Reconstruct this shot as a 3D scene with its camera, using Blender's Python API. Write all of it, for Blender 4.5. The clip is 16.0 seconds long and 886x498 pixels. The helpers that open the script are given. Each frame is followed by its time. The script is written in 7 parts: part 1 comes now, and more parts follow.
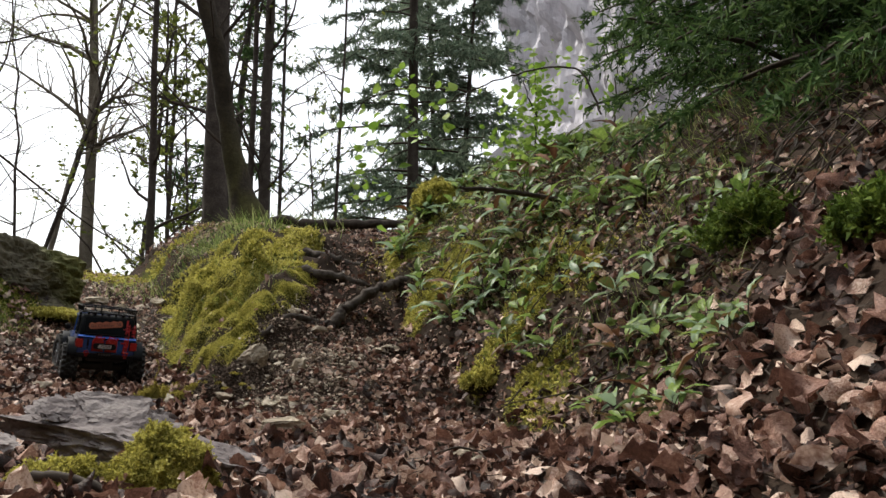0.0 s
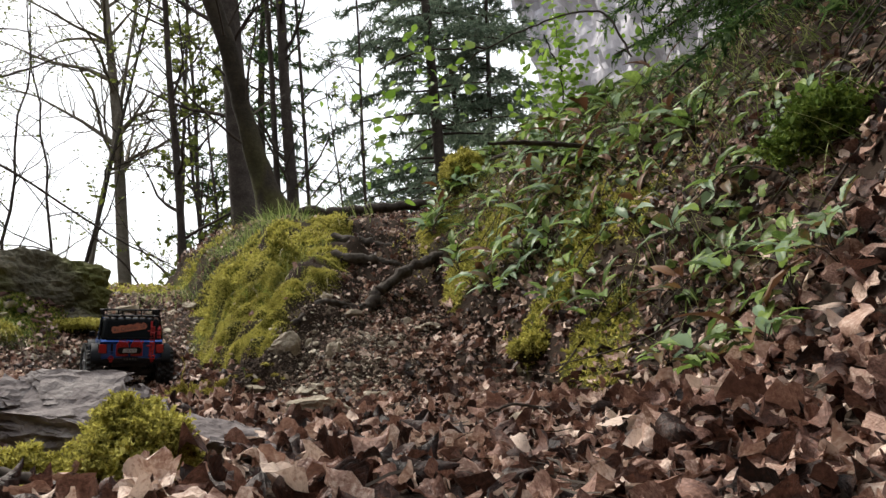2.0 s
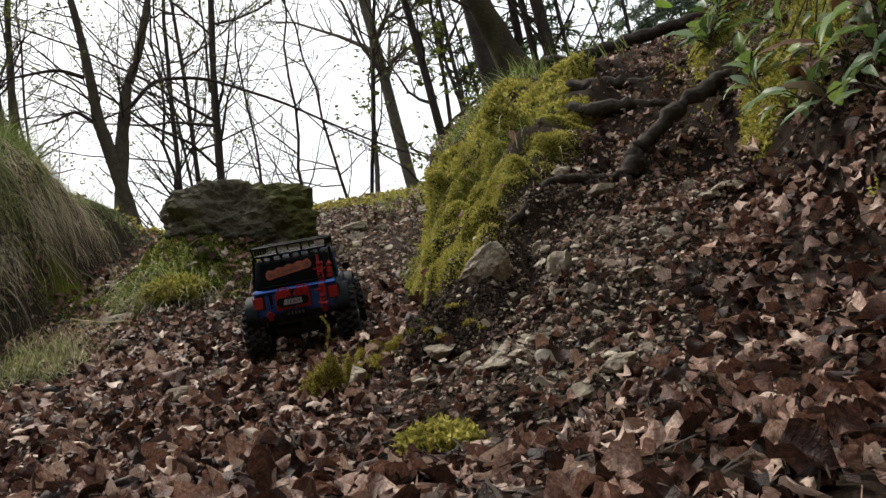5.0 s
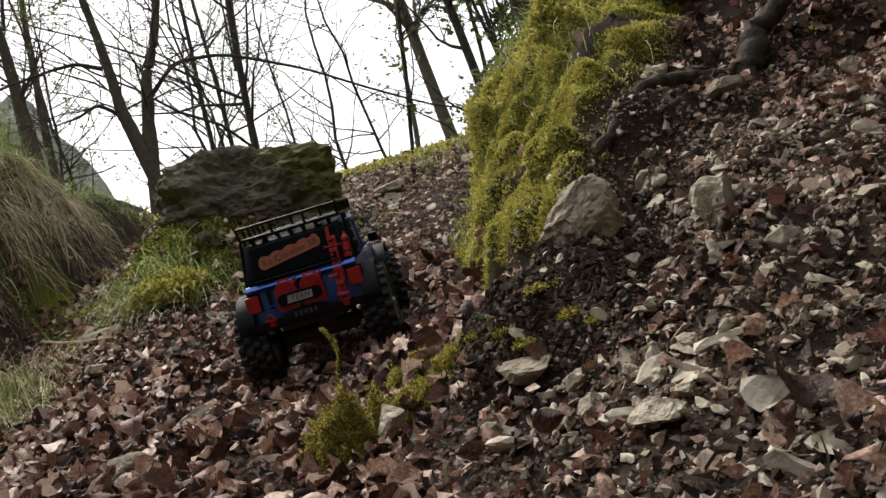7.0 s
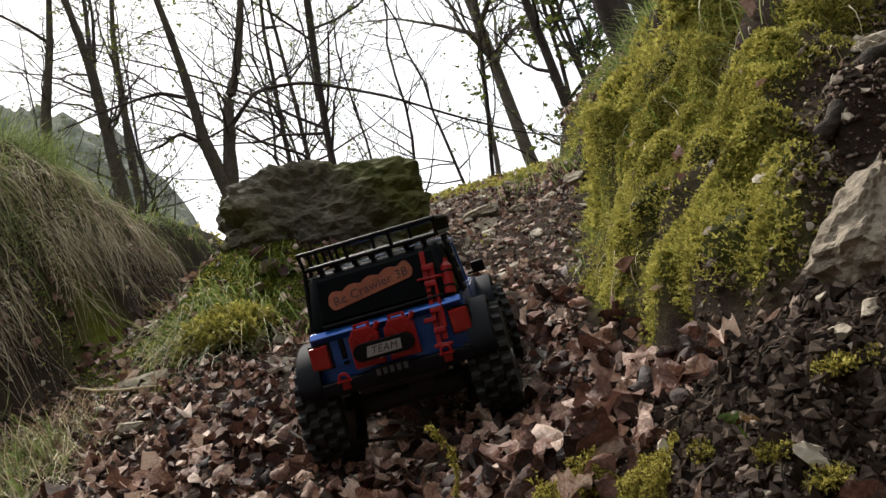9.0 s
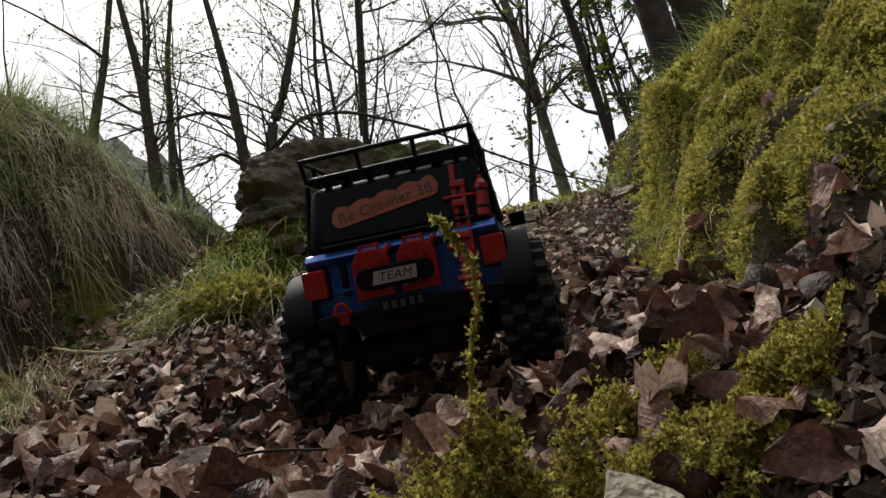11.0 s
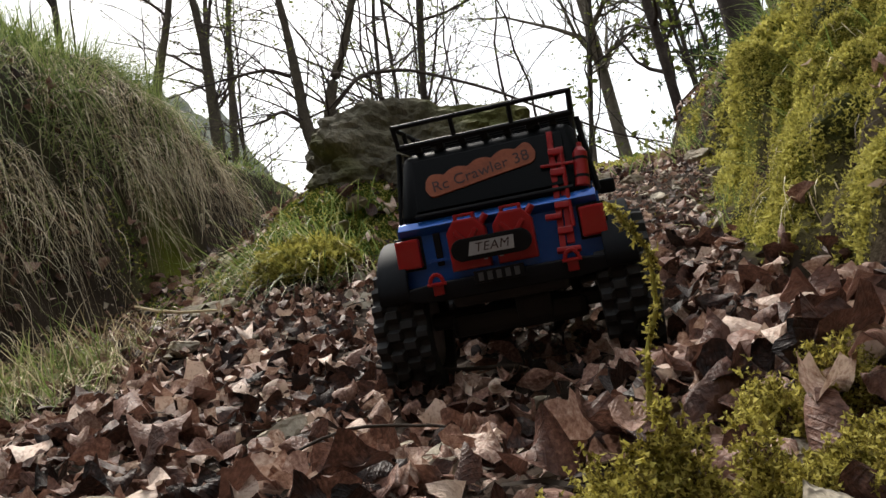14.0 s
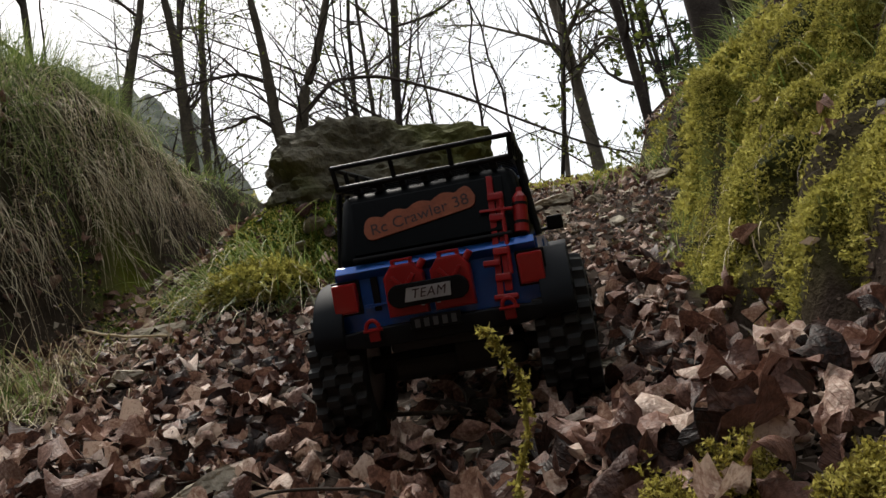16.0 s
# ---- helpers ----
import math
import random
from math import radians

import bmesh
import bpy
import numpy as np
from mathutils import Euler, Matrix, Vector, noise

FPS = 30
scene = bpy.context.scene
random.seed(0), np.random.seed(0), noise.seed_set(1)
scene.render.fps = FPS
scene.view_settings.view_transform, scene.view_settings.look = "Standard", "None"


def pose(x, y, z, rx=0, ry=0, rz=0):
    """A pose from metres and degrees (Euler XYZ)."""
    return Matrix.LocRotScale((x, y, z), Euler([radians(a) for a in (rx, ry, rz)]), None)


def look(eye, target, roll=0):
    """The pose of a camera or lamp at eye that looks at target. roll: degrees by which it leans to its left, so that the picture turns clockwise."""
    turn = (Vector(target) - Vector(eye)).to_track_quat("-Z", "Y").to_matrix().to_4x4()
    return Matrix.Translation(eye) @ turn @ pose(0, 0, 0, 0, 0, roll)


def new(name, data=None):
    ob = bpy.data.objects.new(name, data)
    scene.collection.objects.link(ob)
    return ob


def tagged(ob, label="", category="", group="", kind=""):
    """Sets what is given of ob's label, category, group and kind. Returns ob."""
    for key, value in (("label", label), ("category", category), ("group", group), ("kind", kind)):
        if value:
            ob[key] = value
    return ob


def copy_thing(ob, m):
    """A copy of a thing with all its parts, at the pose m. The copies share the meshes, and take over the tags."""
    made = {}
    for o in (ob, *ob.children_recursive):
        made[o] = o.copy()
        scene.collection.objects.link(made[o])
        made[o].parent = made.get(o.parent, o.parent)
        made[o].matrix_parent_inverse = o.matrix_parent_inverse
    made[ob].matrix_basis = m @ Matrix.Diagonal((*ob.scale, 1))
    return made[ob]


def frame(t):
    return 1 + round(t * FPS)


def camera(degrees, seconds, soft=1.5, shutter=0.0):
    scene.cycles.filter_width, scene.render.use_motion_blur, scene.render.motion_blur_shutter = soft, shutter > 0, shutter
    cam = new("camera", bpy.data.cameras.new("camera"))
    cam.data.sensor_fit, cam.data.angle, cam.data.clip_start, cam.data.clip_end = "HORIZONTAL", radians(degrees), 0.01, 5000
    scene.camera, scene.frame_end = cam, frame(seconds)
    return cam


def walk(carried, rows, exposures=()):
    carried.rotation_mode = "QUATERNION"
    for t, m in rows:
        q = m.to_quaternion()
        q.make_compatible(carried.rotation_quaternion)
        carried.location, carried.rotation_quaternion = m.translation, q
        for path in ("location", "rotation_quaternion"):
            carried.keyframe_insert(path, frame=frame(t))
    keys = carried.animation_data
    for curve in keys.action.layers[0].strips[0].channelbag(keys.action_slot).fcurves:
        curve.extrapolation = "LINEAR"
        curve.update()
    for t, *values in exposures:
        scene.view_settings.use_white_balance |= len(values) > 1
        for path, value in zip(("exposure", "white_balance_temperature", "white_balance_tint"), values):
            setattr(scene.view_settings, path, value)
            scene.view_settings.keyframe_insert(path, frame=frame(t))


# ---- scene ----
cam = camera(55.3, 16.0)
PATH = [
    (0, (0.056, 0.052, 0.119), (0.037, 2.022, 0.466), 1.5),
    (0.5, (0.053, 0.111, 0.063), (0.095, 2.071, 0.46), -2.4),
    (1, (0.049, 0.152, 0.058), (0.063, 2.107, 0.48), -2.0),
    (1.5, (0.069, 0.184, 0.085), (0.029, 2.147, 0.47), -2.5),
    (2, (0.055, 0.247, 0.081), (-0.049, 2.218, 0.406), -3.7),
    (2.1, (0.048, 0.271, 0.092), (-0.074, 2.244, 0.399), -3.9),
    (2.5, (0.037, 0.417, 0.149), (-0.137, 2.396, 0.383), -3.3),
    (3, (0.027, 0.528, 0.13), (-0.202, 2.506, 0.322), -4.7),
    (3.5, (0.073, 0.684, 0.136), (-0.299, 2.638, 0.349), -7.8),
    (4, (0.116, 0.835, 0.162), (-0.417, 2.753, 0.355), -9.6),
    (4.5, (0.072, 1.015, 0.168), (-0.579, 2.899, 0.332), -10.2),
    (5, (0.012, 1.182, 0.183), (-0.801, 3.006, 0.3), -12.3),
    (5.2, (-0.018, 1.257, 0.173), (-0.895, 3.052, 0.267), -14.0),
    (7.3, (-0.258, 1.706, 0.213), (-1.199, 3.471, 0.264), -19.5),
    (7.5, (-0.284, 1.74, 0.2), (-1.23, 3.502, 0.245), -20.2),
    (8, (-0.316, 1.829, 0.209), (-1.282, 3.58, 0.233), -20.9),
    (8.5, (-0.355, 1.881, 0.265), (-1.347, 3.617, 0.316), -20.0),
    (9, (-0.442, 1.939, 0.244), (-1.509, 3.621, 0.427), -17.7),
    (9.2, (-0.481, 1.953, 0.226), (-1.576, 3.613, 0.438), -16.3),
    (11.3, (-0.57, 2.09, 0.145), (-1.668, 3.73, 0.462), -12.9),
    (11.5, (-0.57, 2.088, 0.148), (-1.674, 3.726, 0.461), -12.8),
    (12, (-0.584, 2.081, 0.147), (-1.723, 3.697, 0.443), -12.1),
    (12.5, (-0.586, 2.076, 0.146), (-1.749, 3.68, 0.417), -11.3),
    (13, (-0.588, 2.071, 0.147), (-1.767, 3.668, 0.395), -11.2),
    (13.5, (-0.598, 2.078, 0.154), (-1.798, 3.659, 0.402), -11.4),
    (14, (-0.604, 2.078, 0.165), (-1.825, 3.642, 0.415), -11.7),
    (14.5, (-0.61, 2.076, 0.168), (-1.844, 3.631, 0.41), -12.0),
    (15, (-0.608, 2.087, 0.18), (-1.829, 3.653, 0.418), -11.8),
    (15.5, (-0.584, 2.098, 0.183), (-1.764, 3.695, 0.422), -11.6),
    (16, (-0.579, 2.105, 0.193), (-1.751, 3.707, 0.441), -11.3),
]
EXPO = [(0.0, 0.4), (0.5, 0.1), (1.0, 0.34), (1.5, 0.44), (2.0, 0.45), (2.5, 0.32), (3.0, 0.22), (3.5, 0.24), (4.0, -0.3), (4.5, -0.3), (5.0, 0.0), (7.5, 0.3), (8.5, 0.44), (9.0, 0.24), (11.5, -0.33), (12.5, -0.42), (13.0, 0.08), (13.5, 0.35), (14.5, 0.38), (15.0, 0.44), (15.5, 0.25), (16.0, -0.15)]
walk(cam, [(t, look(eye, target, roll)) for t, eye, target, roll in PATH], EXPO)

# ---- light ----
SUN_AZ, SUN_EL = radians(-52), radians(50)
world = bpy.data.worlds.new("overcast_sky")
scene.world = world
world.use_nodes = True
wn, wl = world.node_tree.nodes, world.node_tree.links
wn.clear()
sky = wn.new("ShaderNodeTexSky")
sky.sky_type = "NISHITA"
sky.sun_disc = False
sky.sun_elevation, sky.sun_rotation = SUN_EL, SUN_AZ
sky.air_density, sky.dust_density, sky.ozone_density = 1.0, 6.0, 1.0
veil = wn.new("ShaderNodeMix")
veil.data_type = "RGBA"
veil.inputs[0].default_value = 0.72
veil.inputs[7].default_value = (9.6, 9.9, 10.2, 1)
bgn, wout = wn.new("ShaderNodeBackground"), wn.new("ShaderNodeOutputWorld")
bgn.inputs[1].default_value = 0.14
wl.new(sky.outputs[0], veil.inputs[6])
wl.new(veil.outputs[2], bgn.inputs[0])
wl.new(bgn.outputs[0], wout.inputs[0])
sun = new("sun", bpy.data.lights.new("sun", "SUN"))
sun.data.energy, sun.data.angle, sun.data.color = 2.9, radians(8), (1.0, 0.94, 0.85)
sun.matrix_world = look((0, 0, 20), (-20 * math.sin(SUN_AZ) * math.cos(SUN_EL), -20 * math.cos(SUN_AZ) * math.cos(SUN_EL), 20 - 20 * math.sin(SUN_EL)))


# ---- material helpers ----
def mat(name, cols, scale=30.0, rough=0.8, bump=0.3, metal=0.0, fine=6.0, vary="island", amount=0.5, trans=0.0, mask=None, spec=0.18, dist=0.01, veins=0.0, stretch=None, grain=0.45, spread=0.62):
    """Noise-driven surface. cols: colours from dark to light. vary: island or object gives each piece its own shade. mask: (attribute, colours)."""
    m = bpy.data.materials.new(name)
    m.use_nodes = True
    n, l = m.node_tree.nodes, m.node_tree.links
    bs = n["Principled BSDF"]
    bs.inputs["Roughness"].default_value, bs.inputs["Metallic"].default_value = rough, metal
    bs.inputs["Specular IOR Level"].default_value = spec
    tc = n.new("ShaderNodeTexCoord")
    coord = tc.outputs["Object"]
    if stretch:
        mp = n.new("ShaderNodeMapping")
        mp.inputs["Scale"].default_value = stretch
        l.new(coord, mp.inputs[0])
        coord = mp.outputs[0]

    def noise_tex(sc, detail):
        t = n.new("ShaderNodeTexNoise")
        t.inputs["Scale"].default_value, t.inputs["Detail"].default_value, t.inputs["Roughness"].default_value = sc, detail, 0.62
        l.new(coord, t.inputs["Vector"])
        return t

    def ramp(cs):
        r = n.new("ShaderNodeValToRGB")
        while len(r.color_ramp.elements) < len(cs):
            r.color_ramp.elements.new(0.5)
        for i, c in enumerate(cs):
            r.color_ramp.elements[i].position = 0.25 + 0.5 * i / max(1, len(cs) - 1)
            r.color_ramp.elements[i].color = (*c, 1)
        return r

    a, b = noise_tex(scale, 4), noise_tex(scale * fine, 3)
    fac = n.new("ShaderNodeMath")
    fac.operation = "MULTIPLY_ADD"
    l.new(b.outputs[0], fac.inputs[0])
    fac.inputs[1].default_value = grain
    base = n.new("ShaderNodeMath")
    base.operation = "MULTIPLY_ADD"
    l.new(a.outputs[0], base.inputs[0])
    base.inputs[1].default_value, base.inputs[2].default_value = (0.55 if not vary else 0.55 * (1 - amount)), 0.0
    l.new(base.outputs[0], fac.inputs[2])
    src = fac.outputs[0]
    if vary:
        if vary == "island":
            g = n.new("ShaderNodeNewGeometry")
            rnd = g.outputs["Random Per Island"]
        else:
            g = n.new("ShaderNodeObjectInfo")
            rnd = g.outputs["Random"]
        ad = n.new("ShaderNodeMath")
        ad.operation = "MULTIPLY_ADD"
        l.new(rnd, ad.inputs[0])
        ad.inputs[1].default_value = spread * amount
        l.new(src, ad.inputs[2])
        src = ad.outputs[0]
    r = ramp(cols)
    l.new(src, r.inputs[0])
    col = r.outputs[0]
    if mask:
        for attr, cs in mask:
            at = n.new("ShaderNodeAttribute")
            at.attribute_name = attr
            r2 = ramp(cs)
            l.new(src, r2.inputs[0])
            mx = n.new("ShaderNodeMix")
            mx.data_type = "RGBA"
            l.new(at.outputs["Fac"], mx.inputs[0])
            l.new(col, mx.inputs[6])
            l.new(r2.outputs[0], mx.inputs[7])
            col = mx.outputs[2]
    height = fac.outputs[0]
    if veins:
        uv, sp = n.new("ShaderNodeUVMap"), n.new("ShaderNodeSeparateXYZ")
        l.new(uv.outputs[0], sp.inputs[0])

        def op(kind, a, b=None):
            q = n.new("ShaderNodeMath")
            q.operation = kind
            for i, w in enumerate((a, b)):
                if w is None:
                    continue
                if isinstance(w, (int, float)):
                    q.inputs[i].default_value = w
                else:
                    l.new(w, q.inputs[i])
            return q.outputs[0]

        across = op("ABSOLUTE", op("SUBTRACT", sp.outputs[1], 0.5))
        wave = op("ABSOLUTE", op("SINE", op("ADD", op("MULTIPLY", sp.outputs[0], 26.0), op("MULTIPLY", across, -16.0))))
        line = op("MULTIPLY", op("POWER", op("SUBTRACT", 1.0, wave), 3.0), veins)
        rib = op("MULTIPLY", op("LESS_THAN", across, 0.035), veins)
        both = op("MAXIMUM", line, rib)
        lite = n.new("ShaderNodeMix")
        lite.data_type, lite.blend_type = "RGBA", "MULTIPLY"
        l.new(both, lite.inputs[0])
        l.new(col, lite.inputs[6])
        lite.inputs[7].default_value = (0.55, 0.5, 0.45, 1)
        col = lite.outputs[2]
        height = op("ADD", height, op("MULTIPLY", both, -0.6))
    l.new(col, bs.inputs["Base Color"])
    if bump:
        bp = n.new("ShaderNodeBump")
        bp.inputs["Strength"].default_value, bp.inputs["Distance"].default_value = bump, dist
        l.new(height, bp.inputs["Height"])
        l.new(bp.outputs[0], bs.inputs["Normal"])
    if trans:
        tr, ms = n.new("ShaderNodeBsdfTranslucent"), n.new("ShaderNodeMixShader")
        l.new(col, tr.inputs[0])
        ms.inputs[0].default_value = trans
        l.new(bs.outputs[0], ms.inputs[1])
        l.new(tr.outputs[0], ms.inputs[2])
        l.new(ms.outputs[0], n["Material Output"].inputs[0])
    return m


def plain(name, col, rough=0.5, metal=0.0, coat=0.0, bump=0.0, emit=0.0, spec=0.4):
    m = mat(name, [tuple(c * 0.8 for c in col), col], 60, rough, bump, metal, 9, vary="", dist=0.001, spec=spec)
    bs = m.node_tree.nodes["Principled BSDF"]
    bs.inputs["Coat Weight"].default_value = coat
    if emit:
        bs.inputs["Emission Color"].default_value, bs.inputs["Emission Strength"].default_value = (*col, 1), emit
    return m


M_SOIL = mat("soil", [(0.012, 0.0085, 0.0065), (0.034, 0.024, 0.018), (0.072, 0.054, 0.042)], 9, 0.95, 0.9, vary="", fine=30, spec=0.04, dist=0.006,
             mask=[("moss", [(0.03, 0.035, 0.006), (0.1, 0.11, 0.015), (0.19, 0.19, 0.03)]), ("grass", [(0.012, 0.011, 0.006), (0.03, 0.026, 0.014), (0.07, 0.06, 0.032)])])
LEAF_COLS = [(0.008, 0.005, 0.004), (0.022, 0.0108, 0.0078), (0.059, 0.0275, 0.0195), (0.125, 0.06, 0.043), (0.23, 0.122, 0.088), (0.4, 0.25, 0.188), (0.68, 0.53, 0.43)]
M_LEAF = mat("dead_leaf", LEAF_COLS, 60, 0.5, 0.9, spec=0.22, amount=0.62, trans=0.2, dist=0.004, veins=0.14, grain=0.38, spread=0.76)
M_MOSS = mat("moss", [(0.045, 0.037, 0.013), (0.24, 0.222, 0.052), (0.54, 0.5, 0.12), (0.76, 0.7, 0.26)], 14, 0.85, 0.0, amount=0.4, fine=3, trans=0.45)
M_MOSSD = mat("dark_moss", [(0.025, 0.042, 0.008), (0.08, 0.13, 0.02), (0.19, 0.25, 0.045)], 7, 0.85, 0.0, amount=0.6, trans=0.3)
M_STONE = mat("limestone", [(0.09, 0.068, 0.05), (0.32, 0.27, 0.205), (0.68, 0.62, 0.5)], 18, 0.85, 0.6, vary="island", amount=0.5, dist=0.006)
M_STONE_OB = mat("limestone_block", [(0.1, 0.08, 0.058), (0.33, 0.28, 0.21), (0.6, 0.54, 0.43)], 16, 0.85, 1.0, vary="object", amount=0.35, dist=0.012)
M_ROCK = mat("weathered_rock", [(0.03, 0.027, 0.02), (0.11, 0.1, 0.072), (0.26, 0.235, 0.175)], 8, 0.9, 0.9, vary="", dist=0.02, mask=[("moss", [(0.03, 0.035, 0.008), (0.07, 0.075, 0.015), (0.14, 0.14, 0.03)])])
M_CLIFF = mat("cliff_rock", [(0.24, 0.235, 0.25), (0.4, 0.39, 0.42), (0.52, 0.5, 0.53), (0.6, 0.58, 0.6)], 0.5, 0.9, 0.9, vary="", fine=6, dist=0.3, stretch=(1, 1, 0.3))
M_BARK = mat("dark_bark", [(0.022, 0.018, 0.015), (0.06, 0.049, 0.041), (0.12, 0.102, 0.085)], 9, 0.95, 0.9, vary="", dist=0.02)
M_BARK_G = mat("mossy_bark", [(0.014, 0.011, 0.008), (0.034, 0.027, 0.019), (0.065, 0.052, 0.032)], 6, 0.95, 0.9, vary="", dist=0.02, mask=[("moss", [(0.03, 0.032, 0.01), (0.075, 0.075, 0.02), (0.13, 0.125, 0.035)])])
M_BARK_L = mat("grey_brown_bark", [(0.035, 0.03, 0.022), (0.09, 0.076, 0.055), (0.16, 0.138, 0.1)], 9, 0.95, 0.9, vary="", dist=0.02)
M_BARK_P = mat("pale_bark", [(0.09, 0.078, 0.062), (0.2, 0.175, 0.14), (0.33, 0.3, 0.24)], 9, 0.95, 0.9, vary="", dist=0.02)
M_TWIG = mat("twig", [(0.03, 0.024, 0.02), (0.08, 0.064, 0.05)], 20, 0.9, 0.0, vary="island", amount=0.5)
M_BUD = mat("young_leaf", [(0.07, 0.09, 0.02), (0.16, 0.2, 0.04), (0.26, 0.3, 0.07)], 3, 0.7, 0.0, amount=0.9, trans=0.4)
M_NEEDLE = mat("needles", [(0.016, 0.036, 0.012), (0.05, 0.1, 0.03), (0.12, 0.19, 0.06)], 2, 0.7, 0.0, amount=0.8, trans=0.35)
# needle green lightened and greyed: distance haze painted into the colour
M_NEEDLE_HAZE = mat("hazed_needles", [(0.09, 0.13, 0.09), (0.17, 0.23, 0.16), (0.27, 0.33, 0.23)], 2, 0.7, 0.0, amount=0.8, trans=0.4)
M_SLAB = mat("purple_grey_stone", [(0.05, 0.042, 0.042), (0.13, 0.11, 0.108), (0.22, 0.195, 0.185), (0.33, 0.3, 0.28)], 14, 0.9, 1.0, vary="object", amount=0.2, dist=0.012)
M_LIME = mat("fresh_leaf", [(0.12, 0.22, 0.03), (0.22, 0.36, 0.055), (0.36, 0.5, 0.11)], 8, 0.5, 0.2, amount=0.8, trans=0.45)
M_HERB = mat("herb_leaf", [(0.13, 0.075, 0.03), (0.045, 0.075, 0.021), (0.085, 0.142, 0.034), (0.16, 0.24, 0.053), (0.27, 0.37, 0.085), (0.23, 0.32, 0.2)], 12, 0.4, 0.3, amount=0.95, trans=0.38, vary="object")
M_HERB_S = mat("herb_leaf_small", [(0.11, 0.06, 0.03), (0.038, 0.062, 0.018), (0.078, 0.126, 0.031), (0.17, 0.24, 0.053), (0.25, 0.34, 0.18)], 12, 0.45, 0.0, amount=0.95, trans=0.35)
M_HERB_R = mat("russet_herb_leaf", [(0.1, 0.045, 0.025), (0.2, 0.1, 0.045)], 12, 0.5, 0.3, amount=0.6, trans=0.2, vary="object")
M_GRASS = mat("grass_blade", [(0.045, 0.075, 0.02), (0.13, 0.19, 0.045), (0.26, 0.34, 0.1), (0.44, 0.46, 0.2)], 3, 0.6, 0.0, amount=0.8, trans=0.35)
M_STRAW = mat("dry_grass_blade", [(0.08, 0.058, 0.036), (0.27, 0.2, 0.125), (0.56, 0.46, 0.29), (0.85, 0.75, 0.54)], 3, 0.7, 0.0, amount=0.9, trans=0.2, grain=0.25, spread=0.85)
M_MOSSB = mat("olive_moss", [(0.045, 0.033, 0.013), (0.19, 0.155, 0.038), (0.46, 0.41, 0.09), (0.75, 0.68, 0.22)], 25, 0.85, 0.0, amount=0.6, trans=0.42)
M_CRUMB = mat("soil_crumb", [(0.03, 0.021, 0.016), (0.135, 0.1, 0.078), (0.32, 0.25, 0.2)], 40, 0.95, 0.3, amount=0.8, spec=0.04)
M_CLOD = mat("earth_clod", [(0.012, 0.009, 0.007), (0.04, 0.029, 0.022), (0.105, 0.08, 0.062)], 40, 0.95, 0.3, amount=0.8, spec=0.04)
# forest colours greyed so the far hill's haze lies in the paint
M_FOREST = mat("far_forest", [(0.05, 0.06, 0.045), (0.13, 0.14, 0.11), (0.2, 0.2, 0.17)], 0.25, 1.0, 0.0, vary="", fine=5)

# ---- mesh helpers ----
RNG = np.random.default_rng(7)


def mesh_of(name, verts, faces, material, smooth=False):
    me = bpy.data.meshes.new(name)
    me.from_pydata([tuple(v) for v in verts], [], faces)
    me.materials.append(material)
    if smooth:
        me.polygons.foreach_set("use_smooth", [True] * len(me.polygons))
    me.update()
    return me


def mesh_np(name, verts, faces, material, smooth=False, uv=None):
    """A mesh from numpy arrays; all faces have the same number of corners."""
    me = bpy.data.meshes.new(name)
    k = faces.shape[1]
    me.vertices.add(len(verts))
    me.vertices.foreach_set("co", np.ascontiguousarray(verts, dtype=np.float32).ravel())
    me.loops.add(faces.size)
    me.loops.foreach_set("vertex_index", np.ascontiguousarray(faces, dtype=np.int32).ravel())
    me.polygons.add(len(faces))
    me.polygons.foreach_set("loop_start", np.arange(len(faces), dtype=np.int32) * k)
    me.polygons.foreach_set("loop_total", np.full(len(faces), k, dtype=np.int32))
    me.polygons.foreach_set("use_smooth", np.full(len(faces), smooth, dtype=bool))
    if uv is not None:
        lay = me.uv_layers.new(name="UVMap")
        lay.data.foreach_set("uv", np.ascontiguousarray(uv[faces.ravel()], dtype=np.float32).ravel())
    me.materials.append(material)
    me.update(calc_edges=True)
    me.validate()
    return me


def thing(name, loc=(0, 0, 0), label="", category="", group="", kind="", m=None):
    ob = new(name)
    ob.empty_display_size = 0.02
    ob.matrix_basis = m if m is not None else Matrix.Translation(loc)
    return tagged(ob, label, category, group, kind)


def part(name, data, parent, label="", m=None, kind=""):
    ob = new(name, data)
    ob.parent = parent
    if m is not None:
        ob.matrix_basis = m
    return tagged(ob, label, kind=kind)


def from_bm(name, bm, material, smooth=False):
    me = bpy.data.meshes.new(name)
    bm.to_mesh(me)
    bm.free()
    me.materials.append(material)
    if smooth:
        me.polygons.foreach_set("use_smooth", [True] * len(me.polygons))
    return me


def set_attr(me, name, values):
    at = me.attributes.new(name, "FLOAT", "POINT")
    at.data.foreach_set("value", np.ascontiguousarray(values, dtype=np.float32))


def vn(x, y, f, s=0):
    """Smooth value noise in the plane, 0 to 1."""
    x, y = np.asarray(x, float) * f, np.asarray(y, float) * f
    i, j = np.floor(x), np.floor(y)
    u, v = x - i, y - j
    u, v = u * u * (3 - 2 * u), v * v * (3 - 2 * v)

    def hsh(a, b):
        t = np.sin(a * 127.1 + b * 311.7 + s * 74.7) * 43758.5453
        return t - np.floor(t)

    return (hsh(i, j) * (1 - u) + hsh(i + 1, j) * u) * (1 - v) + (hsh(i, j + 1) * (1 - u) + hsh(i + 1, j + 1) * u) * v


def sm(a, b, x):
    t = np.clip((x - a) / (b - a), 0, 1)
    return t * t * (3 - 2 * t)


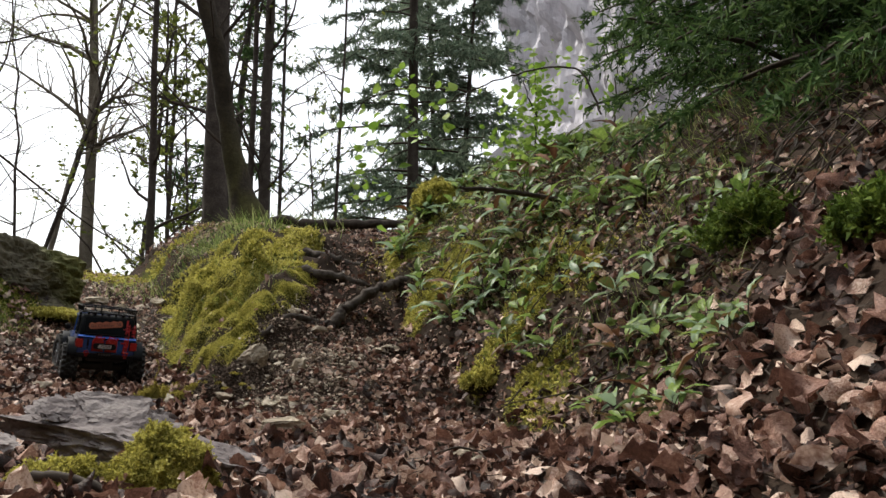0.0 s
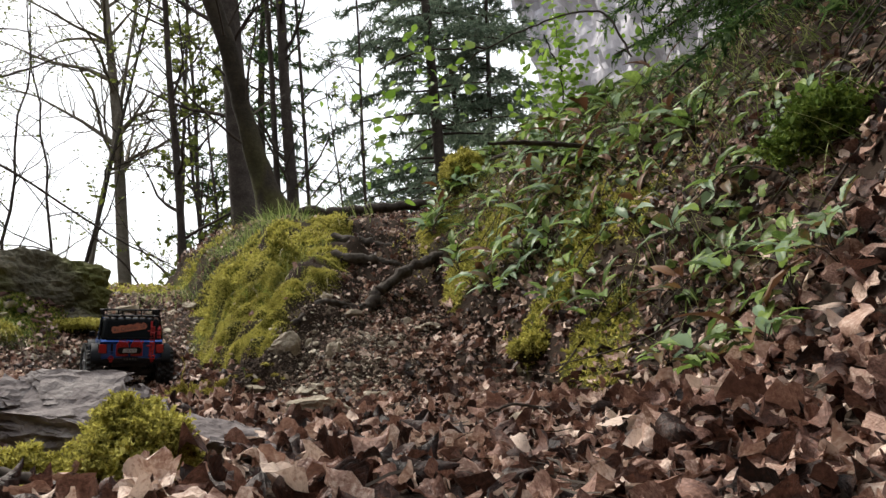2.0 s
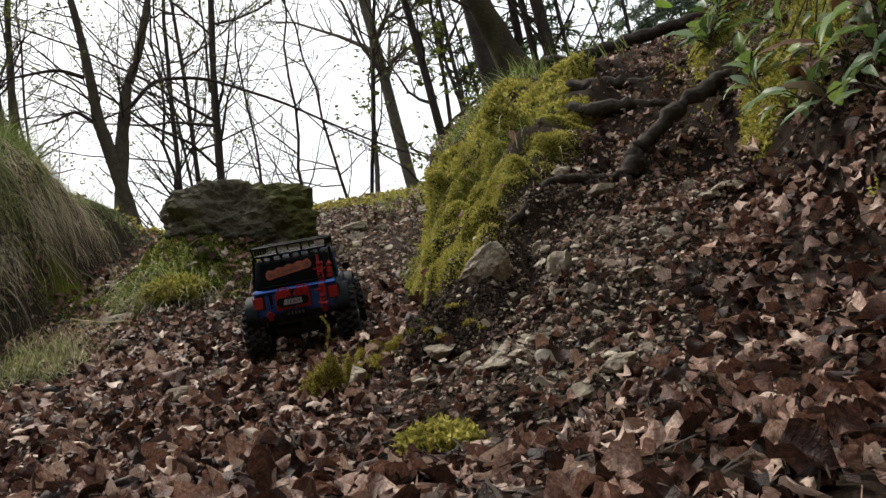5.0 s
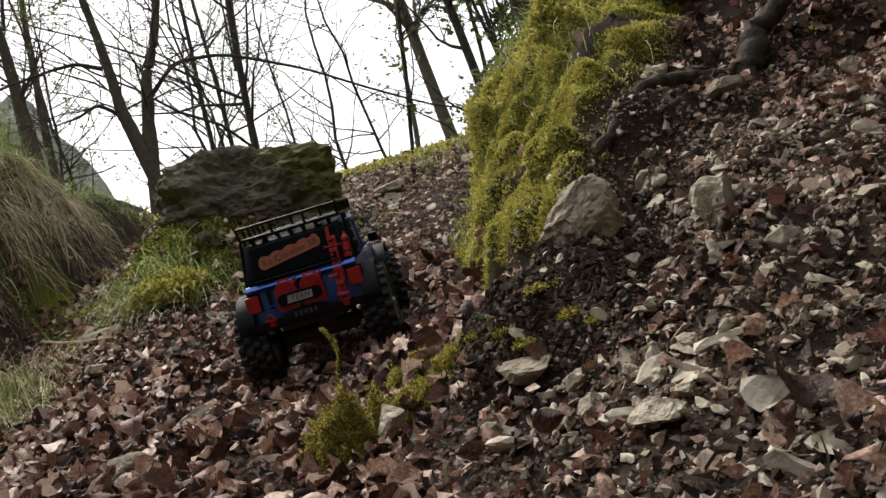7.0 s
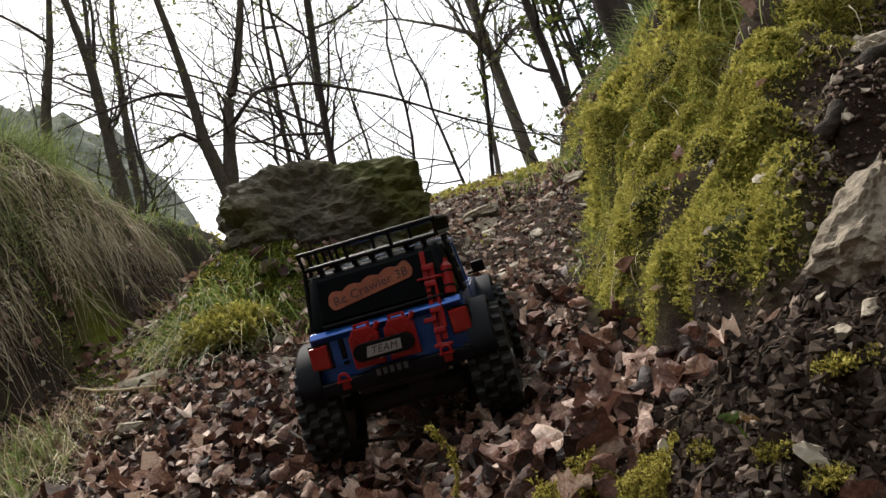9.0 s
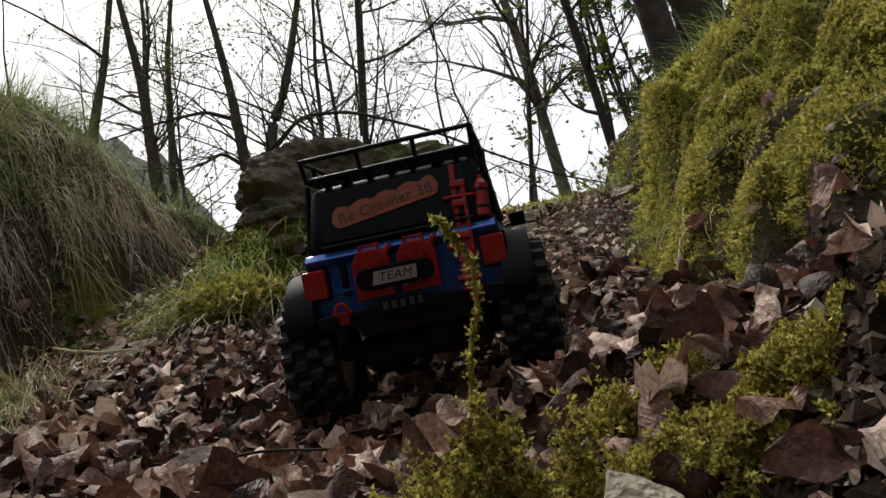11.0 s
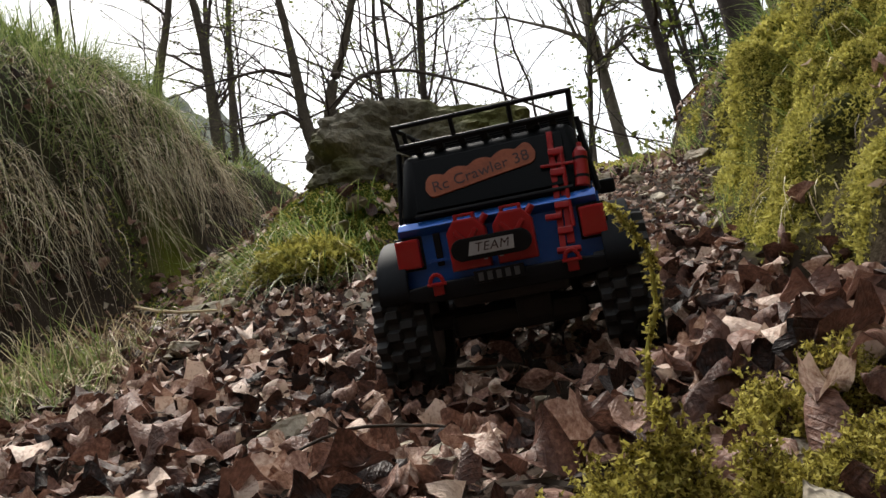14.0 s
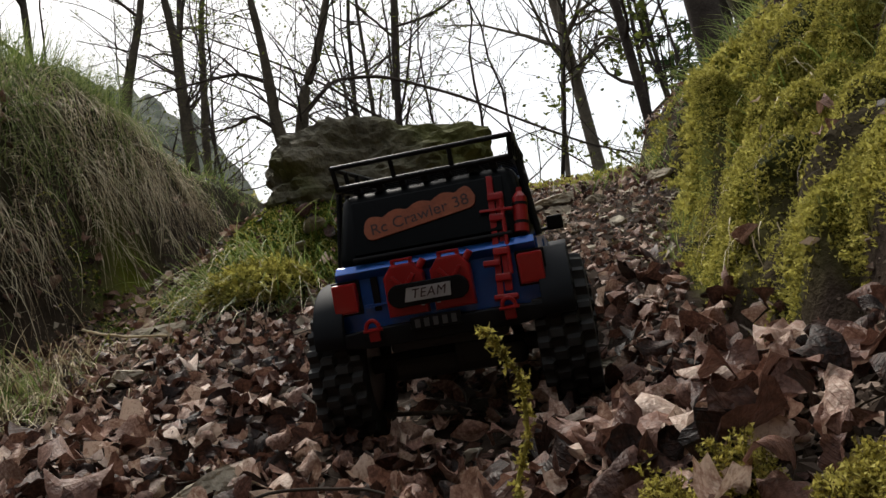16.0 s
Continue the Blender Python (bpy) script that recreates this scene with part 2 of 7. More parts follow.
# ---- the lie of the land ----
def path_z(r):
    return np.interp(r, [-3, 0.0, 0.4, 0.7, 1.45, 2.0, 2.5, 2.83, 3.1, 3.6, 4.15, 4.95, 5.9, 6.6, 9, 16, 40, 80], [-0.2, -0.035, -0.012, 0.02, 0.045, 0.068, 0.105, 0.16, 0.22, 0.335, 0.5, 0.68, 0.87, 0.9, 0.6, -0.8, -6, -8])


def wall_x(y):
    return np.interp(y, [2.2, 2.45, 2.75, 3.05, 3.4, 3.83, 4.5, 5.5, 8], [-0.5, -0.64, -0.82, -0.95, -1.035, -1.185, -1.42, -1.85, -3.2])


def mound_z(y):
    return np.interp(y, [1.0, 2.22, 2.36, 2.47, 2.6, 2.75, 3.1, 3.6, 4.0, 4.5, 5.5, 6.3, 9, 16, 40, 80], [0.05, 0.085, 0.16, 0.21, 0.24, 0.3, 0.48, 0.7, 0.85, 0.98, 1.18, 1.36, 1.3, -0.2, -6, -8])


def gully_z(y):
    return np.interp(y, [-3, 0.0, 0.4, 0.8, 1.8, 2.3, 2.6, 3.0, 3.4, 3.76, 4.2, 4.8, 5.6, 9, 16, 40, 80], [-0.2, -0.035, -0.012, 0.02, 0.05, 0.09, 0.16, 0.28, 0.46, 0.66, 0.86, 1.05, 1.16, 1.2, -0.2, -6, -8])


def bank_x(y):
    return np.interp(y, [-2, 0.5, 1.0, 1.5, 2.0, 2.6, 3.0, 3.5, 4.2, 5.0, 9], [0.5, 0.36, 0.31, 0.29, 0.2, 0.06, -0.06, -0.22, -0.28, -0.15, 0.3])


def land(x, y, rough=True):
    x, y = np.asarray(x, float), np.asarray(y, float)
    r = 0.8 * y - 0.6 * x
    left = path_z(r)
    # grassy bank on the left of the path
    g = (-x) - np.interp(y, [-1, 1.2, 2.0, 2.4, 2.75, 3.3, 4.0, 5.0, 7], [2.1, 1.8, 1.72, 1.79, 1.99, 2.3, 2.7, 3.3, 5])
    left = left + np.interp(g, [-0.3, 0, 0.05, 0.12, 0.29, 1.5, 6], [0, 0.02, 0.25, 0.47, 0.62, 0.74, 0.35]) * (1 + 0.06 * sm(2.5, 2.9, y) - 0.46 * sm(3.22, 3.85, y)) * sm(0.2, 1.4, y) * (1 - sm(3.7, 5.2, y))
    # mossy plinth under the boulder
    left = left + 0.19 * np.exp(-(((x + 1.84) / 0.26) ** 2 + ((y - 3.42) / 0.26) ** 2))
    dw = x - wall_x(y) + 0.15 * (vn(x, y, 5, 3) - 0.5) + 0.07 * (vn(x, y, 12, 13) - 0.5)
    w = (0.6 * sm(0.0, 0.15, dw) + 0.4 * sm(0.1, 0.45, dw)) * sm(2.15, 2.5, y + 0.08 * (vn(x, y, 7, 5) - 0.5))
    mid = mound_z(y) + (gully_z(y) - mound_z(y)) * sm(-0.62, -0.33, x)
    z = left + (mid - left) * w
    u = np.maximum(0, x - bank_x(y))
    steep = sm(1.6, 2.3, y)
    rise = np.interp(u, [0, 0.1, 0.2, 0.34, 0.45, 0.75, 1.0, 2, 5, 12, 40], [0, 0.07, 0.19, 0.4, 0.52, 0.78, 0.92, 1.35, 2.6, 4.5, 8])
    rise = rise + steep * 0.1 * sm(0.0, 0.07, u)
    far = sm(4.0, 9.0, y)
    z = z + rise * (1 - 0.45 * sm(2.2, 4.2, y)) * (1 - 0.5 * far)
    # unseen slope added behind the camera to block sky light from there
    z = z + 1.1 * np.maximum(0, -1.5 - y) * (1 - 0.5 * sm(20, 60, -y)) * np.exp(-np.maximum(0, -y - 40) / 60)
    if rough:
        k = np.exp(-((x + 0.5) ** 2 + (y - 2.5) ** 2) / 60)
        # rounded moss cushions with clefts between them, and crumbled soil in the gully
        wx, wy = x + 0.09 * (vn(x, y, 9, 51) - 0.5), y + 0.09 * (vn(x, y, 9, 52) - 0.5)
        lump = 0.2 * (np.abs(2 * vn(wx, wy, 6.5, 17) - 1) - 0.42) + 0.06 * (np.abs(2 * vn(wx, wy, 15, 18) - 1) - 0.4) + 0.07 * (np.abs(2 * vn(wx + 0.6 * wy, 1.4 * z, 8.5, 19) - 1) - 0.4)
        lump = lump * np.minimum(1, 4 * w * (1 - w) + 0.5 * w) * sm(2.3, 2.6, y) * (1 - sm(3.8, 4.6, y)) * (1 - sm(-0.5, -0.35, x))
        gully = np.exp(-(((x + 0.25) / 0.42) ** 4 + ((y - 2.65) / 0.6) ** 4))
        lump = lump + gully * (0.02 * (vn(wx, wy, 38, 53) - 0.5) + 0.012 * (vn(wx, wy, 80, 54) - 0.5))
        z = z + k * (0.05 * (vn(x, y, 3.1, 1) - 0.5) + 0.035 * (vn(x, y, 8, 2) - 0.5) * (0.35 + 1.2 * w + 0.6 * np.minimum(1, u * 4)) + lump + 0.012 * (vn(x, y, 26, 4) - 0.5))
        # the mound's swollen flank, its crumbling dirt nose, the gully beside it and the leaf drift below
        for bx, by, wx, wy, h in ((-0.61, 2.66, 0.12, 0.2, 0.085), (-0.56, 2.405, 0.08, 0.075, 0.095), (-0.37, 2.46, 0.09, 0.12, 0.05), (-0.76, 2.5, 0.1, 0.1, 0.042), (-0.86, 3.15, 0.1, 0.18, 0.05)):
            z = z + h * np.exp(-(((x - bx) / wx) ** 2 + ((y - by) / wy) ** 2))
        # a hollow under the arching root
        z = z - 0.09 * np.exp(-(((x + 0.2) / 0.08) ** 2 + ((y - 3.24) / 0.09) ** 2))
        # the hollow where the model car stands
        lx, ly = 0.883 * (x + 1.1) + 0.469 * (y - 2.846), -0.469 * (x + 1.1) + 0.883 * (y - 2.846)
        m = np.exp(-((lx / 0.17) ** 4 + (ly / 0.25) ** 4))
        z = z + m * (0.143 + 0.117 * ly - 0.035 * lx - z)
        z = z + (1 - k) * 1.2 * (vn(x, y, 0.11, 6) - 0.5) * np.minimum(1, np.hypot(x, y) / 60)
    return z


def normal_at(x, y, e=0.015):
    zx, zy = (land(x + e, y) - land(x - e, y)) / (2 * e), (land(x, y + e) - land(x, y - e)) / (2 * e)
    n = np.stack([-zx, -zy, np.ones_like(zx)], -1)
    return n / np.linalg.norm(n, axis=-1, keepdims=True)


def moss_mask(x, y):
    """How mossy the ground is, 0 to 1."""
    x, y = np.asarray(x, float), np.asarray(y, float)
    d = x - wall_x(y)
    right = np.interp(y, [2.4, 2.6, 2.9, 3.2, 3.6, 4.0, 4.4], [-0.52, -0.56, -0.6, -0.52, -0.5, -0.6, -0.75])
    foot_d = np.interp(y, [2.4, 2.5, 2.6, 2.66, 2.72, 2.8, 2.95, 3.1, 3.3], [0.22, 0.2, 0.17, 0.13, 0.085, 0.07, 0.06, 0.0, -0.03])
    cleft = np.abs(2 * vn(x + 0.09 * (vn(x, y, 9, 51) - 0.5), y + 0.09 * (vn(x, y, 9, 52) - 0.5), 6.5, 17) - 1)
    a = sm(-0.03, 0.03, d - foot_d + 0.06 * (vn(x, y, 16, 20) - 0.5)) * (0.08 + 0.92 * sm(0.05, 0.24, cleft)) * (1 - sm(-0.05, 0.05, x - right)) * sm(2.48, 2.58, y + 0.06 * (vn(x, y, 12, 19) - 0.5)) * (1 - sm(4.1, 4.5, y))
    r = 0.8 * y - 0.6 * x
    crest = np.exp(-((r - 5.75) / 0.28) ** 2) * (x < -1.75) * (x > -3.2)
    plinth = 1.2 * np.exp(-(((x + 1.78) / 0.22) ** 2 + ((y - 3.25) / 0.22) ** 2))
    stump = 1.2 * np.exp(-(((x + 0.02) / 0.16) ** 2 + ((y - 4.1) / 0.4) ** 2))
    u = x - bank_x(y)
    foot = sm(0.0, 0.05, u) * (1 - sm(0.16, 0.4, u)) * sm(1.7, 2.2, y) * (1 - sm(4.2, 4.6, y)) * sm(0.28, 0.42, vn(x, y, 4.5, 11)) * 1.3
    mats = 1.6 * np.maximum.reduce([np.exp(-(((x - mx) / mr) ** 2 + ((y - my) / mr) ** 2)) for mx, my, mr in ((-1.88, 3.17, 0.12), (-1.97, 3.1, 0.08), (-2.0, 3.27, 0.07), (-1.82, 3.08, 0.1), (-1.66, 3.05, 0.09), (-2.08, 3.17, 0.1), (-2.22, 3.24, 0.09))])
    tot = np.maximum.reduce([a * 1.25, crest, plinth, stump, foot, mats])
    return np.clip(tot * (0.55 + 0.9 * vn(x, y, 9, 8)) * sm(0.25, 0.45, vn(x, y, 6, 9)), 0, 1)


def grass_mask(x, y):
    x, y = np.asarray(x, float), np.asarray(y, float)
    g = (-x) - np.interp(y, [-1, 1.2, 2.0, 2.4, 2.75, 3.3, 4.0, 5.0, 7], [2.1, 1.8, 1.72, 1.79, 1.99, 2.3, 2.7, 3.3, 5])
    left = sm(0.0, 0.08, g) * (1 - sm(2.5, 4, g)) * sm(0.8, 1.6, y) * (1 - sm(4.5, 6, y))
    top = np.exp(-(((x + 1.15) / 0.4) ** 2 + ((y - 4.9) / 0.5) ** 2))
    return np.clip(np.maximum(left, top), 0, 1)


# ---- ground: one sheet to the horizon ----
def axis(lo, hi, step, out, fine_lo, fine_hi):
    mid = np.arange(lo, hi + step / 2, step)
    half = mid[:-1] + step / 2
    mid = np.sort(np.concatenate([mid, half[(half > fine_lo) & (half < fine_hi)]]))
    ext, d, v = [], step, 0.0
    while v < out:
        d *= 1.22
        v += d
        ext.append(v)
    return np.concatenate([lo - np.array(ext)[::-1], mid, hi + np.array(ext)])


gx, gy = axis(-2.7, 1.3, 0.028, 2500, -1.05, 0.1), axis(0.2, 5.2, 0.028, 2500, 2.1, 3.2)
GX, GY = np.meshgrid(gx, gy)
fx, fy = GX.ravel(), GY.ravel()
gv = np.stack([fx, fy, land(fx, fy)], -1)
nx, ny = len(gx), len(gy)
ii = (np.arange(ny - 1)[:, None] * nx + np.arange(nx - 1)[None, :]).ravel()
gf = np.stack([ii, ii + 1, ii + nx + 1, ii + nx], -1)
me = mesh_np("ground", gv, gf, M_SOIL, True)
set_attr(me, "moss", moss_mask(fx, fy))
set_attr(me, "grass", grass_mask(fx, fy))
ground = tagged(new("ground", me), "dark forest soil sloping up to mossy banks", "ground", kind="structure")


# ---- scatter and tube helpers ----
def frames_for(N, yaw, tilt, rng):
    n = N + rng.normal(0, 1, N.shape) * tilt
    n /= np.linalg.norm(n, axis=1, keepdims=True)
    a = np.stack([np.cos(yaw), np.sin(yaw), np.zeros_like(yaw)], -1)
    t = a - n * (a * n).sum(1, keepdims=True)
    t /= np.linalg.norm(t, axis=1, keepdims=True)
    return t, np.cross(n, t), n


def scatter(name, temps, faces, P, N, scale, rng, material, tilt=0.3, smooth=True, uv=None):
    """Joins copies of the template meshes (same faces, other shapes) at the points P with normals N."""
    k = len(P)
    t, b, n = frames_for(N, rng.uniform(0, 2 * np.pi, k), tilt, rng)
    V = temps[rng.integers(0, len(temps), k)] * np.asarray(scale).reshape(-1, 1, 1)
    W = P[:, None, :] + V[..., 0:1] * t[:, None, :] + V[..., 1:2] * b[:, None, :] + V[..., 2:3] * n[:, None, :]
    F = faces[None] + (np.arange(k) * temps.shape[1])[:, None, None]
    return mesh_np(name, W.reshape(-1, 3), F.reshape(-1, faces.shape[1]), material, smooth, None if uv is None else np.tile(uv, (k, 1)))


def leaf_templates(count, rng, rows=5, curl=1.0, wide=0.33, cols=3, torn=0.0):
    """Ovate leaves about one unit long, rolled, folded along the rib, wavy at the rim; some torn short. Returns shapes, faces and their uv."""
    out, uvs = [], []
    js = np.linspace(-1, 1, cols)
    for _ in range(count):
        k1, k2, tw = rng.normal(0, 1.2) * curl, rng.normal(0, 1.7) * curl, rng.normal(0, 0.6) * curl
        k1, k2 = max(-2.4, min(2.4, k1)), max(-2.6, min(2.6, k2))
        k1, k2 = (k1 if abs(k1) > 0.05 else 0.05), (k2 if abs(k2) > 0.05 else 0.05)
        ww, peak, ph, fold = wide * rng.uniform(0.75, 1.25), rng.uniform(0.75, 1.05), rng.uniform(0, 6), rng.normal(0, 0.35) * curl
        u0, u1, skew = 0.0, 1.0, 0.0
        if rng.random() < torn:
            u0, u1, skew = rng.uniform(0, 0.3), rng.uniform(0.65, 1.0), rng.normal(0, 0.07)
        wave, rip = rng.uniform(0.03, 0.1) * curl, rng.uniform(8, 16)
        vs, uv = [], []
        for i in range(rows):
            for j in js:
                u = min(1.0, max(0.0, u0 + (u1 - u0) * i / (rows - 1) + skew * j * (i / (rows - 1))))
                s = u - 0.5
                w = ww * math.sin(math.pi * min(1, 0.03 + 0.96 * u ** peak)) ** 0.8 * (1 - 0.25 * u ** 6) + 0.006
                e = w * (1 + (0.05 * rng.uniform(-1, 1) if abs(j) > 0.9 else 0))
                a2 = k2 * j / 2
                y, z2 = e * math.sin(a2) / (k2 / 2), e * (1 - math.cos(a2)) / (k2 / 2)
                x, z1 = math.sin(k1 * s) / k1, (1 - math.cos(k1 * s)) / k1
                z = z1 + z2 + tw * s * y * 2 + fold * abs(y) + wave * j * j * math.sin(u * rip + ph + 1.7 * j) + 0.5 * wave * math.sin(u * 5 - j * 3 + 2 * ph)
                vs.append((x, y, z))
                uv.append((u, 0.5 + j / 2))
        vs = np.array(vs)
        vs[:, 2] -= vs[:, 2].min() * 0.6
        out.append(vs)
        uvs = uv
    f = []
    for i in range(rows - 1):
        for j in range(cols - 1):
            q = i * cols + j
            f.append((q, q + 1, q + cols + 1, q + cols))
    return np.array(out), np.array(f), np.array(uvs)


def tubes(polys):
    """Tapered round tubes along polylines: (points, radii, sides) each. Returns verts and quads."""
    V, F, base = [], [], 0
    for pts, rad, k in polys:
        pts, rad = np.asarray(pts, float), np.asarray(rad, float)
        d = np.gradient(pts, axis=0)
        d /= np.linalg.norm(d, axis=1, keepdims=True) + 1e-9
        ref = np.where(np.abs(d[:, 2:3]) > 0.9, np.array([[1.0, 0, 0]]), np.array([[0, 0, 1.0]]))
        u = np.cross(d, ref)
        u /= np.linalg.norm(u, axis=1, keepdims=True) + 1e-9
        v = np.cross(d, u)
        a = np.arange(k) * 2 * np.pi / k
        ring = pts[:, None, :] + rad[:, None, None] * (np.cos(a)[None, :, None] * u[:, None, :] + np.sin(a)[None, :, None] * v[:, None, :])
        V.append(ring.reshape(-1, 3))
        m = len(pts)
        i = (np.arange(m - 1)[:, None] * k + np.arange(k)[None, :]).ravel()
        j = (np.arange(m - 1)[:, None] * k + (np.arange(k)[None, :] + 1) % k).ravel()
        F.append(np.stack([i, j, j + k, i + k], -1) + base)
        base += m * k
    return np.concatenate(V), np.concatenate(F)


def limb(rng, start, way, length, n, wob, lift=0.0):
    """A wandering polyline; lift bends it up (down: minus)."""
    p, w, out = np.array(start, float), np.array(way, float), [np.array(start, float)]
    for _ in range(n):
        w = w + rng.normal(0, wob, 3) + np.array([0, 0, lift / n])
        w /= np.linalg.norm(w)
        p = p + w * length / n
        out.append(p.copy())
    return np.array(out)


def sprout(rng, line, r0, r1, count, lo, hi, length, angle, depth, polys, tips, lift=0.15, wob=0.14):
    """Side branches along a line, and theirs in turn."""
    m = len(line) - 1
    for _ in range(count):
        s = rng.uniform(lo, hi)
        i = min(m - 1, int(s * m))
        p = line[i] + (line[i + 1] - line[i]) * (s * m - i)
        d = line[i + 1] - line[i]
        d /= np.linalg.norm(d)
        q = rng.normal(0, 1, 3)
        q -= d * (q @ d)
        q /= np.linalg.norm(q)
        a = angle * rng.uniform(0.7, 1.3)
        L = length * rng.uniform(0.5, 1.2) * (1 - 0.55 * s)
        rb = min(0.5 * (r0 + (r1 - r0) * s), L * 0.02 + 0.002)
        n = 6 if depth > 1 else (5 if depth == 1 else 3)
        br = limb(rng, p, d * math.cos(a) + q * math.sin(a), L, n, wob, lift)
        polys.append((br, np.linspace(rb, rb * 0.25 + 0.0008, n + 1), 4 if depth > 1 else 3))
        if depth > 0:
            sprout(rng, br, rb, rb * 0.3, 3 + int(rng.integers(0, 4)), 0.2, 0.98, L * 0.55, 0.75, depth - 1, polys, tips, lift, wob)
        else:
            tips.append(br[-1])
            tips.append(br[-2])


LEAFY, LEAFY_F, LEAFY_UV = leaf_templates(6, np.random.default_rng(3), rows=3, curl=0.5, wide=0.3, cols=2)


def bare_tree(name, base, top, r0, seed, label, limbs=14, depth=2, lo=0.25, reach=0.32, bend=0.03, bark=None, buds=0.5, budsize=0.05, extra=(), group="trees beyond the crest", r1=None, flare=1.35, twig=None):
    """A leafless spring tree from base to top, with limbs, twigs and a few buds."""
    rng = np.random.default_rng(seed)
    base, top = np.array(base, float), np.array(top, float)
    H = np.linalg.norm(top - base)
    n = 14
    s = np.linspace(0, 1, n + 1)[:, None]
    line = (top - base) * s + np.cumsum(rng.normal(0, bend * H / n, (n + 1, 3)), 0) * np.array([1, 1, 0.2]) * np.minimum(1, s * 4)
    tip = r1 if r1 is not None else r0 * 0.18
    rad = r0 + (tip - r0) * s[:, 0] ** 0.85
    rad[0] *= flare
    ob = thing(name, base, label, "tree", group)
    v, f = tubes([(line, rad, 10)])
    me = mesh_np("trunk", v, f, bark or M_BARK, True)
    if (bark or M_BARK) is M_BARK_G:
        set_attr(me, "moss", np.clip(sm(-0.2, 0.9, vn(v[:, 0] * 3 + v[:, 2], v[:, 2], 2.2, seed)) * (1.2 - v[:, 2] / H * 1.6), 0, 1))
    part("trunk", me, ob)
    tips = []
    for _ in range(limbs):
        polys = []
        sprout(rng, line, r0, tip, 1, lo, 0.98, H * reach, 0.95, depth, polys, tips, 0.18)
        v, f = tubes(polys)
        part("limb", mesh_np("limb", v, f, twig or M_TWIG, True), ob)
    for e in extra:
        e = np.array(e, float) - base
        polys = [(e, np.linspace(r0 * 0.4, 0.006, len(e)), 5)]
        sprout(rng, e, r0 * 0.4, 0.01, 16, 0.15, 0.98, H * 0.13, 0.8, 1, polys, tips, 0.1)
        v, f = tubes(polys)
        part("limb", mesh_np("limb", v, f, twig or M_TWIG, True), ob)
    if buds:
        T = np.array(tips)
        T = T[rng.random(len(T)) < buds]
        N = rng.normal(0, 1, T.shape)
        N /= np.linalg.norm(N, axis=1, keepdims=True)
        part("young_leaves", scatter("young_leaves", LEAFY, LEAFY_F, T, N, rng.uniform(0.5, 1.2, len(T)) * budsize, rng, M_BUD), ob, kind="stuff")
    return ob


def needle_twigs(rng, line, width, count, needles, size):
    """Needle sprays along a branch: thin blades on both sides, hanging a little."""
    V = []
    m = len(line) - 1
    for _ in range(count):
        s = rng.uniform(0.12, 1)
        i = min(m - 1, int(s * m))
        p = line[i] + (line[i + 1] - line[i]) * (s * m - i)
        d = line[i + 1] - line[i]
        d /= np.linalg.norm(d)
        side = np.cross(d, [0, 0, 1.0])
        side /= np.linalg.norm(side) + 1e-9
        w = d * rng.uniform(0.3, 0.9) + side * rng.choice([-1, 1]) * rng.uniform(0.4, 1) + np.array([0, 0, rng.uniform(-0.7, 0.1)])
        w /= np.linalg.norm(w)
        L = width * rng.uniform(0.4, 1) * (1.15 - 0.7 * s)
        t = rng.uniform(0, 1, needles)
        q = p + w * (t * L)[:, None]
        dirs = w * 0.6 + rng.normal(0, 0.6, (needles, 3))
        dirs /= np.linalg.norm(dirs, axis=1, keepdims=True)
        nl = size * rng.uniform(0.6, 1.2, needles)[:, None]
        o = np.cross(dirs, rng.normal(0, 1, (needles, 3)))
        o /= np.linalg.norm(o, axis=1, keepdims=True)
        V.append(np.stack([q - o * nl * 0.11, q + o * nl * 0.11, q + dirs * nl], 1))
    return np.concatenate(V).reshape(-1, 3)


def spruce(name, base, height, r0, seed, label, whorls=26, per=6, lo=0.1, reach=0.17, twigs=26, needles=9, size=0.16, width=0.5, droop=-0.55, group="spruces", leaf=None):
    rng = np.random.default_rng(seed)
    base = np.array(base, float)
    ob = thing(name, base, label, "tree", group)
    line = limb(rng, (0, 0, 0), (rng.normal(0, 0.02), rng.normal(0, 0.02), 1), height, 12, 0.012)
    v, f = tubes([(line, np.linspace(r0, r0 * 0.1, 13), 9)])
    part("trunk", mesh_np("trunk", v, f, M_BARK, True), ob)
    polys, NV = [], []
    for k in range(whorls):
        s = lo + (0.97 - lo) * k / whorls
        for _ in range(per):
            a = rng.uniform(0, 2 * math.pi)
            z = min(0.98, s + rng.uniform(-0.02, 0.02))
            i = min(11, int(z * 12))
            p = line[i] + (line[i + 1] - line[i]) * (z * 12 - i)
            L = height * reach * (1.06 - z) * rng.uniform(0.6, 1.1) + 0.15
            br = limb(rng, p, (math.cos(a), math.sin(a), 0.15), L, 6, 0.07, droop)
            polys.append((br, np.linspace(0.006 + L * 0.008, 0.003, 7), 4))
            NV.append(needle_twigs(rng, br, width * (0.4 + 0.6 * (1 - z)), max(4, int(twigs * (0.4 + L / (height * reach)) / 1.4)), needles, size))
    v, f = tubes(polys)
    part("bough", mesh_np("bough", v, f, M_TWIG, True), ob, kind="stuff")
    NV = np.concatenate(NV)
    part("needles", mesh_np("needles", NV, np.arange(len(NV)).reshape(-1, 3), leaf or M_NEEDLE), ob, kind="stuff")
    return ob


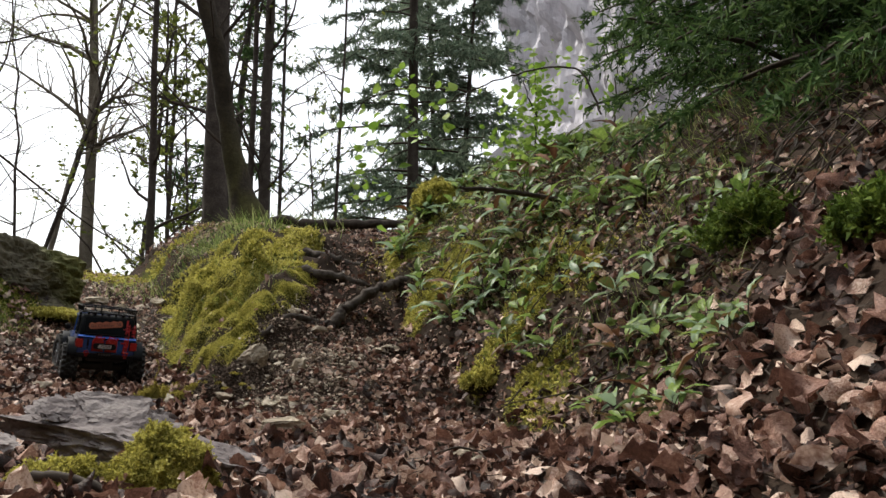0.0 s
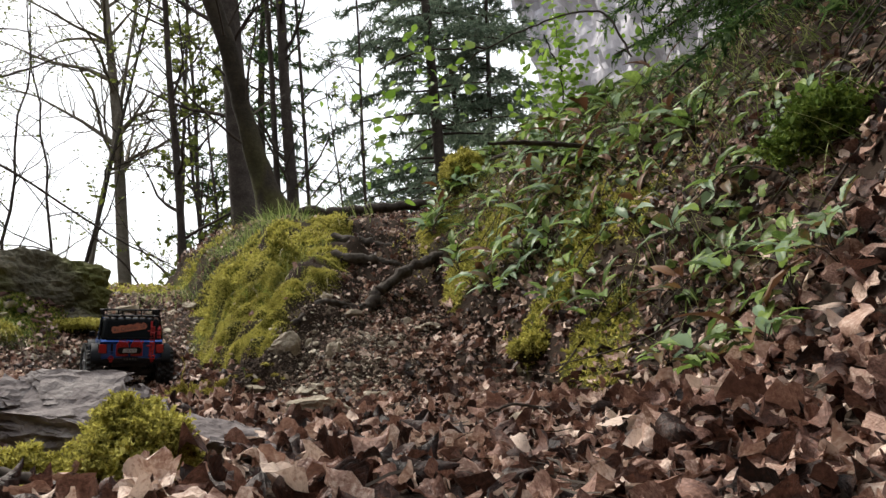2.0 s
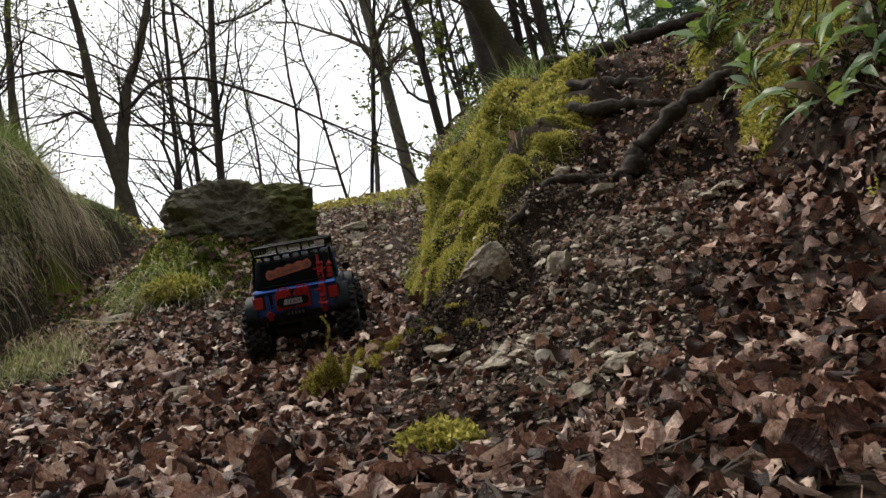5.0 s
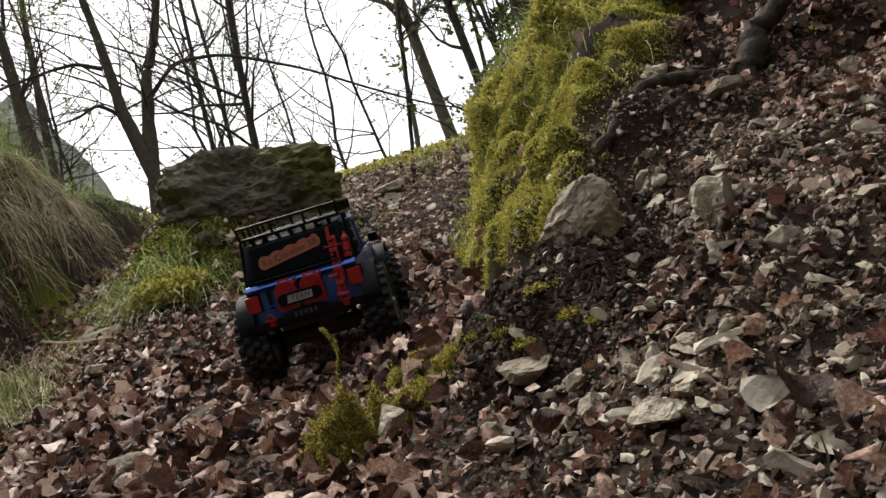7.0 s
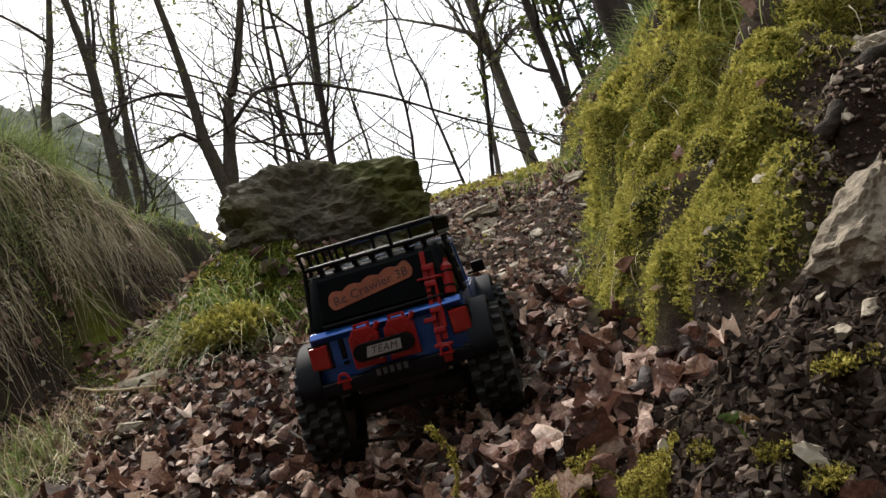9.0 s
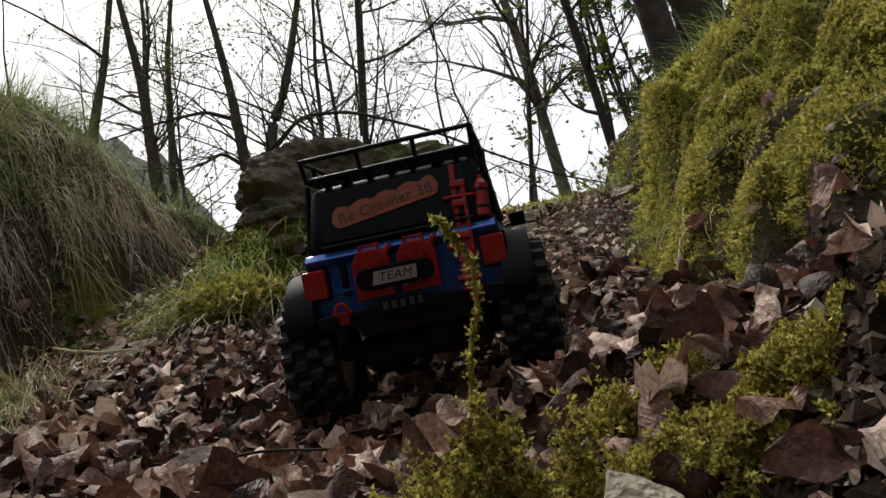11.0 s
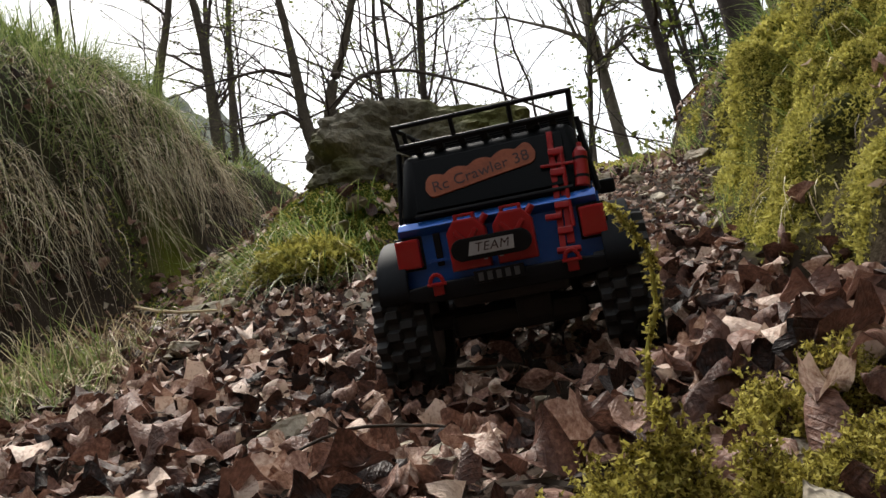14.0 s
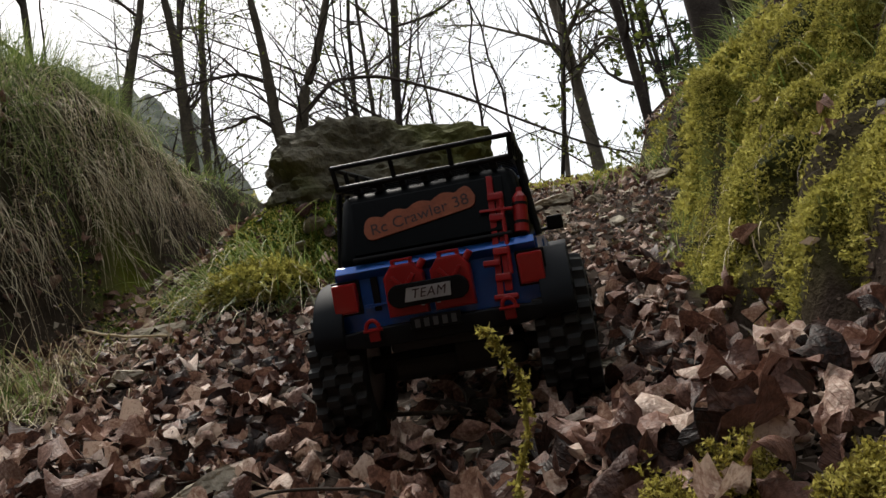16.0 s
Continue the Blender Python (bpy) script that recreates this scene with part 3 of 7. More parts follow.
# ---- cliff and far hill ----
def cliff():
    U, Z = np.meshgrid(np.linspace(0, 1, 150), np.linspace(-8, 36, 130))
    u, z = U.ravel(), Z.ravel()
    edge = 1.6 * (vn(z, z * 0, 0.3, 7) - 0.5) + 0.8 * (vn(z, z * 0, 1.1, 8) - 0.5)
    along = u * 32 + edge * sm(0.85, 1.0, u)
    rel = 2.6 * (vn(along, z, 0.14, 1) - 0.5) + 1.8 * (vn(along * 1.7, z * 0.3, 0.5, 2) - 0.5) + 0.9 * (vn(along, z * 0.5, 1.3, 3) - 0.5) + 0.5 * (vn(along, z * 0.5, 3.1, 4) - 0.5)
    x, y = 10.5 - 0.27 * along, 13 + 0.96 * along
    v = np.stack([x - 0.96 * rel + 0.03 * z, y - 0.27 * rel, z], -1)
    i = (np.arange(129)[:, None] * 150 + np.arange(149)[None, :]).ravel()
    me = mesh_np("cliff", v, np.stack([i, i + 1, i + 151, i + 150], -1), M_CLIFF)
    tagged(new("cliff", me), "pale grey limestone cliff face behind the trees", "cliff", kind="structure")


cliff()


def far_hill():
    A, R = np.meshgrid(np.radians(np.linspace(-110, -44, 200)), np.linspace(0, 1, 30))
    a, t = A.ravel(), R.ravel()
    top = np.interp(np.degrees(a), [-110, -80, -62, -57.6, -53, -50.5, -47.5, -46, -44], [52, 60, 68, 66, 60, 54, 38, 16, -6])
    d = 110 + 60 * t
    z = -8 + (top + 8) * np.sin(t * 1.5) + 5 * (vn(np.degrees(a), t * 8, 1.3, 2) - 0.5) * t + 3 * (vn(np.degrees(a) * 3, t * 14, 1.5, 3) - 0.5) * t
    v = np.stack([d * np.sin(a), d * np.cos(a), z], -1)
    i = (np.arange(29)[:, None] * 200 + np.arange(199)[None, :]).ravel()
    tagged(new("backdrop_hill", mesh_np("backdrop_hill", v, np.stack([i, i + 1, i + 201, i + 200], -1), M_FOREST)), "hazy wooded hillside in the distance", "hill", kind="structure")


far_hill()


# ---- boulder beside the path ----
def rock_mesh(name, dims, seed, material, sub=4, lumps=0.12, strata=0.0, power=3.0, mossy=0.0, cut=0.0):
    bm = bmesh.new()
    bmesh.ops.create_icosphere(bm, subdivisions=sub, radius=1)
    off = Vector((seed * 3.1, seed * 1.7, seed * 0.9))
    rr = random.Random(seed)
    planes = [(Vector((rr.gauss(0, 1), rr.gauss(0, 1), rr.gauss(0, 1))).normalized(), rr.uniform(0.42, 0.85)) for _ in range(11)] if cut else []
    for v in bm.verts:
        p = v.co
        k = (abs(p.x) ** power + abs(p.y) ** power + abs(p.z) ** power) ** (-1 / power)
        q = p * k
        f = 1 + noise.noise(q * 1.3 + off) * lumps * 1.3
        if strata:
            s = math.sin(q.z * 9 + 1.2 * noise.noise(q * 1.5 + off) + seed)
            f -= strata * max(0, s - 0.55) * 2 * (0.4 + 0.6 * abs(noise.noise(q * 2 + off * 2)) * 2) * (1 - abs(q.z) ** 6 * 0.7)
        c = q * f
        for pn, lim in planes:
            over = c.dot(pn) - lim
            if over > 0:
                c -= pn * over * cut
        g = noise.noise(q * 3.2 + off) * lumps * 0.6 + noise.noise(q * 8 + off) * lumps * 0.34 + noise.noise(q * 19 + off) * lumps * 0.2 - abs(noise.noise(q * 2.6 + off * 3)) * lumps * 0.5
        c = c * (1 + g)
        v.co = Vector((c.x * dims[0] / 2, c.y * dims[1] / 2, c.z * dims[2] / 2))
    me = from_bm(name, bm, material)
    if mossy:
        co = np.zeros(len(me.vertices) * 3, dtype=np.float32)
        me.vertices.foreach_get("co", co)
        co = co.reshape(-1, 3)
        set_attr(me, "moss", np.clip((vn(co[:, 0] + co[:, 2], co[:, 1] - co[:, 2], 8, seed) - 0.45) * 3, 0, 1) * mossy)
    return me


boulder = thing("boulder", (-1.77, 3.58, 0.585), "large dark weathered layered boulder on a mossy plinth", "boulder", m=pose(-1.785, 3.565, 0.525, -4, 5, 40))
part("rock", rock_mesh("rock", (0.49, 0.38, 0.35), 4, M_ROCK, 6, 0.15, 0.09, 8.0, 0.8), boulder)
part("rock_foot", rock_mesh("rock_foot", (0.085, 0.12, 0.32), 9, M_ROCK, 5, 0.16, 0.1, 3.5, 0.6), boulder, m=Matrix.Translation((-0.222, -0.05, -0.17)))

# ---- trees ----
bare_tree("beech_tree", (-6.73, 15.86, 0.0), (-7.3, 15.5, 13), 0.155, 11, "tall pale grey-brown tree with crooked bare branches", 20, 2, 0.3, 0.26, 0.02, bark=M_BARK_P, twig=M_BARK_P, buds=0.15, extra=([(-6.93, 15.6, 5.07), (-7.08, 15.56, 5.24), (-7.55, 15.48, 5.6), (-8.38, 15.35, 6.13), (-9.3, 15.2, 6.45)], [(-6.85, 15.67, 4.64), (-6.62, 15.65, 4.84), (-6.17, 15.65, 5.0), (-5.6, 15.6, 5.3)], [(-6.9, 15.6, 5.3), (-6.5, 15.53, 5.64), (-6.1, 15.53, 5.72), (-5.7, 15.5, 5.6)], [(-6.95, 15.7, 6.4), (-7.5, 15.6, 6.7), (-8.3, 15.5, 6.9), (-9.6, 15.4, 7.6)]))
bare_tree("slender_tree", (-7.5, 14.74, 0.0), (-5.61, 15.6, 13), 0.06, 12, "slender leaning bare tree with thin branches", 16, 2, 0.3, 0.24, 0.02, bark=M_BARK_P, twig=M_BARK_P, buds=0.15)
bare_tree("dark_tree", (-2.99, 8.63, 0.4), (-3.5, 8.4, 9), 0.05, 13, "thin dark straight tree with short bare twigs", 26, 1, 0.15, 0.13, 0.015)
bare_tree("young_tree", (-3.7, 11.45, 0.3), (-4.1, 11.3, 7), 0.035, 14, "thin young tree with small spring leaves", 26, 2, 0.12, 0.2, buds=1.0, budsize=0.09)
bare_tree("young_tree", (-3.42, 11.54, 0.3), (-3.9, 11.4, 6), 0.03, 42, "thin young tree with small spring leaves", 26, 2, 0.12, 0.2, buds=1.0, budsize=0.09)
bare_tree("conifer", (-2.32, 8.63, 0.5), (-2.9, 8.4, 13), 0.15, 15, "thick dark straight conifer trunk with dead twigs", 34, 1, 0.12, 0.1, 0.01)
bare_tree("pole_tree", (-2.64, 11.23, 0.0), (-2.95, 11.2, 13), 0.055, 16, "slim dark pole-like tree", 24, 1, 0.2, 0.12, 0.012)
bare_tree("pole_tree", (-2.43, 11.28, 0.0), (-2.7, 11.2, 13), 0.105, 17, "straight dark tree with dead side twigs", 28, 1, 0.2, 0.12, 0.012)
bare_tree("pole_tree", (-2.23, 11.32, 0.0), (-2.6, 11.3, 12), 0.035, 18, "very slim dark bare tree", 20, 1, 0.15, 0.14, 0.012)
bare_tree("thin_tree", (-1.4, 10.45, 0.0), (-1.44, 10.44, 9), 0.028, 19, "thin bare tree with fine twigs", 22, 2, 0.1, 0.2, 0.02)
bare_tree("thin_tree", (-1.55, 10.43, 0.2), (-1.8, 10.4, 4), 0.024, 20, "small dead bare tree with crooked twigs", 16, 2, 0.2, 0.3)
# leaning mossy tree on the crest
D = np.array([(-1.46, 6.47, 1.0), (-1.5, 6.46, 1.4), (-1.55, 6.46, 1.55), (-1.62, 6.44, 1.74), (-1.69, 6.42, 2.06), (-1.78, 6.39, 2.51), (-1.88, 6.36, 2.92), (-1.99, 6.34, 3.3), (-2.3, 6.4, 4.6), (-2.7, 6.6, 7.5)])
lean = thing("leaning_tree", D[0], "thick leaning tree with moss on its bent base", "tree")
LR = np.array([0.26, 0.17, 0.12, 0.09, 0.076, 0.068, 0.064, 0.06, 0.052, 0.03])
tt = np.linspace(0, 9, 55)
DL = np.stack([np.interp(tt, np.arange(10), (D - D[0])[:, k]) for k in range(3)], -1)
for _ in range(4):
    DL[1:-1] = 0.25 * DL[:-2] + 0.5 * DL[1:-1] + 0.25 * DL[2:]
v, f = tubes([(DL, np.interp(tt, np.arange(10), LR), 18)])
v += 0.03 * (np.stack([vn(v[:, 0] * 4 + v[:, 1] * 3, v[:, 2] * 3, 2, 1), vn(v[:, 1] * 4 - v[:, 0], v[:, 2] * 3, 2, 2), vn(v[:, 0] * 4, v[:, 1] * 3, 3, 3)], -1) - 0.5)
me = mesh_np("trunk", v, f, M_BARK_G, True)
set_attr(me, "moss", np.clip(0.85 - v[:, 2] / 1.6, 0, 1) * sm(0.3, 0.6, vn(v[:, 0] * 5, v[:, 2], 4, 9)))
part("trunk", me, lean)
lrng = np.random.default_rng(21)
for _ in range(14):
    polys, tips = [], []
    sprout(lrng, DL, 0.03, 0.02, 1, 0.4, 0.98, 1.5, 0.9, 2, polys, tips, 0.2)
    v, f = tubes(polys)
    part("limb", mesh_np("limb", v, f, M_TWIG, True), lean)
# trees over the grassy bank and behind the boulder
def crooked_tree(name, pts, base_z, r0, seed, label, branches=(), limbs=16, rise=3.5, bark=None):
    """A bare tree whose trunk bends through the points; it is carried down to the ground and on upwards. Branches are bent limbs."""
    rng = np.random.default_rng(seed)
    p = np.array(pts, float)
    low = p[0] + (p[0] - p[1]) / (p[0] - p[1])[2] * (base_z - p[0][2]) * np.array([0.5, 0.5, 1])
    high = p[-1] + (p[-1] - p[-2]) / np.linalg.norm(p[-1] - p[-2]) * rise
    p = np.vstack([low, p, high]) - low
    ob = thing(name, low, label, "tree", "trees beyond the bank")

    def smooth(q, k=6):
        tt = np.linspace(0, len(q) - 1, (len(q) - 1) * 6 + 1)
        q = np.stack([np.interp(tt, np.arange(len(q)), q[:, i]) for i in range(3)], -1)
        for _ in range(k):
            q[1:-1] = 0.25 * q[:-2] + 0.5 * q[1:-1] + 0.25 * q[2:]
        return q

    line = smooth(p)
    rad = np.linspace(r0 * 1.25, r0 * 0.35, len(line)) * (1 + 0.05 * rng.normal(0, 1, len(line)))
    v, f = tubes([(line, rad, 10)])
    me = mesh_np("trunk", v, f, bark or M_BARK_L, True)
    part("trunk", me, ob)
    tips = []
    first = int(len(line) * 0.22)
    for _ in range(limbs):
        polys = []
        sprout(rng, line[first:], r0 * 0.4, r0 * 0.2, 1, 0.02, 0.95, 1.9, 0.95, 2, polys, tips, 0.12, 0.2)
        v, f = tubes(polys)
        part("limb", mesh_np("limb", v, f, M_TWIG, True), ob)
    for b in branches:
        q = smooth(np.array(b, float) - low, 3)
        polys = [(q, np.linspace(r0 * 0.38, 0.008, len(q)), 6)]
        sprout(rng, q, r0 * 0.3, 0.008, 14, 0.1, 0.98, 1.1, 0.8, 1, polys, tips, 0.1, 0.2)
        v, f = tubes(polys)
        part("limb", mesh_np("limb", v, f, M_TWIG, True), ob)
    T = np.array(tips)
    T = T[rng.random(len(T)) < 0.6]
    N = rng.normal(0, 1, T.shape)
    N /= np.linalg.norm(N, axis=1, keepdims=True)
    part("young_leaves", scatter("young_leaves", LEAFY, LEAFY_F, T, N, rng.uniform(0.02, 0.05, len(T)), rng, M_BUD), ob, kind="stuff")
    return ob


crooked_tree("forked_tree", [(-7.21, 8.6, 2.91), (-7.24, 8.58, 3.05), (-7.23, 8.58, 3.46), (-7.24, 8.57, 4.01), (-7.26, 8.55, 4.48), (-7.29, 8.52, 5.0)], 0.4, 0.068, 31, "dark bent stem of a forked tree above the boulder",
             [[(-7.27, 8.55, 3.06), (-7.39, 8.41, 3.22), (-7.55, 8.25, 3.12), (-7.71, 8.06, 3.09)], [(-7.28, 8.54, 3.6), (-7.45, 8.35, 3.72), (-7.62, 8.16, 3.7), (-7.86, 7.87, 3.64), (-8.16, 7.47, 3.52)]], 12)
crooked_tree("forked_tree", [(-7.08, 8.74, 2.88), (-7.03, 8.78, 3.05), (-6.98, 8.83, 3.4), (-6.84, 8.96, 3.73), (-6.72, 9.07, 4.17), (-6.55, 9.21, 4.84)], 0.4, 0.07, 32, "dark stem of a forked tree with a long arching branch",
             [[(-6.98, 8.83, 3.17), (-6.74, 9.08, 3.5), (-6.24, 9.36, 3.41), (-5.39, 9.58, 2.89), (-4.8, 9.74, 2.43), (-4.21, 9.9, 2.0), (-3.72, 10.03, 1.75)]], 12)
crooked_tree("crooked_tree", [(-9.99, 9.53, 3.8), (-9.98, 9.54, 4.42), (-9.97, 9.56, 5.23), (-10.0, 9.53, 5.82), (-10.03, 9.48, 6.48)], 0.3, 0.085, 33, "grey-brown forking tree with bare branches behind the bank",
             [[(-9.93, 9.61, 5.34), (-9.84, 9.72, 5.97), (-9.81, 9.76, 6.45), (-9.8, 9.8, 7.5)]], 16)
crooked_tree("crooked_tree", [(-10.45, 8.92, 4.51), (-10.34, 9.07, 5.12), (-10.24, 9.21, 5.68), (-10.13, 9.35, 6.49)], 0.3, 0.07, 34, "crooked bare tree behind the grassy bank",
             [[(-10.24, 9.2, 5.74), (-10.41, 8.97, 6.05), (-10.71, 8.52, 6.48), (-11.1, 8.1, 6.9)]], 16)
crooked_tree("crooked_tree", [(-11.4, 10.96, 4.37), (-11.33, 11.06, 5.29), (-11.25, 11.15, 6.44), (-11.1, 11.32, 7.46)], 0.2, 0.065, 35, "slim crooked tree with fine twigs", [], 18)
crooked_tree("crooked_tree", [(-9.09, 13.2, 4.34), (-8.93, 13.32, 5.41), (-8.73, 13.47, 6.93)], 0.0, 0.06, 30, "slim tree with two stems and dense spring twigs", [[(-9.1, 13.19, 4.62), (-8.99, 13.27, 5.78), (-8.99, 13.28, 7.0), (-8.95, 13.3, 8.5)]], 22)
bare_tree("bare_tree", (-8.3, 11.3, 0.0), (-6.7, 12.5, 13), 0.07, 36, "bare tree with dense spring twigs", 30, 2, 0.15, 0.28, buds=0.9, budsize=0.06)
bare_tree("bare_tree", (-7.49, 14.29, 0.0), (-4.9, 15.5, 13), 0.045, 37, "slim bare tree with dense spring twigs", 22, 2, 0.2, 0.26, buds=0.9, budsize=0.07)
bare_tree("bare_tree", (-9.99, 12.3, 0.0), (-9.0, 13.4, 12), 0.06, 38, "slim bare tree with fine twigs", 22, 2, 0.12, 0.3, buds=0.9)
bare_tree("bare_tree", (-17.2, 14.4, 0.0), (-17, 16, 15), 0.14, 39, "bare dark tree with spreading twigs", 18, 2, 0.3, 0.26)
bare_tree("bare_tree", (-11.5, 8.2, 0.0), (-11.4, 8.3, 12), 0.09, 40, "bare dark tree with spreading twigs", 18, 2, 0.25, 0.28)
bare_tree("bare_tree", (-5.2, 14.2, -0.4), (-5.0, 14.4, 11), 0.05, 41, "slim tree with dense spring twigs", 28, 2, 0.12, 0.28, buds=1.0, budsize=0.09)
bare_tree("bare_tree", (-11.2, 14.6, 0.0), (-10.6, 15.4, 13), 0.07, 43, "bare tree with dense fine twigs", 28, 2, 0.12, 0.28, buds=0.9, budsize=0.07)
bare_tree("bare_tree", (-4.2, 12.6, -0.4), (-4.6, 12.8, 11), 0.045, 44, "slim tree with dense spring twigs", 28, 2, 0.12, 0.26, buds=1.0, budsize=0.1)
bare_tree("brushy_tree", (-11.85, 8.58, 0.3), (-11.70, 8.82, 8.0), 0.040, 300, "thin bare tree with a haze of fine twigs", 20, 2, 0.12, 0.34, 0.09, buds=0.9, budsize=0.05)
bare_tree("brushy_tree", (-17.17, 13.26, 0.3), (-16.82, 13.71, 10.0), 0.060, 301, "thin bare tree with a haze of fine twigs", 20, 2, 0.12, 0.34, 0.09, buds=0.9, budsize=0.05)
bare_tree("brushy_tree", (-10.05, 9.47, 0.3), (-9.76, 9.89, 7.0), 0.035, 302, "thin bare tree with a haze of fine twigs", 20, 2, 0.12, 0.34, 0.09, buds=0.9, budsize=0.05)
bare_tree("brushy_tree", (-11.74, 12.12, 0.3), (-12.30, 12.08, 9.0), 0.045, 303, "thin bare tree with a haze of fine twigs", 20, 2, 0.12, 0.34, 0.09, buds=0.9, budsize=0.05)
bare_tree("brushy_tree", (-9.29, 11.74, 0.3), (-8.76, 11.89, 8.0), 0.040, 304, "thin bare tree with a haze of fine twigs", 20, 2, 0.12, 0.34, 0.09, buds=0.9, budsize=0.05)
bare_tree("brushy_tree", (-12.16, 15.87, 0.3), (-11.68, 15.48, 10.0), 0.050, 305, "thin bare tree with a haze of fine twigs", 20, 2, 0.12, 0.34, 0.09, buds=0.9, budsize=0.05)
bare_tree("brushy_tree", (-7.19, 11.50, 0.3), (-7.22, 11.25, 7.0), 0.030, 306, "thin bare tree with a haze of fine twigs", 20, 2, 0.12, 0.34, 0.09, buds=0.9, budsize=0.05)
bare_tree("brushy_tree", (-9.30, 15.50, 0.3), (-9.25, 15.57, 9.0), 0.050, 307, "thin bare tree with a haze of fine twigs", 20, 2, 0.12, 0.34, 0.09, buds=0.9, budsize=0.05)
bare_tree("brushy_tree", (-6.89, 13.45, 0.3), (-7.48, 13.17, 8.0), 0.035, 308, "thin bare tree with a haze of fine twigs", 20, 2, 0.12, 0.34, 0.09, buds=0.9, budsize=0.05)
bare_tree("brushy_tree", (-10.64, 6.55, 0.3), (-10.90, 6.97, 8.0), 0.050, 309, "thin bare tree with a haze of fine twigs", 20, 2, 0.12, 0.34, 0.09, buds=0.9, budsize=0.05)
bare_tree("brushy_tree", (-16.63, 10.25, 0.3), (-16.31, 9.91, 11.0), 0.070, 310, "thin bare tree with a haze of fine twigs", 20, 2, 0.12, 0.34, 0.09, buds=0.9, budsize=0.05)
# the three far spruces carry their haze in the needle colour
spruce("spruce", (-0.54, 14.04, -0.3), 15, 0.13, 51, "tall green spruce with drooping boughs", lo=0.05, reach=0.21, size=0.15, needles=13, twigs=34, leaf=M_NEEDLE_HAZE)
spruce("spruce", (0.35, 16.5, -0.3), 11, 0.1, 52, "green spruce with drooping boughs", lo=0.05, reach=0.22, size=0.15, needles=13, twigs=30, leaf=M_NEEDLE_HAZE)
spruce("spruce", (-0.1, 17.5, -0.5), 13, 0.1, 58, "green spruce standing behind the others, paled with painted haze", lo=0.05, reach=0.22, size=0.17, needles=12, twigs=26, leaf=M_NEEDLE_HAZE)
spruce("spruce", (-4.2, 15.5, -0.8), 13, 0.12, 53, "dark green spruce among bare trunks", twigs=18)
for k, (bx, by, bh) in enumerate([(1.15, 3.05, 2.6), (1.08, 2.4, 2.2), (1.62, 2.7, 3.2), (1.2, 1.9, 2.2), (1.6, 3.6, 3.2), (1.12, 1.5, 1.8), (1.5, 2.15, 2.6)]):
    spruce("near_spruce", (bx, by, float(land(bx, by)) - 0.05), bh, 0.04, 54 + k, "dark green conifer hanging over the leafy bank", whorls=16, per=6, lo=0.04, reach=0.26, twigs=36, needles=14, size=0.036, width=0.2, droop=-0.55, group="conifers on the bank")

# ---- leaf litter ----
rng = np.random.default_rng(101)
TRACK = np.array([(0.06, -0.2), (0.06, 0.3), (0.09, 0.7), (0.06, 1.1), (-0.15, 1.55), (-0.33, 1.85), (-0.47, 2.03), (-0.6, 2.09)])


def track_gap(x, y):
    """Distance from the trodden line."""
    d = np.full(np.shape(x), 9.0)
    for a, b in zip(TRACK[:-1], TRACK[1:]):
        ab = b - a
        t = np.clip(((x - a[0]) * ab[0] + (y - a[1]) * ab[1]) / (ab @ ab), 0, 1)
        d = np.minimum(d, np.hypot(x - a[0] - t * ab[0], y - a[1] - t * ab[1]))
    return d


def scree(x, y):
    """How stony the ground is, 0 to 1."""
    r = 0.8 * y - 0.6 * x
    mid = np.interp(y, [1.9, 2.2, 2.5, 3.0, 3.4], [-0.3, -0.36, -0.38, -0.34, -0.34])
    a = np.exp(-(((x - mid) / 0.21) ** 4 + ((y - 2.6) / 0.62) ** 4))
    b = sm(3.0, 3.4, r) * (1 - sm(5.4, 6, r)) * (x < wall_x(y) + 0.02) * (1 - sm(0.0, 0.1, grass_mask(x, y))) * (x > -2.3) * 0.75 * (1 - sm(0.05, 0.3, moss_mask(x, y)))
    nose = np.exp(-(((x + 0.555) / 0.115) ** 4 + ((y - 2.44) / 0.095) ** 4))
    return np.clip(np.maximum(a * 1.1, b) * (1 - 0.93 * nose), 0, 1)


LT, LF, LUV = leaf_templates(48, rng, 8, 1.4, 0.34, 5, 0.22)
LT2, LF2, LUV2 = leaf_templates(40, rng, 5, 1.4, 0.34, 3, 0.22)


def spots(n, box, keep):
    x, y = rng.uniform(box[0], box[1], n), rng.uniform(box[2], box[3], n)
    k = rng.random(n) < keep(x, y)
    return x[k], y[k]


def mound_top(x, y):
    """The steep mossy mound, where few leaves stay, 0 to 1."""
    foot_d = np.interp(y, [2.6, 2.72, 2.8, 2.95, 3.1, 3.3], [0.1, 0.09, 0.08, 0.055, -0.015, -0.03])
    nose = np.exp(-(((x + 0.53) / 0.13) ** 4 + ((y - 2.43) / 0.1) ** 4))
    return np.maximum(nose, sm(-0.05, 0.01, x - wall_x(y) - foot_d) * (1 - sm(-0.55, -0.42, x)) * sm(2.46, 2.56, y) * (1 - sm(4.3, 4.7, y)))


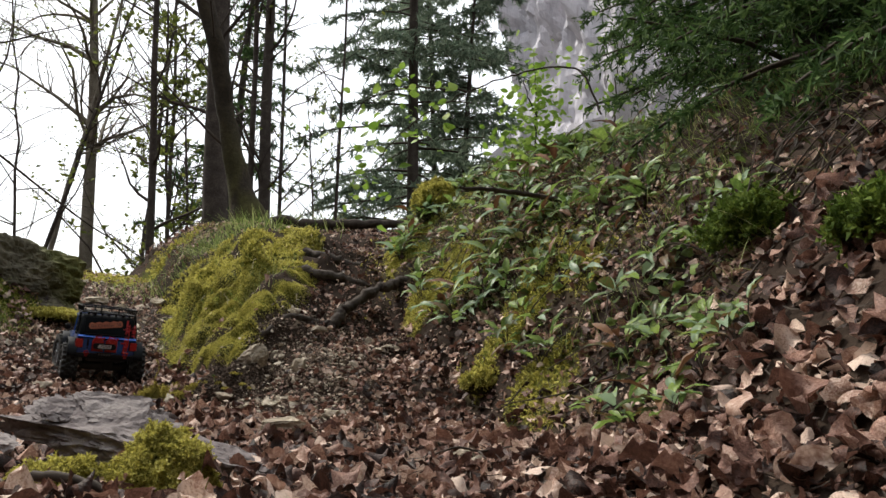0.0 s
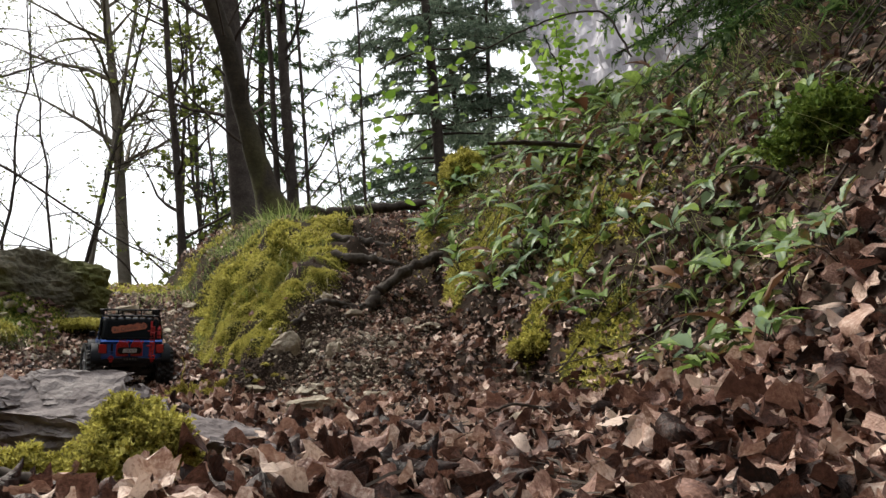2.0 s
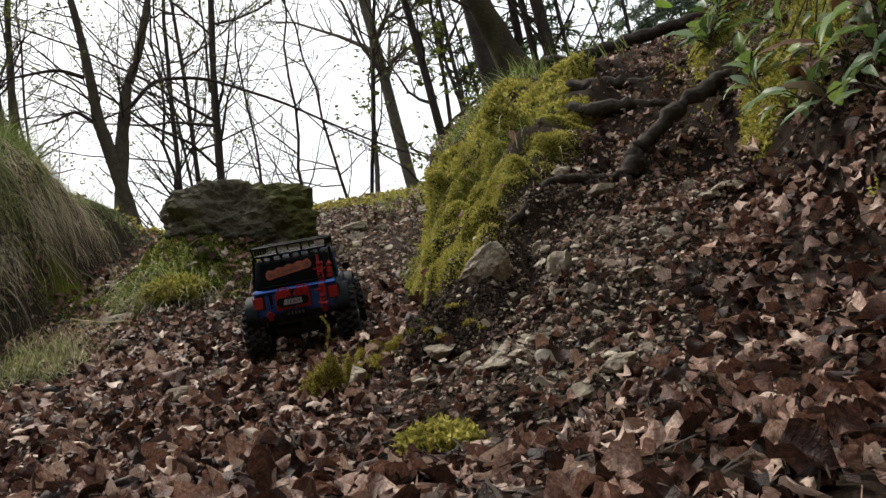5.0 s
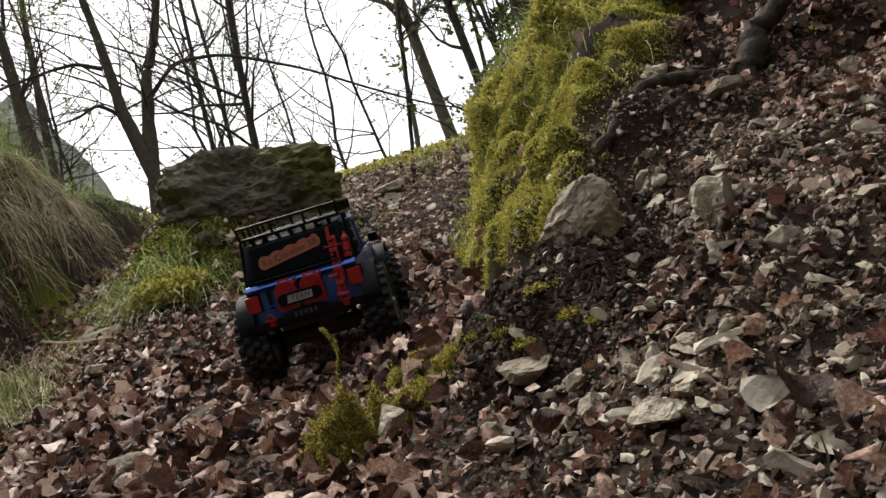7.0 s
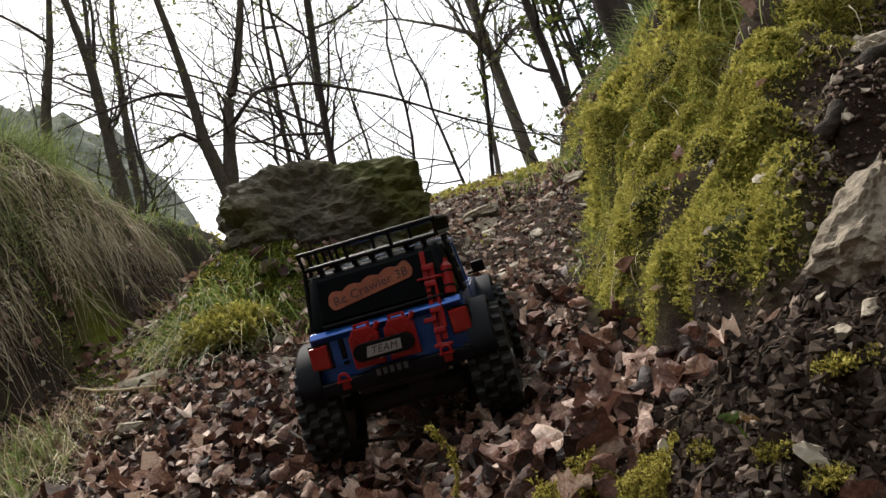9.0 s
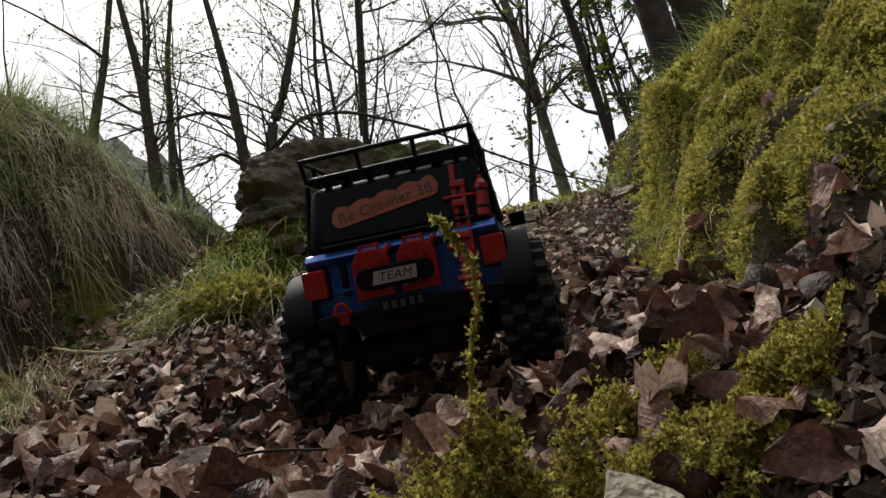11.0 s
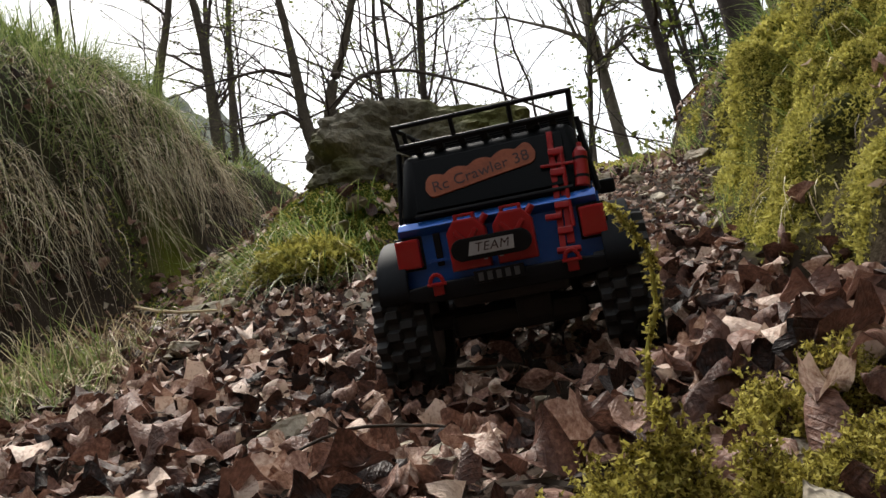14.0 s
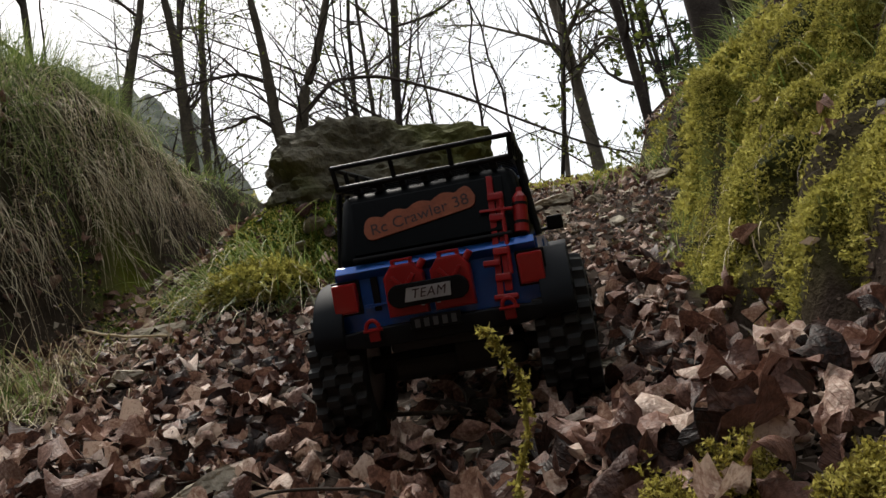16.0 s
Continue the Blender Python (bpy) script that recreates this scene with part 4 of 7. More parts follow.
def litter_keep(x, y):
    k = (1 - 0.93 * moss_mask(x, y)) * (1 - 0.85 * grass_mask(x, y)) * (1 - (0.9 - 0.6 * sm(0.42, 0.58, vn(x, y, 5, 77))) * scree(x, y)) * (1 - 0.98 * mound_top(x, y)) * (1 - 0.95 * np.exp(-(((x + 0.675) / 0.04) ** 2 + ((y - 2.285) / 0.04) ** 2)))
    k = k * (1 - 0.85 * np.exp(-(((x + 0.545) / 0.125) ** 4 + ((y - 2.42) / 0.1) ** 4)))
    # leaves thinned beneath the car; bare dark soil stands in for its shadow
    k = k * (1 - 0.85 * np.exp(-(((x + 1.08) / 0.13) ** 4 + ((y - 2.84) / 0.2) ** 4)))
    u = x - bank_x(y)
    k = k * (1 - 0.2 * sm(0.06, 0.16, u)) * (1 - 0.15 * sm(0.2, 0.45, u)) * (1 - 0.65 * sm(0.42, 0.6, u))
    return k


x1, y1 = spots(42000, (-2.3, 1.1, 0.25, 3.4), litter_keep)
x2, y2 = spots(14000, (-3.2, 1.9, 3.4, 6.6), litter_keep)
X, Y = np.concatenate([x1, x2]), np.concatenate([y1, y2])
near = ((X > -0.35) & (X < 0.42) & (Y > 0.7) & (Y < 1.2)) | ((X > -1.05) & (X < -0.5) & (Y > 2.2) & (Y < 2.45))
pick = np.flatnonzero(near)
pick = pick[:300]
rest = np.setdiff1d(np.arange(len(X)), pick)
litter = thing("leaf_litter", (0, 0, 0), "brown curled beech leaves covering the forest floor", "dead leaves", kind="stuff")
P = np.stack([X, Y, land(X, Y) + rng.uniform(0.001, 0.02, len(X)) * np.minimum(1, track_gap(X, Y) * 6)], -1)
size = (0.014 + 0.027 * rng.random(len(X)) ** 1.4) * (1 - 0.4 * scree(X, Y)) * (1 + 0.22 * sm(0.12, 0.3, X) * (1 - sm(1.2, 1.7, Y)))
fine = ((track_gap(X[rest], Y[rest]) < 0.4) & (Y[rest] > 0.5)) | (np.hypot(X[rest] + 0.85, Y[rest] - 2.45) < 0.36)
for sel, tm, fc, uv in ((rest[fine], LT, LF, LUV), (rest[~fine], LT2, LF2, LUV2)):
    part("fallen_leaves", scatter("fallen_leaves", tm, fc, P[sel], normal_at(X[sel], Y[sel]), size[sel], rng, M_LEAF, 0.7, True, uv), litter, kind="stuff")
cx, cy = spots(52000, (-2.2, 0.6, 0.6, 5.0), lambda x, y: (1 - 0.9 * moss_mask(x, y)) * (1 - grass_mask(x, y)) * (1 - 0.95 * mound_top(x, y)) * (1 - 0.8 * np.exp(-(((x + 0.545) / 0.125) ** 4 + ((y - 2.42) / 0.1) ** 4))))
part("leaf_crumbs", scatter("leaf_crumbs", LEAFY, LEAFY_F, np.stack([cx, cy, land(cx, cy) + rng.uniform(0.001, 0.008, len(cx))], -1), normal_at(cx, cy), rng.uniform(0.005, 0.018, len(cx)), rng, M_LEAF, 0.7, True, LEAFY_UV), litter, kind="stuff")
bx, by = spots(26000, (-3.6, 2.6, -3.4, 6.4), lambda x, y: (1 - sm(0.35, 0.5, y) * (x > -2.25) * (x < 1.1)) * (1 - grass_mask(x, y)) * np.exp(-np.maximum(0, -y) / 1.6) * (1 - sm(1.6, 2.6, np.abs(x + 0.4))) * 0.9)
part("outer_leaves", scatter("outer_leaves", LEAFY, LEAFY_F, np.stack([bx, by, land(bx, by) + rng.uniform(0.002, 0.015, len(bx))], -1), normal_at(bx, by), rng.uniform(0.02, 0.045, len(bx)), rng, M_LEAF, 0.5, True, LEAFY_UV), litter, kind="stuff")
WT = np.array([[(-0.5, -0.03, 0), (-0.5, 0.03, 0), (0, -0.035 + b, 0.04), (0, 0.035 + b, 0.04), (0.5, -0.02, c), (0.5, 0.02, c)] for b, c in ((0.05, 0.02), (-0.08, 0.1), (0.0, 0.0), (0.12, 0.05))])
wx1, wy1 = spots(9000, (-1.6, 0.6, 0.6, 3.3), lambda x, y: (1 - 0.95 * mound_top(x, y)) * (1 - grass_mask(x, y)) * (1 - 0.9 * scree(x, y)) * 0.7)
part("twig_litter", scatter("twig_litter", WT, np.array([(0, 1, 3, 2), (2, 3, 5, 4)]), np.stack([wx1, wy1, land(wx1, wy1) + rng.uniform(0.003, 0.014, len(wx1))], -1), normal_at(wx1, wy1), rng.uniform(0.01, 0.04, len(wx1)), rng, M_TWIG, 0.35), litter, kind="stuff")
M_LEAF_OB = mat("dead_leaf_single", LEAF_COLS[1:], 1.6, 0.5, 0.4, spec=0.22, amount=0.62, trans=0.2, vary="object", dist=0.025, veins=0.07, grain=0.34, spread=0.74)
leaf_mesh = [mesh_np("leaf", t, LF, M_LEAF_OB, True, LUV) for t in LT]
tN = normal_at(X[pick], Y[pick])
ft, fb, fn = frames_for(tN, rng.uniform(0, 6.28, len(pick)), 0.5, rng)
for k, i in enumerate(pick):
    M = Matrix(((ft[k][0], fb[k][0], fn[k][0], 0), (ft[k][1], fb[k][1], fn[k][1], 0), (ft[k][2], fb[k][2], fn[k][2], 0), (0, 0, 0, 1)))
    part("leaf", leaf_mesh[k % len(leaf_mesh)], litter, m=Matrix.Translation(P[i]) @ M @ Matrix.Diagonal((size[i], size[i], size[i], 1)))

# ---- moss ----
def sprig_templates(count, rng):
    """Feathery moss shoots, one unit long: a bent stem with side shoots, as thin blades."""
    out = []
    for _ in range(count):
        v = []
        bend = rng.normal(0, 0.35, 2)

        def blade(p, d, L, w):
            o = np.cross(d, rng.normal(0, 1, 3))
            o /= np.linalg.norm(o)
            v.extend([p - o * w, p + o * w, p + d * L])

        stem = np.array([bend[0], bend[1], 1.0])
        stem /= np.linalg.norm(stem)
        blade(np.zeros(3), stem, 0.65, 0.2)
        for k in range(4):
            d = stem * 0.35 + rng.normal(0, 0.6, 3)
            d /= np.linalg.norm(d)
            blade(stem * (0.2 + 0.75 * k / 4), d, rng.uniform(0.3, 0.55), 0.17)
        out.append(np.array(v))
    return np.array(out), np.arange(15).reshape(-1, 3)


ST, SF = sprig_templates(10, rng)


def moss_on(name, n, box, keep, lo, hi, material, label, lift=0.0):
    x, y = spots(n, box, lambda a, b: np.minimum(1, keep(a, b) * 0.45 / np.maximum(0.3, normal_at(a, b)[:, 2])))
    p = np.stack([x, y, land(x, y) - 0.003 + lift], -1)
    N = normal_at(x, y)
    N[:, 2] += 0.25
    N /= np.linalg.norm(N, axis=1, keepdims=True)
    ob = tagged(new(name, scatter(name, ST, SF, p, N, rng.uniform(lo, hi, len(x)), rng, material, 0.6, False)), label, "moss", kind="stuff")
    return ob


moss_on("moss_carpet", 420000, (-1.35, -0.4, 2.4, 3.5), moss_mask, 0.004, 0.01, M_MOSS, "thick yellow-green moss on the steep mound")
moss_on("moss_carpet", 70000, (-1.9, -0.3, 3.5, 4.6), moss_mask, 0.012, 0.028, M_MOSS, "yellow-green moss on the upper mound")
moss_on("moss_mat", 110000, (-2.2, -1.5, 2.9, 3.7), moss_mask, 0.005, 0.012, M_MOSS, "yellow-green moss mats between the bank and the boulder")
moss_on("moss_plinth", 80000, (-2.2, -1.5, 2.9, 3.7), moss_mask, 0.006, 0.014, M_MOSSD, "green moss under the boulder")
moss_on("moss_crest", 30000, (-3.4, -1.6, 4.2, 6.5), moss_mask, 0.02, 0.045, M_MOSS, "mossy strip along the crest of the path")
moss_on("moss_bank", 150000, (-0.4, 0.7, 1.7, 4.7), moss_mask, 0.008, 0.022, M_MOSS, "moss patches on the foot of the leafy bank")

# ---- scree ----
def pebble_templates(count, rng, sub=2):
    out, F = [], None
    for k in range(count):
        bm = bmesh.new()
        bmesh.ops.create_icosphere(bm, subdivisions=sub, radius=0.5)
        bm.verts.ensure_lookup_table()
        v = np.array([q.co[:] for q in bm.verts])
        F = np.array([[q.index for q in f.verts] for f in bm.faces])
        bm.free()
        d = rng.normal(0, 1, (8, 3))
        d /= np.linalg.norm(d, axis=1, keepdims=True)
        for q in d:  # knock flat facets off
            h = v @ q
            lim = rng.uniform(0.06, 0.24)
            v = v - np.maximum(0, h - lim)[:, None] * q
        v = v * np.array([1.1, rng.uniform(0.65, 1.0), rng.uniform(0.4, 0.75)])
        out.append(v * rng.uniform(0.75 if sub == 1 else 0.95, 1.2 if sub == 1 else 1.05, (len(v), 1)) + rng.normal(0, 0.012, v.shape))
    return np.array(out), F


PT, PF = pebble_templates(12, rng)
PT1, PF1 = pebble_templates(16, rng, 1)


def pebbles(name, n, box, keep, sizes, label, fine=False):
    x, y = spots(n, box, keep)
    s = sizes[0] + (sizes[1] - sizes[0]) * rng.random(len(x)) ** 3
    p = np.stack([x, y, land(x, y) + s * 0.12], -1)
    return tagged(new(name, scatter(name, PT1 if fine else PT, PF1 if fine else PF, p, normal_at(x, y), s, rng, M_STONE, 0.3, False)), label, "gravel", kind="stuff")


pebbles("gravel", 34000, (-0.8, 0.5, 1.7, 3.5), lambda x, y: scree(x, y) * (track_gap(x, y) > 0.09) * (0.4 + 0.6 * sm(0.35, 0.6, vn(x, y, 6, 41))), (0.004, 0.024), "pale limestone gravel and chips on dark soil", True)
pebbles("coarse_gravel", 1100, (-0.7, 0.35, 1.9, 3.2), lambda x, y: scree(x, y) * (track_gap(x, y) > 0.12), (0.014, 0.042), "pale angular limestone lumps on the dirt slope")
pebbles("path_stones", 5200, (-2.4, -0.7, 2.7, 5.6), scree, (0.01, 0.06), "pale stones strewn up the path beside the boulder", True)
pebbles("scattered_stones", 700, (-1.7, 0.3, 0.6, 3.0), lambda x, y: 0.5 * (track_gap(x, y) > 0.15) * (1 - sm(0.02, 0.1, moss_mask(x, y))), (0.01, 0.04), "pale stones among the dead leaves")
OT = []
for _ in range(16):
    OT.append(np.array([(0.5, 0, 0), (-0.5, 0, 0), (0, 0.5, 0), (0, -0.5, 0), (0, 0, 0.4), (0, 0, -0.4)]) * rng.uniform(0.6, 1.2, (6, 1)) + rng.normal(0, 0.08, (6, 3)))
OT, OF = np.array(OT), np.array([(0, 2, 4), (2, 1, 4), (1, 3, 4), (3, 0, 4), (2, 0, 5), (1, 2, 5), (3, 1, 5), (0, 3, 5)])
def loose_soil(x, y):
    face = np.exp(-(((x + 0.57) / 0.17) ** 4 + ((y - 2.47) / 0.17) ** 4))
    k = np.maximum(0.75 * scree(x, y), face) * (1 - sm(0.1, 0.4, moss_mask(x, y))) * (track_gap(x, y) > 0.07)
    return np.minimum(1, k * 0.8 / np.maximum(0.2, normal_at(x, y)[:, 2]))


sx, sy = spots(150000, (-0.9, 0.3, 2.0, 3.7), loose_soil)
ss = 0.0022 + 0.009 * rng.random(len(sx)) ** 3
qx, qy = spots(60000, (-0.75, -0.35, 2.3, 2.6), lambda x, y: np.minimum(1, np.exp(-(((x + 0.555) / 0.125) ** 4 + ((y - 2.44) / 0.105) ** 4)) * (1 - sm(0.1, 0.4, moss_mask(x, y))) * 0.6 / np.maximum(0.2, normal_at(x, y)[:, 2])))
qs = 0.002 + 0.011 * rng.random(len(qx)) ** 4
tagged(new("soil_clods", scatter("soil_clods", OT, OF, np.stack([qx, qy, land(qx, qy) + qs * 0.2], -1), normal_at(qx, qy), qs, rng, M_CLOD, 0.5, False)), "dark crumbling earth clods on the face of the mound", "soil", kind="stuff")
tagged(new("soil_crumbs", scatter("soil_crumbs", OT, OF, np.stack([sx, sy, land(sx, sy) + ss * 0.2], -1), normal_at(sx, sy), ss, rng, M_CRUMB, 0.5, False)), "dark crumbly soil on the slope", "soil", kind="stuff")


# ---- solid helpers ----
def add_box(bm, c, d, bev=0.0, rot=None, taper=1.0):
    r = bmesh.ops.create_cube(bm, size=1)
    vs = r["verts"]
    for v in vs:
        k = taper if v.co.z > 0 else 1.0
        v.co = Vector((v.co.x * d[0] * k, v.co.y * d[1] * k, v.co.z * d[2]))
    if rot is not None:
        bmesh.ops.rotate(bm, verts=vs, cent=(0, 0, 0), matrix=Euler([radians(a) for a in rot]).to_matrix())
    bmesh.ops.translate(bm, verts=vs, vec=c)
    if bev:
        es = list({e for v in vs for e in v.link_edges})
        bmesh.ops.bevel(bm, geom=es, offset=bev, segments=2, affect="EDGES", profile=0.6)


def add_cyl(bm, a, b, r, seg=12, r2=None):
    a, b = Vector(a), Vector(b)
    q = (b - a).to_track_quat("Z", "Y").to_matrix().to_4x4()
    bmesh.ops.create_cone(bm, cap_ends=True, segments=seg, radius1=r, radius2=r if r2 is None else r2, depth=(b - a).length, matrix=Matrix.Translation((a + b) / 2) @ q)


def add_prism(bm, outline, lo, hi, plane="xz", bev=0.0):
    """An outline in the plane, drawn out along the third axis from lo to hi."""
    def put(p, h):
        return {"xz": (p[0], h, p[1]), "yz": (h, p[0], p[1]), "xy": (p[0], p[1], h)}[plane]
    a = [bm.verts.new(put(p, lo)) for p in outline]
    b = [bm.verts.new(put(p, hi)) for p in outline]
    n = len(outline)
    fs = [bm.faces.new(a), bm.faces.new(b[::-1])] + [bm.faces.new((a[i], b[i], b[(i + 1) % n], a[(i + 1) % n])) for i in range(n)]
    bmesh.ops.recalc_face_normals(bm, faces=fs)
    if bev:
        es = [e for f in fs[:2] for e in f.edges]
        bmesh.ops.bevel(bm, geom=list(set(es)), offset=bev, segments=2, affect="EDGES", profile=0.6)


def solid(name, material, parent, build, label="", smooth=False, m=None):
    bm = bmesh.new()
    build(bm)
    return part(name, from_bm(name, bm, material, smooth), parent, label, m)


def lettering(name, text, size, material, parent, m, depth=0.0004, shear=0.0, space=1.0):
    cu = bpy.data.curves.new(name, "FONT")
    cu.body, cu.size, cu.extrude, cu.shear, cu.space_character = text, size, depth, shear, space
    cu.align_x, cu.align_y = "CENTER", "CENTER"
    tmp = bpy.data.objects.new(name, cu)
    me = bpy.data.meshes.new_from_object(tmp)
    bpy.data.objects.remove(tmp)
    me.materials.clear()
    me.materials.append(material)
    return part(name, me, parent, m=m)


# ---- the model car ----
C_BLUE = plain("blue_metallic_paint", (0.01, 0.09, 0.39), 0.3, 0.4, 0.4)
C_BLACK = plain("black_plastic", (0.008, 0.008, 0.009), 0.5, 0.0, 0.0, 0.1, spec=0.12)
C_HARDTOP = plain("black_hardtop", (0.004, 0.005, 0.006), 0.4, 0.0, 0.0, spec=0.06)
C_GLASS = plain("dark_window", (0.002, 0.003, 0.004), 0.25, 0.0, 0.0, spec=0.07)
C_RED = plain("red_plastic", (0.33, 0.007, 0.009), 0.4, 0.0, 0.1)
C_LENS = plain("red_lens", (0.33, 0.009, 0.009), 0.3, 0.0, 0.3)
C_GREY = plain("grey_fender", (0.013, 0.015, 0.018), 0.65, spec=0.1)
C_RUBBER = plain("tyre_rubber", (0.018, 0.018, 0.018), 0.75, 0.0, 0.0, 0.5)
C_STEEL = plain("rim_steel", (0.35, 0.36, 0.38), 0.3, 0.9)
C_WOOD = mat("printed_wood_plaque", [(0.15, 0.042, 0.022), (0.25, 0.075, 0.038), (0.33, 0.11, 0.055)], 60, 0.6, 0.2, vary="", dist=0.001)
C_INK = plain("dark_lettering", (0.035, 0.012, 0.01), 0.6)
C_WHITE = plain("white_plate", (0.36, 0.36, 0.36), 0.45)
C_BAR = plain("grey_bars", (0.06, 0.06, 0.06), 0.6)
C_CHASSIS = plain("dark_chassis", (0.02, 0.02, 0.02), 0.6)

CAR_AT = pose(-1.1, 2.846, 0.15, 6.7, 2.0, 28)
car = thing("model_car", label="blue radio-controlled off-road model car with black hardtop and red accessories", category="model car", m=CAR_AT)

# lower body with arched wheel openings
side = [(-0.198, 0.098), (-0.196, 0.15), (0.055, 0.15), (0.075, 0.147), (0.185, 0.14), (0.19, 0.105), (0.178, 0.105)]
for a in range(0, 181, 20):
    side.append((0.15 + 0.052 * math.cos(radians(a)) * 0.55, 0.1 + 0.03 * math.sin(radians(a))))
side += [(0.115, 0.096), (-0.112, 0.096)]
for a in range(0, 181, 20):
    side.append((-0.15 + 0.04 * math.cos(radians(a)), 0.1 + 0.03 * math.sin(radians(a))))
body = solid("body", C_BLUE, car, lambda bm: add_prism(bm, side, -0.086, 0.086, "yz"), "metallic blue body tub")
solid("hood", C_BLUE, car, lambda bm: add_box(bm, (0, 0.125, 0.146), (0.12, 0.12, 0.018), 0.006, (-3, 0, 0)), "blue bonnet", True)
solid("windscreen_frame", C_BLUE, car, lambda bm: [add_box(bm, (s * 0.072, 0.05, 0.18), (0.01, 0.008, 0.06), 0.002, (22, 0, 0)) for s in (-1, 1)] + [add_box(bm, (0, 0.036, 0.208), (0.15, 0.01, 0.01), 0.002)])
solid("windscreen", C_GLASS, car, lambda bm: add_box(bm, (0, 0.049, 0.179), (0.135, 0.003, 0.055), 0, (22, 0, 0)))


def cab(bm):
    v = [(-0.083, -0.197, 0.151), (0.083, -0.197, 0.151), (0.083, -0.045, 0.151), (-0.083, -0.045, 0.151), (-0.076, -0.17, 0.214), (0.076, -0.17, 0.214), (0.076, -0.05, 0.214), (-0.076, -0.05, 0.214)]
    q = [bm.verts.new(p) for p in v]
    fs = [bm.faces.new([q[i] for i in f]) for f in ((0, 1, 2, 3), (4, 7, 6, 5), (0, 4, 5, 1), (1, 5, 6, 2), (2, 6, 7, 3), (3, 7, 4, 0))]
    bmesh.ops.recalc_face_normals(bm, faces=fs)
    bmesh.ops.bevel(bm, geom=bm.edges[:], offset=0.009, segments=3, affect="EDGES", profile=0.5)


solid("hardtop", C_HARDTOP, car, cab, "glossy black hardtop", True)
BACK = Matrix.Translation((0, -0.1846, 0.1825)) @ Euler((radians(66.8), 0, 0)).to_matrix().to_4x4()
solid("rear_window", C_GLASS, car, lambda bm: add_box(bm, (0.0, 0.0, 0.0015), (0.132, 0.05, 0.003), 0.001), "dark tinted rear window", m=BACK)
solid("window_trim", C_BLACK, car, lambda bm: add_box(bm, (0, -0.0285, 0.002), (0.135, 0.003, 0.004), 0.001), m=BACK)
solid("roof_panel", C_BLUE, car, lambda bm: add_box(bm, (0, -0.005, 0.2095), (0.15, 0.085, 0.008), 0.003), "blue front roof panel", True)
for s in (-1, 1):
    solid("door", C_BLUE, car, lambda bm: [add_box(bm, (s * 0.085, -0.0, 0.1225), (0.005, 0.085, 0.05), 0.002), add_box(bm, (s * 0.079, -0.043, 0.18), (0.006, 0.006, 0.058), 0.001, (0, -s * 6, 0)), add_box(bm, (s * 0.079, 0.0, 0.18), (0.006, 0.005, 0.058), 0.001, (0, -s * 6, 0)), add_box(bm, (s * 0.0765, -0.003, 0.206), (0.006, 0.085, 0.006), 0.001)])
    solid("side_window", C_GLASS, car, lambda bm: add_box(bm, (s * 0.078, -0.002, 0.178), (0.003, 0.08, 0.05), 0, (0, -s * 6, 0)))
    solid("rear_side_window", C_GLASS, car, lambda bm: add_box(bm, (s * 0.0815, -0.11, 0.182), (0.003, 0.075, 0.042), 0.001, (0, -s * 6, 0)))
    mir = solid("mirror", C_BLACK, car, lambda bm: [add_box(bm, (s * 0.1, 0.045, 0.162), (0.018, 0.008, 0.016), 0.003), add_cyl(bm, (s * 0.084, 0.045, 0.156), (s * 0.098, 0.045, 0.158), 0.002, 8)])
    # ladder bars along the side of the hardtop
    for dy in (-0.155, -0.125):
        solid("side_ladder_bar", C_BLACK, car, lambda bm: add_cyl(bm, (s * 0.0875, dy - 0.012, 0.152), (s * 0.0805, dy, 0.218), 0.0026, 8))
    solid("side_ladder_rung", C_BLACK, car, lambda bm: [add_cyl(bm, (s * (0.0875 - 0.0018 * k), -0.164 + k * 0.004, 0.158 + 0.017 * k), (s * (0.0875 - 0.0018 * k), -0.13 + k * 0.004, 0.158 + 0.017 * k), 0.0022, 8) for k in range(4)])
    # tail light
    lamp = solid("tail_light", C_LENS, car, lambda bm: add_box(bm, (s * 0.078, -0.203, 0.127), (0.0205, 0.01, 0.025), 0.002), "red square tail light")
    solid("lamp_base", C_BLACK, lamp, lambda bm: add_box(bm, (s * 0.078, -0.1965, 0.127), (0.024, 0.006, 0.029), 0.001))
    # shackle
    def shackle(bm, s=s):
        for k in range(8):
            a, b = radians(-10 + 25 * k), radians(-10 + 25 * (k + 1))
            add_cyl(bm, (s * 0.056 + 0.0055 * math.cos(a), -0.219, 0.1 + 0.007 * math.sin(a)), (s * 0.056 + 0.0055 * math.cos(b), -0.219, 0.1 + 0.007 * math.sin(b)), 0.0018, 6)
        add_cyl(bm, (s * 0.056 - 0.008, -0.219, 0.099), (s * 0.056 + 0.008, -0.219, 0.099), 0.0016, 6)
        add_box(bm, (s * 0.056, -0.214, 0.094), (0.009, 0.006, 0.009), 0.001)
    solid("shackle", C_RED, car, shackle, "red tow shackle")
    # fender flares over the wheels
    for cy in (-0.15, 0.15):
        def flare(bm, s=s, cy=cy):
            pts = [(cy + 0.066 * math.cos(radians(a)), 0.095 + 0.046 * math.sin(radians(a))) for a in range(-8, 189, 14)]
            inn = [(cy + 0.06 * math.cos(radians(a)), 0.093 + 0.041 * math.sin(radians(a))) for a in range(188, -9, -14)]
            lo, hi = sorted((s * 0.082, s * 0.108))
            add_prism(bm, pts + inn, lo, hi, "yz", 0.0015)
        solid("fender_flare", C_GREY, car, flare, "grey plastic wheel arch flare", True)
